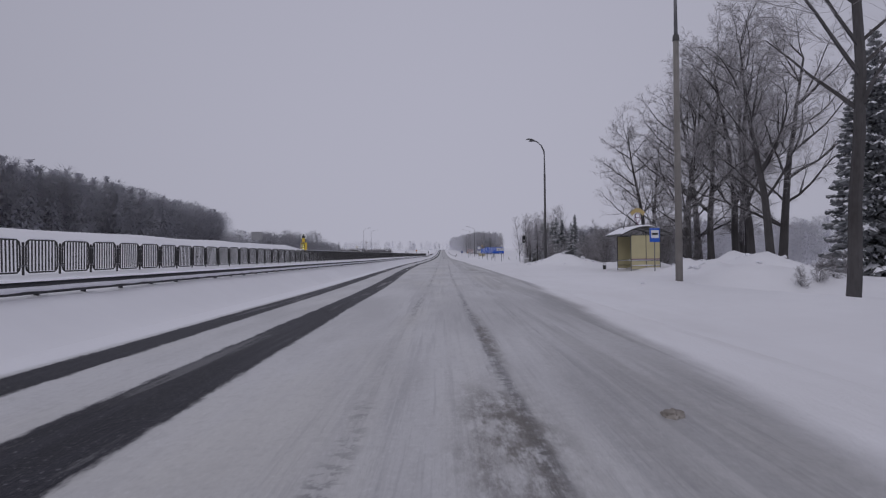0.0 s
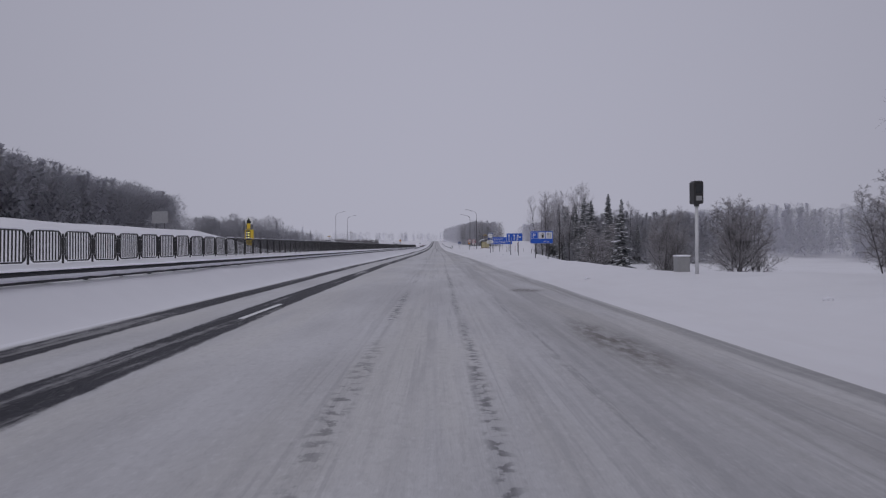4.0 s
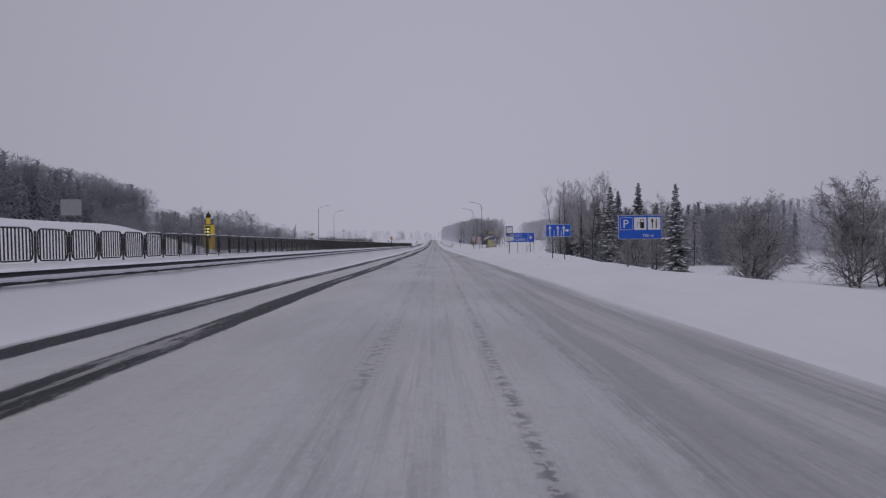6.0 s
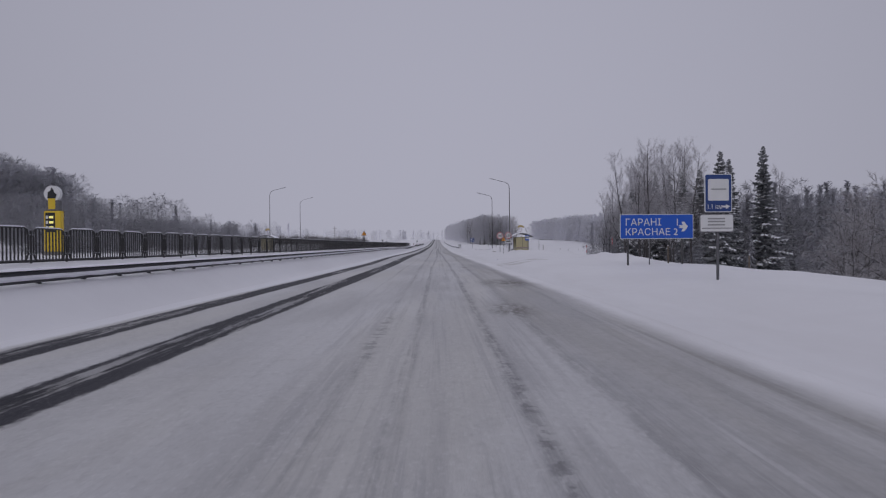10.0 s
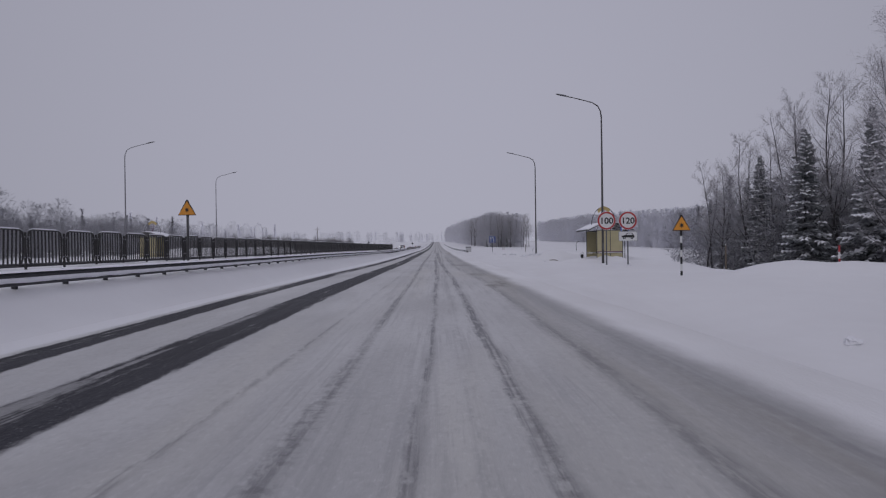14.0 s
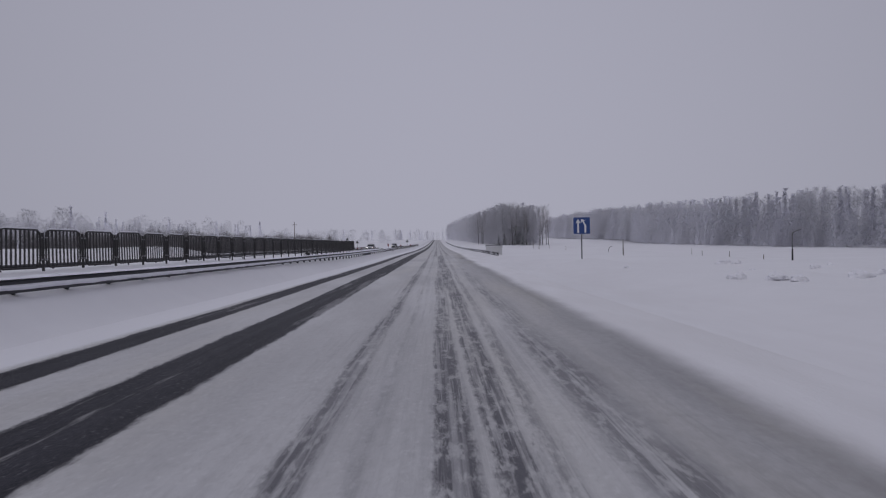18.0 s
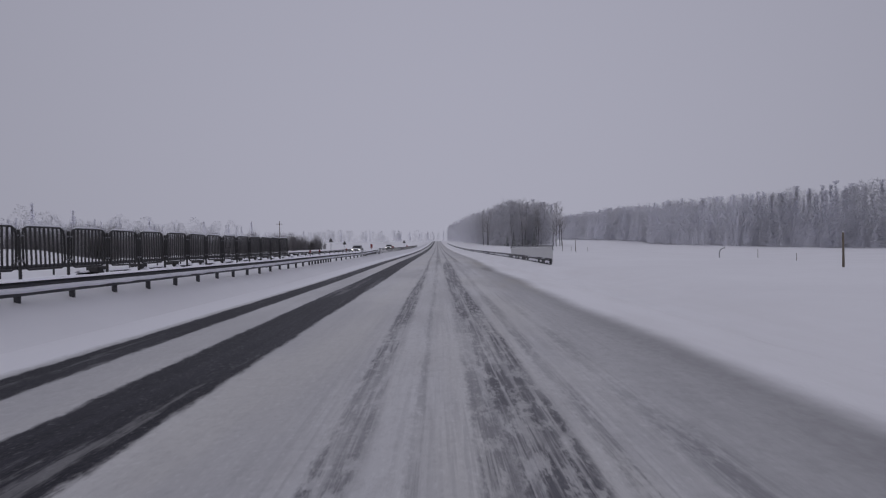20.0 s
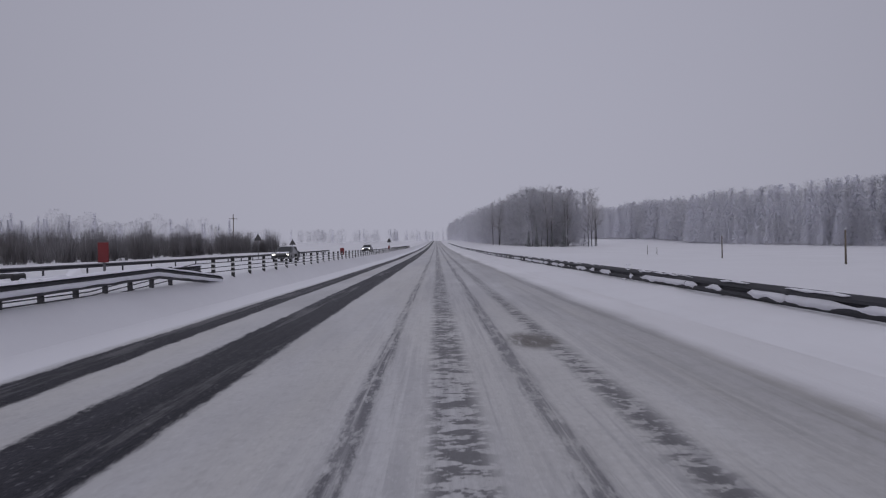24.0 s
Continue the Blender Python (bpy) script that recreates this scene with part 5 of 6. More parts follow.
def bin_thing(x, y, label):
    z = ground(x, y)
    t = thing("litter_bin", label, "litter bin", at=(x, y, z - 0.03))
    part("body", Geo().tube([(0, 0, 0), (0, 0, 0.1), (0, 0, 0.30), (0, 0, 0.34)], [0.11, 0.12, 0.13, 0.12], 10), "dark_paint", t)
    part("hoop", Geo().tube([(-0.11, 0, 0.30), (-0.10, 0, 0.50), (0, 0, 0.56), (0.10, 0, 0.50), (0.11, 0, 0.30)], 0.014, 6), "dark_paint", t)
    part("snow_cap", Geo().tube([(0, 0, 0.33), (0, 0, 0.37), (0, 0, 0.39)], [0.115, 0.09, 0.03], 10), "snow_cap", t, smooth=True)


bin_thing(12.75, 48.0, "small dark litter bin half sunk in snow")
bin_thing(13.1, 223.2, "small dark litter bin beside the bus shelter")

# speed camera on its pole, and a cabinet behind it
sx, sy = 9.1, 68.0
cz = ground(sx, sy)
spd = thing("speed_camera", "dark speed camera housing on a pale pole", "traffic camera", at=(sx, sy, cz - 0.2))
part("pole", Geo().tube([(0, 0, 0), (0, 0, 2.55)], [0.062, 0.055], 10), "railing_pale", spd, smooth=True)
part("housing", Geo().box(-0.165, -0.20, 2.58, 0.165, 0.22, 3.34, 0.04), "dark_paint", spd)
part("lens_window", Geo().box(-0.11, -0.215, 2.94, 0.11, -0.195, 3.22, 0.01), "glass_dark", spd)
part("flash_window", Geo().box(-0.10, -0.215, 2.68, 0.10, -0.195, 2.84, 0.01), "sign_text_grey", spd)
part("mount", Geo().tube([(0, 0, 2.5), (0, 0, 2.66)], [0.08, 0.10], 10), "lamp_dark", spd)
part("snow_cap", Geo().box(-0.14, -0.17, 3.335, 0.14, 0.19, 3.385, 0.02), "snow_cap", spd)
cab = thing("roadside_cabinet", "grey steel roadside cabinet with snow on its lid", "cabinet", at=(9.75, 70.9, ground(9.75, 70.9) - 0.1))
part("body", Geo().box(-0.24, -0.22, 0, 0.24, 0.22, 0.68, 0.02), "sign_text_grey", cab)
part("door", Geo().box(-0.20, -0.232, 0.08, 0.20, -0.218, 0.62, 0.005), "sign_text_grey", cab)
part("lid_snow", Geo().box(-0.26, -0.25, 0.68, 0.26, 0.25, 0.75, 0.03), "snow_cap", cab)

# fuel station price pillar
px, py = -42.9, 189.0
pil = thing("price_pillar", "yellow fuel station price pillar with flame emblem", "price pillar", at=(px, py, ground(px, py) - 0.1))
part("plinth", Geo().box(-1.0, -0.4, 0, 1.0, 0.4, 0.5, 0.03), "concrete", pil)
body = part("body", Geo().box(-0.95, -0.35, 0.5, 0.95, 0.35, 5.1, 0.08), "gas_yellow", pil)
part("price_panel", Geo().box(-0.75, -0.37, 2.7, 0.35, -0.352, 4.9, 0.02), "black", body)
for i in range(3):
    part("price_digits", Geo().box(-0.30, -0.385, 3.10 + 0.58 * i, 0.15, -0.372, 3.36 + 0.58 * i), "digits", body, "lit price digits")
    part("price_label", Geo().box(-0.68, -0.385, 3.05 + 0.58 * i, -0.42, -0.372, 3.40 + 0.58 * i), "sign_white", body)
part("neck", Geo().box(-0.75, -0.28, 5.1, 0.75, 0.28, 6.3, 0.05), "lamp_grey", pil)
part("badge", Geo().box(-0.45, -0.30, 5.3, 0.35, -0.285, 6.5, 0.02), "gas_yellow", pil)
part("head", Geo().prism(disc(-0.05, 7.05, 0.9), -0.25, 0.25), "sign_white", pil)
part("emblem", Geo().prism([(-0.55, 6.5), (0.35, 6.5), (0.5, 6.95), (0.2, 7.2), (0.15, 7.45), (-0.1, 7.75), (-0.2, 7.4), (-0.5, 7.2)], -0.28, -0.255), "black", pil)

# sign backs, markers and poles on the left
bx, by = -45.0, 148.0
bk = thing("billboard", "grey board on two posts above the snowy bank", "billboard", at=(bx, by, ground(bx, by) - 0.1))
bz = 6.55 - ground(bx, by) + 0.1
part("panel", Geo().box(-1.3, 0, bz - 1.0, 1.3, 0.08, bz + 1.0, 0.02), "sign_grey", bk)
for dx in (-0.7, 0.7):
    part("post", Geo().tube([(dx, 0.12, 0), (dx, 0.12, bz + 0.8)], 0.06, 8), "lamp_grey", bk)


def red_marker(x, y, z, w, h):
    g = ground(x, y) - 0.15
    t = thing("red_marker", "red rectangular marker board on a post in the snow", "marker", at=(x, y, g), group="red marker boards")
    part("board", Geo().box(-w / 2, -0.015, z - g, w / 2, 0.015, z - g + h, 0.006), "marker_red", t)
    part("post", Geo().box(-0.02, 0.016, 0, 0.02, 0.05, z - g + h * 0.6), "lamp_grey", t)


red_marker(-7.05, 312.0, prof(312) + 1.20, 0.22, 0.42)
for my in (286.9, 290.1, 302.6):
    red_marker(-8.3, my, prof(my) + 1.04, 0.10, 0.16)
red_marker(-7.2, 345.0, prof(345) + 0.90, 0.30, 0.50)
red_marker(-7.2, 390.0, prof(390) + 0.95, 0.30, 0.50)


def back_triangle(x, y, z):
    g = ground(x, y) - 0.15
    t = thing("warning_sign", "dark back of a triangular warning sign on a pole", "road sign", at=(x, y, g), group="signs for the opposite carriageway")
    leg(t, 0, 0, z - g)
    part("plate", Geo().prism([(-0.5, z - g - 0.3), (0.5, z - g - 0.3), (0, z - g + 0.57)], -0.03, -0.005), "lamp_dark", t)


back_triangle(-22.5, 376.0, prof(376) + 2.8), back_triangle(-22.2, 393.0, prof(393) + 2.2), back_triangle(-9.5, 420.0, prof(420) + 2.3)


def pole_thing(x, y, h, r, label, material="wood", name="pole"):
    t = thing(name, label, "pole", at=(x, y, ground(x, y) - 0.2))
    part("shaft", Geo().tube([(0, 0, 0), (0, 0, h)], [r, r * 0.7], 6), material, t, smooth=True)
    part("top_cap", Geo().tube([(0, 0, h), (0, 0, h + r)], [r * 0.9, r * 0.3], 6), "snow_cap", t)
    return t


for fx, fy, fh in ((30, 277, 1.3), (36, 296, 1.6), (44, 322, 1.5), (54, 350, 1.6), (15.0, 270, 1.5), (17.6, 325.5, 1.7), (18.8, 339.5, 1.7), (31, 389, 1.8), (40, 410, 1.8), (14.2, 199, 1.5), (17.5, 200.5, 1.5), (12.3, 151, 1.1), (16.5, 151, 1.1)):
    pole_thing(fx, fy, fh, 0.045, "thin weathered stake standing in the snow field", name="stake")
bent = thing("bent_pipe", "thin bent steel pipe sticking out of the snow", "pipe", at=(19.2, 289.0, ground(19.2, 289) - 0.2))
part("tube", Geo().tube([(0, 0, 0), (-0.02, 0, 0.5), (0.05, 0, 0.72), (0.22, 0, 0.84), (0.40, 0, 0.87)], 0.025, 6), "lamp_dark", bent, smooth=True)
for gx, gy, gh, gr in ((20.3, 238.8, 2.1, 1.1), (20.0, 255.4, 1.6, 0.5)):
    goose = thing("vent_pipe", "thin dark vent pipe with a bent top in the snow", "pipe", at=(gx, gy, ground(gx, gy) - 0.2), group="bent vent pipes")
    part("tube", Geo().tube([(0, 0, 0), (0, 0, gh * 0.55)], 0.045, 8), "dark_paint", goose, smooth=True)
    part("bend", Geo().tube([(0, 0, gh * 0.55), (0, 0, gh), (0.05 * gr, 0, gh + 0.14), (0.3 * gr, 0, gh + 0.24), (gr, 0, gh + 0.36)], [0.03, 0.03, 0.028, 0.025, 0.02], 8), "lamp_grey", goose, smooth=True)
power = pole_thing(64.7, 306.8, 5.2, 0.13, "weathered wooden power pole with crossarm and strut in the field", name="utility_pole")
part("crossarm", Geo().box(-0.9, -0.06, 3.7, 0.9, 0.06, 3.85), "wood", power)
part("strut", Geo().tube([(1.6, 0.2, 0), (0.1, 0, 3.2)], [0.10, 0.08], 6), "wood", power, smooth=True)
util = pole_thing(-60, 480, 11, 0.16, "tall wooden utility pole far across the fields", name="utility_pole")
part("crossarm", Geo().box(-1.2, -0.06, 9.6, 1.2, 0.06, 9.75), "wood", util)
edge_pole = pole_thing(-31.0, 40.8, 11.5, 0.15, "wooden pole with fittings beyond the median fence", name="utility_pole")
part("insulator", Geo().box(0.1, -0.08, 9.0, 0.3, 0.08, 9.2).box(0.1, -0.08, 8.0, 0.35, 0.08, 8.3), "lamp_dark", edge_pole)


# ---------------------------------------------------------------- car on the opposite carriageway
def car(x, y, z, label):
    t = thing("car", label, "car", at=(x, y, z))
    side = [(-2.1, 0.30), (-2.15, 0.62), (-2.0, 0.80), (-0.95, 0.92), (-0.25, 1.40), (0.1, 1.46), (1.3, 1.45), (1.95, 1.05), (2.12, 0.92), (2.15, 0.35)]
    g = Geo()
    n = len(side)
    for xx, k in ((-0.84, 0.86), (-0.80, 1.0), (0.80, 1.0), (0.84, 0.86)):
        g.v += [((xx * (0.80 if zz > 1.0 else 1.0)), yy, zz) for yy, zz in side]
    g.f += [(a * n + i, a * n + (i + 1) % n, (a + 1) * n + (i + 1) % n, (a + 1) * n + i) for a in range(3) for i in range(n)]
    g.f += [tuple(range(n))[::-1], tuple(range(3 * n, 4 * n))]
    b = part("body", g, "car_paint", t)
    part("windscreen", Geo().add([(-0.62, -0.90, 0.96), (0.62, -0.90, 0.96), (0.56, -0.30, 1.39), (-0.56, -0.30, 1.39)], [(0, 1, 2, 3)]), "glass_dark", t)
    for s in (-1, 1):
        part("side_window", Geo().add([(s * 0.705, -0.55, 1.02), (s * 0.705, 1.45, 1.02), (s * 0.68, 1.15, 1.38), (s * 0.68, -0.12, 1.36)], [(0, 1, 2, 3)]), "glass_dark", t)
        part("headlight", Geo().box(s * 0.62 - 0.13, -2.20, 0.62, s * 0.62 + 0.13, -2.12, 0.76, 0.02), "headlight", t, "lit headlight")
        for yy in (-1.35, 1.35):
            w = part("wheel", Geo().prism(disc(0, 0, 0.31, 20), -0.09, 0.09), "rubber", t)
            w.location, w.rotation_euler = (s * 0.76, yy, 0.31), (0, 0, radians(90))
            part("rim", Geo().prism(disc(0, 0, 0.19, 16), -0.10, 0.10), "lamp_grey", w)
    part("bonnet_snow", Geo().add([(-0.6, -1.95, 0.83), (0.6, -1.95, 0.83), (0.6, -1.05, 0.93), (-0.6, -1.05, 0.93), (-0.5, -1.8, 0.87), (0.5, -1.8, 0.87), (0.5, -1.15, 0.96), (-0.5, -1.15, 0.96)],
                                  [(4, 5, 6, 7), (0, 1, 5, 4), (1, 2, 6, 5), (2, 3, 7, 6), (3, 0, 4, 7)]), "snow_cap", t)
    part("roof_snow", Geo().box(-0.5, -0.15, 1.45, 0.5, 1.25, 1.52, 0.03), "snow_cap", t)
    part("grille", Geo().box(-0.45, -2.19, 0.50, 0.45, -2.14, 0.68, 0.01), "black", t)


car(-14.6, 358.0, prof(358) + 0.17, "dark snow-dusted saloon with lit headlights on the opposite carriageway")
car(-13.6, 418.0, prof(418) + 0.17, "distant dark car with lit headlights coming the other way")
mark_z = ground(20.0, 199.5) - 0.2
mark = thing("marker_stake", "red and white banded marker stake in the snow bank", "marker", at=(20.0, 199.5, mark_z))
for k in range(round((prof(199.5) + 1.15 - mark_z) / 0.32)):
    part("band", Geo().tube([(0, 0, 0.32 * k), (0, 0, 0.32 * k + 0.319)], 0.045, 8), "sign_red" if k % 2 else "sign_white", mark)


# ---------------------------------------------------------------- trees
def sliver(geo, pts, w, r):
    """A thin flat strip along pts, tapering to a point; for twigs too fine to be tubes."""
    side = Vector((r.uniform(-1, 1), r.uniform(-1, 1), r.uniform(-1, 1))).normalized() * w
    k, n = len(geo.v), len(pts)
    for i, p in enumerate(pts[:-1]):
        q = side * (1 - 0.6 * i / n)
        geo.v += [tuple(p - q), tuple(p + q)]
    geo.v.append(tuple(pts[-1]))
    geo.f += [(k + 2 * i, k + 2 * i + 1, k + 2 * i + 3, k + 2 * i + 2) for i in range(n - 2)]
    geo.f.append((k + 2 * n - 4, k + 2 * n - 3, k + 2 * n - 2))


def shoot(r, p, d, length, n, bend, lift):
    """Points of a crooked shoot that starts at p along d; lift bends it up or down on the way."""
    pts, q, d = [Vector(p)], Vector(p), Vector(d)
    for _ in range(n):
        d = (d + Vector((r.uniform(-bend, bend), r.uniform(-bend, bend), r.uniform(-bend, bend) * 0.6 + lift))).normalized()
        q = q + d * (length / n)
        pts.append(Vector(q))
    return pts


def aside(r, d, forward, out):
    """A direction that leaves d sideways."""
    a = Vector((r.gauss(0, 1), r.gauss(0, 1), r.gauss(0, 0.7)))
    a = (a - d * a.dot(d)).normalized()
    return (d * forward + a * out).normalized()


def spray(r, fine, pts, count, size, w, droop):
    """Twigs and their side twigs along a branchlet."""
    for i in range(1, len(pts)):
        d = (pts[i] - pts[i - 1]).normalized()
        for _ in range(count):
            p = pts[i - 1].lerp(pts[i], r.random())
            sliver(fine, shoot(r, p, aside(r, d, 0.7, r.uniform(0.4, 1.0)), size * r.uniform(0.5, 1.2), 2, 0.35, droop), w * r.uniform(0.7, 1.3), r)


def bare_tree(seed, height, spread=0.5, lean=0.03, fork=0.3, stems=1, width=1.0, dense=5):
    """Broad crown: crooked trunk, arching limbs, branches, branchlets and fine twigs. Gives two Geos: wood and twigs."""
    r = random.Random(seed)
    wood, fine = Geo(), Geo()
    for stem in range(stems):
        a0 = r.uniform(0, 6.283)
        tilt = Vector((math.cos(a0), math.sin(a0), 0)) * (0.16 if stems > 1 else 0.0)
        trunk = shoot(r, (tilt.x, tilt.y, -0.4), (Vector((lean, lean * 0.5, 1)) + tilt).normalized(), height * r.uniform(0.76, 0.84), 9, 0.07, 0.02)
        r0 = height * 0.0155 * width / (1 + 0.25 * (stems - 1))
        rad = [r0 * (1.25 if i == 0 else 1.0) * (1 - 0.80 * (i / 9)) for i in range(10)]
        wood.tube(trunk, rad, 8, cap=False)
        for i in range(1, 10):
            f = i / 9
            if f < fork:
                continue
            d0 = (trunk[i] - trunk[i - 1]).normalized()
            for _ in range(2 if i < 9 else 3):
                a = r.uniform(0, 6.283)
                out = Vector((math.cos(a), math.sin(a), r.uniform(-0.05, 0.35)))
                d = (d0 * (0.55 if i < 9 else 1.0) + out * r.uniform(0.8, 1.5) * spread * 1.6).normalized()
                ln = height * r.uniform(0.26, 0.42) * (1.15 - 0.62 * f)
                limb = shoot(r, trunk[i], d, ln, 6, 0.24, 0.07)
                lr = min(rad[i] * 0.75, ln * 0.014 + 0.012)
                wood.tube(limb, [lr * (1 - 0.8 * k / 6) for k in range(7)], 5, cap=False)
                for k in range(1, 7):
                    dl = (limb[k] - limb[k - 1]).normalized()
                    for _ in range(r.choice((1, 2)) if k < 6 else 2):
                        bl = ln * r.uniform(0.28, 0.52) * (1.1 - 0.07 * k)
                        branch = shoot(r, limb[k], aside(r, dl, 0.75, r.uniform(0.5, 1.0)), bl, 4, 0.30, 0.03)
                        wood.tube(branch, [max(lr * 0.42 * (1 - 0.8 * q / 4) * (1 - 0.09 * k), 0.006) for q in range(5)], 3, cap=False)
                        for q in range(1, 5):
                            db = (branch[q] - branch[q - 1]).normalized()
                            for _ in range(2 if dense > 1 else 1):
                                tl = bl * r.uniform(0.30, 0.55)
                                let = shoot(r, branch[q], aside(r, db, 0.7, r.uniform(0.5, 1.0)), tl, 3, 0.35, 0.0)
                                sliver(fine, let, 0.010, r)
                                spray(r, fine, let, dense, tl * 0.62, 0.0055, -0.02)
    return wood, fine


def birch_tree(seed, height, spread=0.30, fork=0.28):
    """Slender frosted tree: straight stem to the top, steep branches and a haze of twigs."""
    r = random.Random(seed)
    wood, fine = Geo(), Geo()
    trunk = shoot(r, (0, 0, -0.4), Vector((r.uniform(-0.03, 0.03), r.uniform(-0.03, 0.03), 1)).normalized(), height, 11, 0.06, 0.01)
    rad = [height * 0.0095 * (1 - 0.92 * i / 11) for i in range(12)]
    wood.tube(trunk, rad, 6, cap=False)
    for i in range(2, 12):
        f = i / 11
        if f < fork:
            continue
        d0 = (trunk[i] - trunk[i - 1]).normalized()
        for _ in range(4):
            a = r.uniform(0, 6.283)
            d = (d0 * 0.85 + Vector((math.cos(a), math.sin(a), 0)) * r.uniform(0.6, 1.2) * spread * 2.6).normalized()
            ln = height * r.uniform(0.13, 0.26) * (1.2 - 0.85 * f) + 0.4
            p = trunk[i - 1].lerp(trunk[i], r.random())
            limb = shoot(r, p, d, ln, 4, 0.16, 0.10)
            wood.tube(limb, [max(rad[i] * 0.55 * (1 - 0.8 * k / 4), 0.006) for k in range(5)], 3, cap=False)
            for k in range(1, 5):
                dl = (limb[k] - limb[k - 1]).normalized()
                for _ in range(3):
                    tl = ln * r.uniform(0.25, 0.50)
                    let = shoot(r, limb[k], aside(r, dl, 0.9, r.uniform(0.3, 0.8)), tl, 3, 0.25, 0.05)
                    sliver(fine, let, 0.011, r)
                    spray(r, fine, let, 3, tl * 0.8, 0.0065, -0.03)
    return wood, fine


def tree_from(name, label, meshes, x, y, z, s, rz, group, mats=("bark", "twig")):
    t = thing(name, label, "tree", at=(x, y, z), group=group, rz=rz)
    t.scale = (s, s, s)
    part("trunk", meshes[0], mats[0], t)
    part("crown", meshes[1], mats[1], t)
    if len(meshes) > 2:
        part("snow", meshes[2], "snow_cap", t)
    return t


def fir_tree(seed, height, width):
    """Whorls of drooping boughs made of many needle sprays, with pads of snow lying on them."""
    r = random.Random(seed)
    trunk, green, white = Geo(), Geo(), Geo()
    trunk.tube([(0, 0, -0.5), (0, 0, height * 0.5), (0, 0, height * 0.98)], [height * 0.014, height * 0.009, 0.01], 7)
    z = height * 0.05
    while z < height * 0.985:
        f = z / height
        tier = width * (1 - f) ** 0.82 * r.uniform(0.66, 1.14) + 0.10
        count = 9 if f < 0.75 else 6
        a0 = r.uniform(0, 6.283)
        for j in range(count):
            a = a0 + 6.283 * j / count + r.uniform(-0.35, 0.35)
            ln = tier * r.uniform(0.50, 1.18)
            c, s = math.cos(a), math.sin(a)
            zz = z + r.uniform(-0.18, 0.18)
            m = max(3, int(ln / 0.30))
            fall, loaded = r.uniform(0.25, 0.65) * (1 - 0.75 * f), r.random() < 0.55
            rise = 0.55 * max(f - 0.6, 0)
            for i in range(m):
                u = (i + 0.5) / m
                px, pz = ln * u, zz + ln * (rise * u - fall * u ** 1.25 + 0.16 * u ** 3)
                w = (0.34 * ln * (1 - 0.72 * u) + 0.10) * r.uniform(0.8, 1.2)
                step = ln / m
                ax, ay = px * c, px * s
                for side in (-1, 1):
                    fwd = w * r.uniform(0.3, 0.8)
                    tx, ty, tz = ax + fwd * c - side * w * s, ay + fwd * s + side * w * c, pz - w * r.uniform(0.25, 0.65)
                    k = len(green.v)
                    green.v += [(ax - step * 0.7 * c, ay - step * 0.7 * s, pz + 0.02), (ax + step * 0.7 * c, ay + step * 0.7 * s, pz - 0.02), (tx, ty, tz), (ax + 0.35 * (tx - ax), ay + 0.35 * (ty - ay), pz - 0.16 - 0.30 * w)]
                    green.f += [(k, k + 1, k + 2), (k, k + 2, k + 3)]
                    if loaded and r.random() < 0.72:
                        q, o = r.uniform(0.55, 0.9), 0.03
                        k = len(white.v)
                        white.v += [(ax - step * 0.6 * c, ay - step * 0.6 * s, pz + o), (ax + step * 0.6 * c, ay + step * 0.6 * s, pz + o), (ax + (tx - ax) * q, ay + (ty - ay) * q, pz + (tz - pz) * q + o), (ax + (tx - ax) * 0.35, ay + (ty - ay) * 0.35, pz + o + 0.07)]
                        white.f += [(k, k + 1, k + 3), (k + 1, k + 2, k + 3), (k, k + 3, k + 2)]
        z += height * 0.026 * (1.25 - 0.6 * f)
    return trunk, green, white


BARE = [tuple(g.mesh("tree_part") for g in bare_tree(sd, 18.0, sp, ln, fk, 1, 1.05)) for sd, sp, ln, fk in ((11, 0.42, 0.05, 0.25), (23, 0.36, -0.03, 0.32), (37, 0.46, 0.04, 0.22), (29, 0.40, -0.04, 0.30))]
BIRCH = [tuple(g.mesh("birch_part") for g in birch_tree(sd, 18.0, sp)) for sd, sp in ((13, 0.34), (24, 0.40), (35, 0.30), (46, 0.38))]
SHRUB = [tuple(g.mesh("shrub_part") for g in bare_tree(sd, 6.0, 0.50, 0.02, 0.0, 2, 0.7, 2)) for sd in (41, 52)]
FIR = [tuple(g.mesh("fir_part") for g in fir_tree(sd, 13.0, w)) for sd, w in ((61, 2.5), (72, 2.4), (83, 2.1))]

rnd = random.Random(8)
for x, y, s, v, rz in ((22.3, 66, 0.95, 0, 200), (25.6, 65, 1.25, 1, 80), (27.4, 62, 1.3, 3, 190), (28.8, 68, 1.4, 2, 150), (30.8, 64, 1.45, 0, 240), (33.2, 66, 1.5, 1, 310), (36.5, 74, 1.4, 2, 30), (26.0, 76, 1.1, 3, 110), (27.6, 51, 1.3, 1, 250), (24.2, 60, 1.15, 2, 15), (29.6, 58, 1.35, 0, 100), (31.2, 56, 1.45, 2, 330)):
    tree_from("tree", "tall bare roadside tree with dark snow-flecked branches", BARE[v], x, y, ground(x, y) - 0.1, s, rz, "bare trees behind the bus stop")
tree_from("tree", "large dark bare tree with tall straight trunk by the verge", BIRCH[1], 10.9, 16.3, ground(10.9, 16.3) - 0.2, 1.12, 170, "bare trees behind the bus stop")
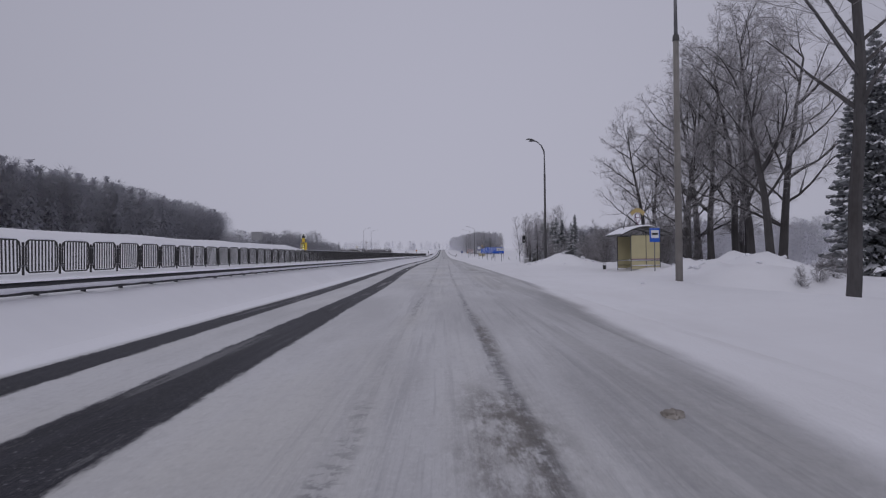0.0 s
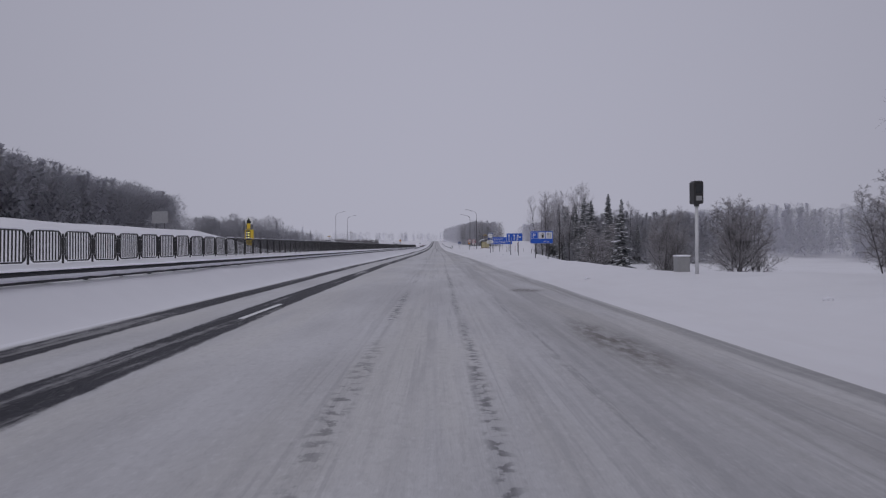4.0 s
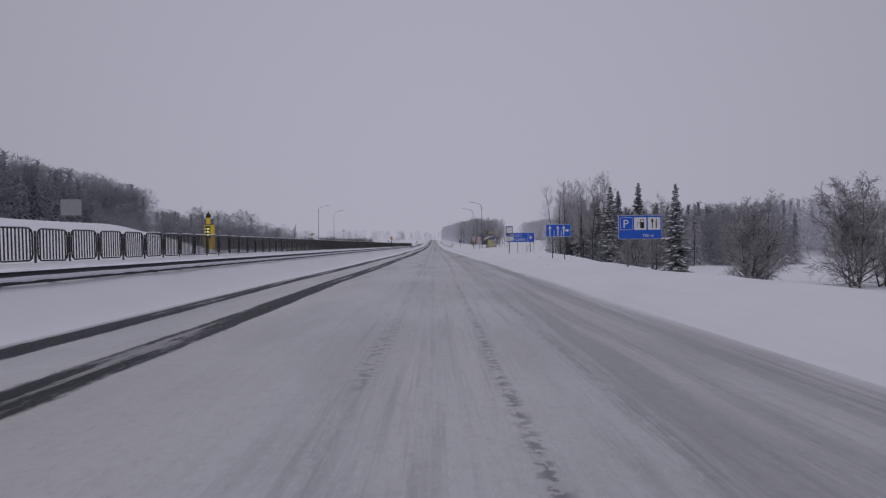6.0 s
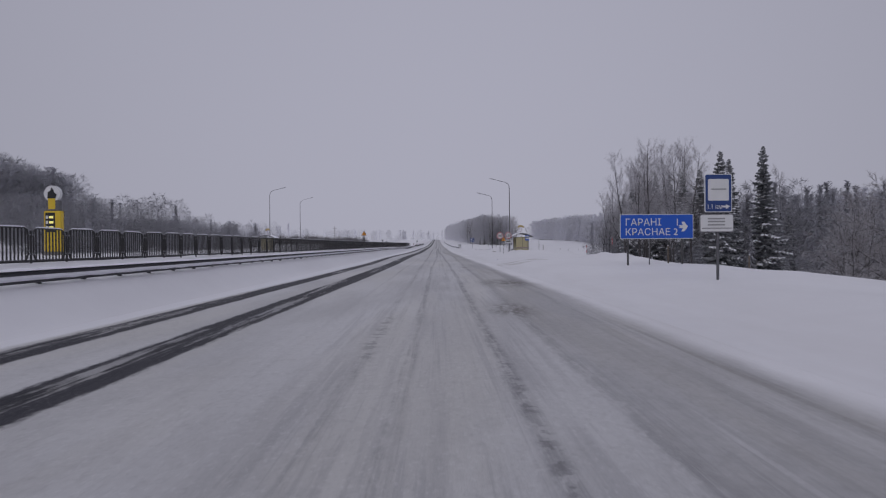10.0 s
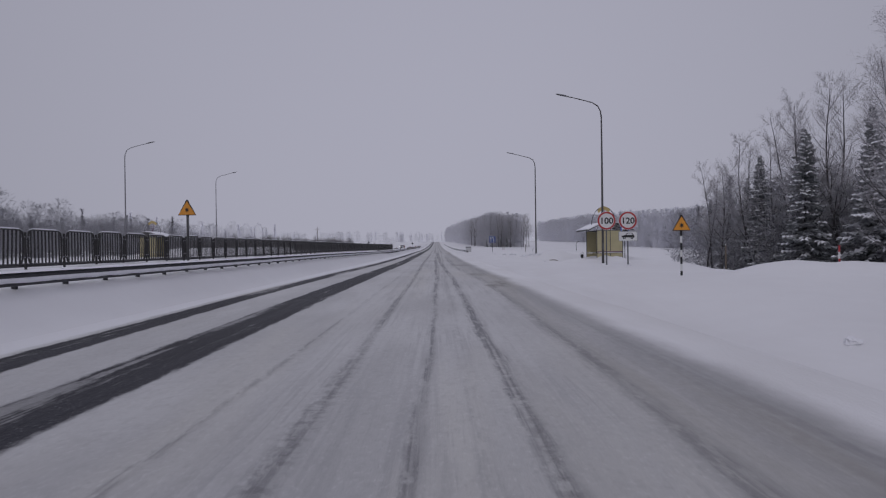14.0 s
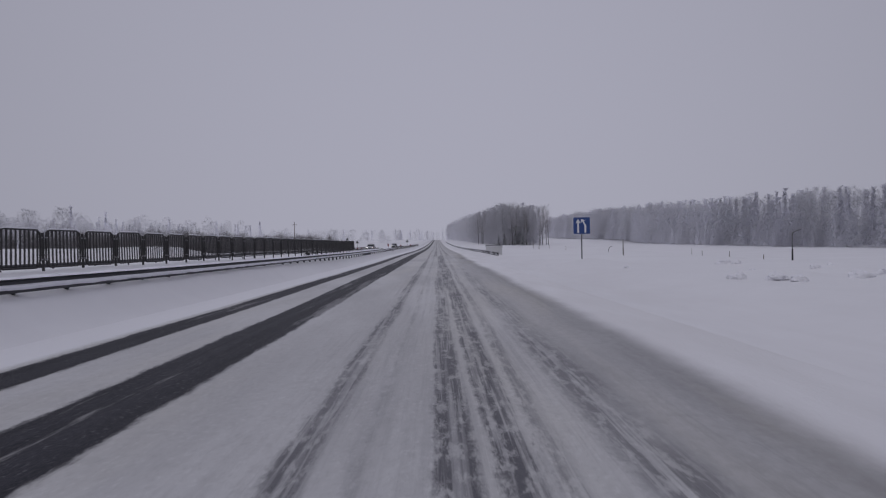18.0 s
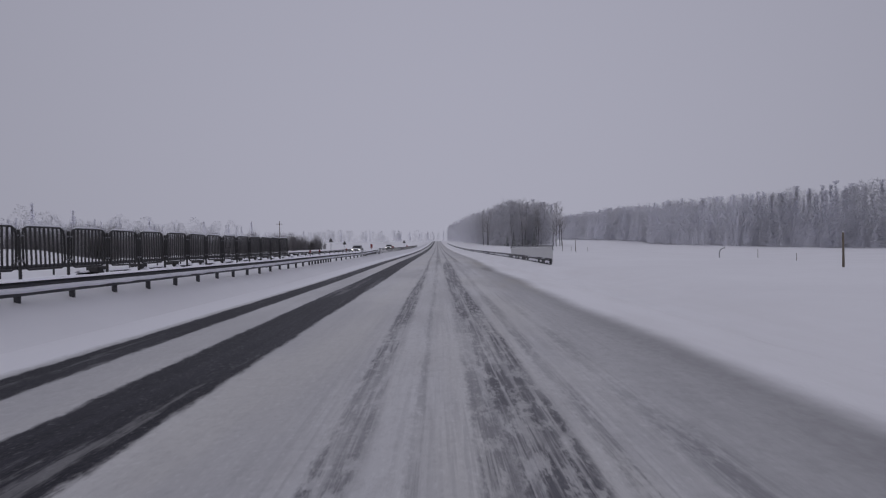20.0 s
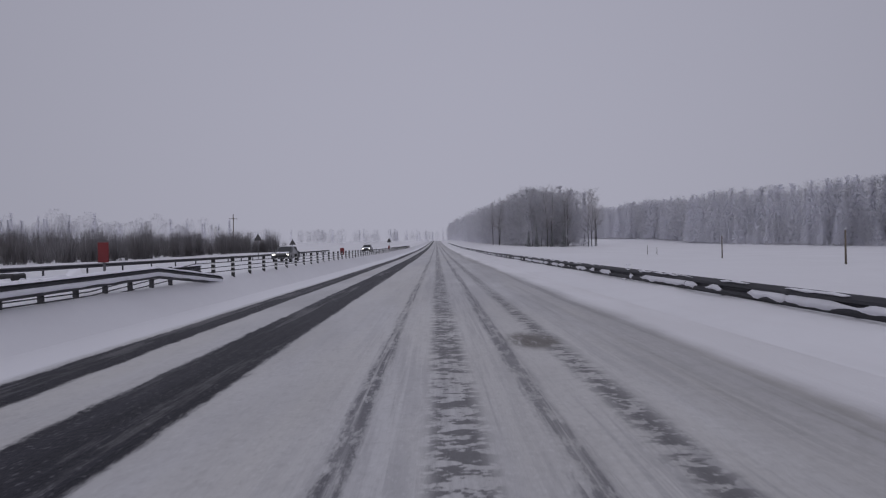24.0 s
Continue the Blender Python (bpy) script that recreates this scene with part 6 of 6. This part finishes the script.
for x, y, s, v in ((25.4, 35.5, 1.15, 0), (29.6, 43, 1.2, 1), (35, 52, 1.15, 2), (28.2, 36, 1.2, 2)):
    tree_from("fir_tree", "dark snow-laden fir beyond the verge", FIR[v], x, y, ground(x, y) - 0.3, s, rnd.uniform(0, 360), "snowy firs", ("bark", "needle"))
for x, y, s, v in ((17.6, 66, 0.75, 0), (18.8, 63, 0.8, 1), (20.2, 67, 0.95, 0), (21.4, 62, 0.85, 1), (23.0, 64, 1.0, 0), (24.4, 61, 0.9, 1), (25.2, 68, 1.1, 1), (19.4, 71, 0.8, 1), (27.0, 65, 1.0, 0), (22.0, 70, 0.95, 1), (16.4, 69, 0.6, 0), (13.9, 23.6, 0.16, 0), (14.7, 23.9, 0.2, 1), (15.6, 24.3, 0.18, 0), (16.5, 24.6, 0.2, 1)):
    tree_from("shrub", "dense bare undergrowth among the roadside trees", SHRUB[v], x, y, ground(x, y) - 0.1, s, rnd.uniform(0, 360), "bare thickets", ("bark", "twig"))
# single fir and the bare thickets in the hollow
tree_from("fir_tree", "slender fir with snow on its boughs in the hollow", FIR[1], 31.9, 151, ground(31.9, 151) - 0.3, 0.98, 40, "snowy firs", ("bark", "needle"))
for x, y, s, v in ((41, 130, 1.9, 0), (43, 132, 2.0, 1), (44.6, 131, 1.7, 0), (32.3, 133, 1.6, 1), (34.2, 134, 1.7, 0), (33, 136, 1.5, 1), (28.2, 154.6, 1.5, 1), (36.5, 171, 1.6, 0), (33.5, 168, 1.3, 1), (27, 104, 0.4, 1)):
    tree_from("shrub", "bare frosted thicket standing in the snowy hollow", SHRUB[v], x, y, ground(x, y) - 0.1, s, rnd.uniform(0, 360), "bare thickets", ("bark", "rime_haze"))
# wood beside the side road
for x, y, s, v in ((43.5, 199.8, 1.42, 1), (37.0, 198.0, 1.35, 0), (39.5, 201, 1.3, 2), (34.5, 226, 1.15, 1), (37.5, 231, 1.25, 0), (37, 238.5, 1.1, 2), (40, 244, 1.2, 1), (42, 251, 1.05, 2), (41, 236, 1.3, 0), (36.5, 220, 1.25, 1), (41, 226, 1.3, 2), (44.5, 242, 1.25, 0), (39.5, 248, 0.8, 2), (38.5, 214, 1.25, 1), (43, 218, 1.3, 0), (46, 256, 1.1, 1)):
    tree_from("fir_tree", "snow-covered fir at the edge of the wood", FIR[v], x, y, ground(x, y) - 0.3, s, rnd.uniform(0, 360), "snowy firs", ("bark", "needle"))
for x, y, s, v in ((26.5, 198, 0.88, 0), (28.5, 200, 0.93, 1), (30.5, 197.5, 0.95, 3), (32.5, 203, 0.97, 2), (29.5, 206, 0.9, 1), (54, 197, 0.68, 3), (39.5, 252, 0.8, 3), (41.5, 258, 0.9, 1), (39.8, 241, 0.95, 0), (37.0, 228, 1.0, 2)):
    tree_from("tree", "frosted bare birch at the edge of the wood", BIRCH[v], x, y, ground(x, y) - 0.3, s, rnd.uniform(0, 360), "frosted birches", ("bark", "rime_haze"))
for x, y, s, v in ((25.5, 200, 0.95, 2), (27.2, 197, 1.0, 1), (29.0, 203, 1.02, 0), (31.2, 200, 1.05, 2), (33.2, 198, 1.0, 1), (30.2, 209, 1.0, 3), (35.5, 249, 0.72, 2), (36.2, 246, 0.80, 0), (37.2, 251, 0.85, 1), (38.0, 244, 0.95, 3), (36.4, 239, 0.92, 2), (38.8, 236, 1.05, 1), (37.4, 232, 1.08, 0), (40.0, 229, 1.15, 2), (42.0, 233, 1.2, 3), (41.0, 224, 1.2, 1), (44.0, 228, 1.25, 0), (43.0, 222, 1.2, 3)):
    tree_from("tree", "tall frosted birch in the front row of the wood", BIRCH[v], x, y, ground(x, y) - 0.3, s, rnd.uniform(0, 360), "frosted birches", ("bark", "rime_haze"))
for i in range(14):
    y = rnd.uniform(204, 262)
    x = rnd.uniform(44, 58)
    s = rnd.uniform(0.8, 1.15)
    if i % 2:
        tree_from("fir_tree", "snow-covered fir at the edge of the wood", FIR[i % 3], x, y, ground(x, y) - 0.3, s, rnd.uniform(0, 360), "snowy firs", ("bark", "needle"))
    else:
        tree_from("tree", "frosted bare birch at the edge of the wood", BIRCH[(i // 2) % 4], x, y, ground(x, y) - 0.3, s * 0.8, rnd.uniform(0, 360), "frosted birches", ("bark", "rime_haze"))
for x, y, s, v in ((24.5, 462, 0.34, 0), (27.0, 464, 0.42, 1), (31.0, 463, 0.38, 2), (34.5, 465, 0.46, 0)):
    tree_from("fir_tree", "small snowy fir at the foot of the birch clump", FIR[v], x, y, ground(x, y) - 0.2, s, rnd.uniform(0, 360), "snowy firs", ("bark", "needle"))
# birch clump further on
for i in range(30):
    y = rnd.uniform(466, 530)
    x = rnd.uniform(24, 42) - 5 * ss(480, 530, y)
    tree_from("tree", "frosted birch in the clump beside the field", BIRCH[i % 4], x, y, ground(x, y) - 0.3, rnd.uniform(0.78, 0.98), rnd.uniform(0, 360), "frosted birches", ("bark", "rime_haze"))


for x, y, s, v in ((43, 468, 0.86, 0), (45.5, 474, 0.9, 1), (47.5, 480, 0.92, 3), (44.5, 484, 0.95, 2), (41.5, 466, 0.75, 3)):
    tree_from("tree", "frosted birch in the clump beside the field", BIRCH[v], x, y, ground(x, y) - 0.3, s, rnd.uniform(0, 360), "frosted birches", ("bark", "rime_haze"))


# ---------------------------------------------------------------- woods, as one mass each
def small_bush(r):
    v, f = [], []
    for _ in range(150):
        a, tilt = r.uniform(0, 6.283), r.uniform(0.02, 0.45)
        ln = r.uniform(0.35, 1.0)
        bx, by = r.uniform(-0.12, 0.12), r.uniform(-0.12, 0.12)
        c, s = math.cos(a), math.sin(a)
        z0 = r.uniform(-0.05, 0.35)
        w = r.uniform(0.004, 0.010)
        k0 = len(v)
        v += [(bx - w * s, by + w * c, z0), (bx + w * s, by - w * c, z0), (bx + ln * tilt * c, by + ln * tilt * s, min(z0 + ln, 1.05))]
        f += [(k0, k0 + 1, k0 + 2)]
    return np.array(v), np.array(f)


def fuzzy_birch(r):
    """Crown of many short twigs round a thin stem."""
    v, f = [], []
    for a in (0.0, 2.1, 4.2):
        k0 = len(v)
        v += [(0.004 * math.cos(a), 0.004 * math.sin(a), -0.02), (0.004 * math.cos(a + 2.1), 0.004 * math.sin(a + 2.1), -0.02), (0, 0, 0.95)]
        f += [(k0, k0 + 1, k0 + 2)]
    for _ in range(520):
        u = r.uniform(0.16, 1.0)
        a = r.uniform(0, 6.283)
        rad = 0.27 * max(math.sin(math.pi * min(1, (u - 0.06) / 0.98)), 0) ** 0.7 * math.sqrt(r.random()) + 0.004
        c, s = math.cos(a), math.sin(a)
        d = Vector((c + r.uniform(-0.8, 0.8), s + r.uniform(-0.8, 0.8), r.uniform(-0.2, 1.6))).normalized() * r.uniform(0.04, 0.10)
        w = Vector((r.uniform(-1, 1), r.uniform(-1, 1), r.uniform(-1, 1))).normalized() * r.uniform(0.003, 0.0065)
        p = Vector((rad * c, rad * s, u))
        k0 = len(v)
        v += [tuple(p - w), tuple(p + w), tuple(p + d)]
        f += [(k0, k0 + 1, k0 + 2)]
    return np.array(v), np.array(f)


def fuzzy_conifer(r):
    v, f = [], []
    for _ in range(520):
        u = 0.05 + 0.95 * r.random() ** 1.2
        reach = 0.25 * max(1 - u, 0) ** 0.8 * r.uniform(0.8, 1.15) + 0.006
        rad = reach * r.uniform(0.35, 1.0)
        a = r.uniform(0, 6.283)
        c, s = math.cos(a), math.sin(a)
        ln, w = r.uniform(0.03, 0.07), r.uniform(0.007, 0.016)
        k0 = len(v)
        v += [((rad - ln) * c - w * s, (rad - ln) * s + w * c, u + 0.012), ((rad - ln) * c + w * s, (rad - ln) * s - w * c, u + 0.008), (rad * c, rad * s, u - ln * r.uniform(0.1, 0.9))]
        f += [(k0, k0 + 1, k0 + 2)]
    return np.array(v), np.array(f)


wr = random.Random(77)
FUZZ = [fuzzy_birch(wr) for _ in range(4)]
FUZC = [fuzzy_conifer(wr) for _ in range(4)]
BUSH = [small_bush(wr) for _ in range(4)]


def woods(name, label, spots, material, mix=0.5, seed=1, bush=0.0):
    """spots: (x, y, height); one mesh of kind stuff."""
    r = random.Random(seed)
    V, F, N, k = [], [], [], 0
    for x, y, h in spots:
        kind = BUSH if r.random() < bush else FUZC if r.random() < mix else FUZZ
        v, f = kind[r.randrange(4)]
        h = h * 0.6 if kind is BUSH and bush < 0.5 else h
        a = r.uniform(0, 6.283)
        c, s = math.cos(a) * r.uniform(0.85, 1.25), math.sin(a)
        w = v.copy()
        w[:, 0], w[:, 1] = (v[:, 0] * c - v[:, 1] * s) * h, (v[:, 0] * s + v[:, 1] * c) * h
        w[:, 2] = v[:, 2] * h
        # leaning normals: a mass of twigs is lit as one soft body
        q = np.stack((w[:, 0] / h * 2.2, w[:, 1] / h * 2.2, np.full(len(w), 0.8)), 1)
        N.append(q / np.linalg.norm(q, axis=1, keepdims=True))
        w += np.array((x, y, ground(x, y) - 0.2))
        V.append(w)
        F.append(f + k)
        k += len(w)
    me = bpy.data.meshes.new(name)
    V, F = np.concatenate(V).astype(np.float32), np.concatenate(F).astype(np.int32)
    me.vertices.add(len(V))
    me.vertices.foreach_set("co", V.ravel())
    me.loops.add(len(F) * 3)
    me.loops.foreach_set("vertex_index", F.ravel())
    me.polygons.add(len(F))
    me.polygons.foreach_set("loop_start", np.arange(0, len(F) * 3, 3, dtype=np.int32))
    me.update(calc_edges=True)
    me.validate()
    me.shade_smooth()
    me.normals_split_custom_set_from_vertices(np.concatenate(N).astype(np.float32))
    me.materials.append(M[material])
    return tagged(new(name, me), label, "trees", kind="stuff")


# materials chosen by distance: haze is painted into their colour, besides the frost
r = random.Random(5)
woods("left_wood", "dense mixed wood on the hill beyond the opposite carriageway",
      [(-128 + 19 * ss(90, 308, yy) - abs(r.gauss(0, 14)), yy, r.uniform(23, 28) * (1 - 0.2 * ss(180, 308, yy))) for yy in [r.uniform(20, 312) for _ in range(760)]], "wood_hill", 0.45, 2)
woods("left_hedge", "low haze-pale frosted trees trailing on from the wood",
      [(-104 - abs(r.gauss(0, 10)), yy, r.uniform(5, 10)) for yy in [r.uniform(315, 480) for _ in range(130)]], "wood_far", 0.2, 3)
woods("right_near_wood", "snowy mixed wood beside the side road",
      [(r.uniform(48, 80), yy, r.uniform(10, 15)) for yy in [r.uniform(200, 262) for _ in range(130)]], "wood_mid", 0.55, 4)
woods("side_thicket", "dense haze-greyed frosted thicket filling the edge of the side road wood",
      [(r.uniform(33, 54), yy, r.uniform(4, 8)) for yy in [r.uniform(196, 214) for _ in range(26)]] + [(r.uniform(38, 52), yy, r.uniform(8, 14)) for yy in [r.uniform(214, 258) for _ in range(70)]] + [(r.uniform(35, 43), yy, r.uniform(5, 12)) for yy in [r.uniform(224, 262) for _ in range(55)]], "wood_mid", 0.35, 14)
woods("hollow_wood", "haze-pale frosted low wood beyond the snowy hollow",
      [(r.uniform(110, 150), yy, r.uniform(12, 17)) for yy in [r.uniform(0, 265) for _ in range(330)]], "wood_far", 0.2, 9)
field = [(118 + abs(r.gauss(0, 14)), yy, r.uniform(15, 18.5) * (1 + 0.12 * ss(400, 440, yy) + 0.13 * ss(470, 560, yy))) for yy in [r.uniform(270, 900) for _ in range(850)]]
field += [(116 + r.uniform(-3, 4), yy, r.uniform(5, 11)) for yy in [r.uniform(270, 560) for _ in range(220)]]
# split by y so that the farther trees take the hazier colour
woods("field_wood", "haze-pale hoarfrosted conifer wood along the far edge of the field", [q for q in field if q[1] < 470], "wood_far", 0.6, 5)
woods("field_wood", "frosted conifer wood in paler haze colour, farther along the field", [q for q in field if q[1] >= 470], "wood_faint", 0.55, 6)
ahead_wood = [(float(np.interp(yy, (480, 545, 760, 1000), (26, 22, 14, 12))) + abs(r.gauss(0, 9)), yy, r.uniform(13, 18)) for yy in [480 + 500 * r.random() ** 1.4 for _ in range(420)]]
# same split here: paler haze colour from y 590 on
woods("road_wood", "haze-pale frosted wood closing in on the road far ahead", [q for q in ahead_wood if q[1] < 590], "wood_near", 0.4, 6)
woods("road_wood", "frosted wood in paler haze colour along the road far ahead", [q for q in ahead_wood if q[1] >= 590], "wood_faint", 0.4, 16)
woods("clump_twigs", "haze-pale frosted twiggy crowns and young growth in the birch clump",
      [(r.uniform(25, 46) - 4 * ss(480, 530, yy), yy, r.uniform(12, 17)) for yy in [r.uniform(468, 530) for _ in range(75)]], "wood_near", 0.25, 15)
woods("reed_scrub", "brown young trees and scrub along the opposite verge",
      [(-37 - 34 * r.random() ** 1.2, yy, (r.uniform(1.2, 4.2) + 1.8 * r.random() ** 3) * (0.45 + 0.55 * ss(288, 318, yy))) for yy in [r.uniform(285, 450) for _ in range(1000)]], "scrub", 0.0, 7, 0.92)
woods("verge_scrub", "bare haze-greyed frosted bushes beyond the opposite carriageway",
      [(r.uniform(-75, -47), yy, r.uniform(4, 7.5) * (1 + 0.4 * ss(258, 228, yy))) for yy in [r.uniform(205, 300) for _ in range(420)]], "wood_mid", 0.15, 8, 0.0)
# stretch across the road's end is added; it stands in for haze over bright snow
woods("far_ridge", "haze-pale woods on the horizon, added across the road's end",
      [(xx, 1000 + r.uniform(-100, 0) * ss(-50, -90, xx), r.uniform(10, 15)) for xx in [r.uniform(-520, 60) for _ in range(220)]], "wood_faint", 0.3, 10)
# near-sky colour paints haze on these last woods
woods("far_side_wood", "haze-pale frosted woods far beyond the fields",
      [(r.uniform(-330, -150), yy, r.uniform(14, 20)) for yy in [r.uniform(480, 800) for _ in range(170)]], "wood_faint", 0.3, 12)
woods("far_road_tree", "haze-pale frosted trees by the road far ahead",
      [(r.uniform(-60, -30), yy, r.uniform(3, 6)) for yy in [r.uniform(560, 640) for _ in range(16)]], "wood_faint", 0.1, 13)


# ---------------------------------------------------------------- lumps of snow
def lump_thing(x, y, s, material, label, seed):
    bm = bmesh.new()
    bmesh.ops.create_icosphere(bm, subdivisions=3, radius=s)
    for v in bm.verts:
        v.co *= 1 + 0.55 * noise.noise(v.co * (1.3 / s) + Vector((seed, 0, 0))) + 0.30 * noise.noise(v.co * (3.4 / s) + Vector((0, seed, 0)))
        v.co.z *= 0.6
    me = bpy.data.meshes.new("snow_lump")
    bm.to_mesh(me)
    bm.free()
    me.materials.append(M[material])
    z = (prof(y) if -5 < x < 4.6 else ground(x, y))
    ob = new("snow_lump", me)
    ob.location = (x, y, z + s * 0.12)
    tagged(ob, label, "snow lump", "snow lumps")


lump_thing(-0.80, 111.75, 0.08, "sign_text_grey", "greyish clod of frozen snow on the packed road", 2)
lump_thing(1.9, 5.1, 0.09, "slush", "small brownish chunk of frozen slush on the road", 1)
for i in range(26):
    lump_thing(rnd.uniform(5.3, 9.5), rnd.uniform(10, 330), rnd.uniform(0.05, 0.13), "snow_bank", "small snow clod on the verge", i + 3)
for x, y, s in ((9.5, 232.0, 0.30), (9.9, 231.7, 0.24), (9.2, 232.4, 0.20), (10.1, 232.6, 0.26), (10.3, 229.0, 0.34), (10.7, 228.8, 0.22), (9.9, 229.3, 0.2), (12.2, 228.4, 0.3), (12.45, 228.3, 0.18), (8.6, 236.6, 0.26), (8.9, 236.2, 0.2), (7.8, 237.0, 0.22), (11.2, 228.3, 0.2)):
    lump_thing(x, y, s, "snow_bank", "rugged lump of dirty ploughed snow beside the lamp", int(s * 900))
for k in range(5):
    lump_thing(9.3 + 0.12 * k, 217.75 - 0.06 * k, 0.07 + 0.015 * (k % 2), "slush", "row of small dark lumps on the bus stop apron", 90 + k)
for i in range(46):
    mx, my, mh, mr = MOUNDS[i % 9]
    lump_thing(mx + rnd.uniform(-1.3, 1.3) * mr, my + rnd.uniform(-1.3, 1.0) * mr, rnd.uniform(0.06, 0.2), "snow_bank", "crumbled clod of snow on the ploughed heap", i + 120)
for i in range(14):
    lump_thing(rnd.uniform(9.5, 14), rnd.uniform(226, 250), rnd.uniform(0.12, 0.3), "snow_bank", "lump of ploughed snow by the bus stop", i + 50)
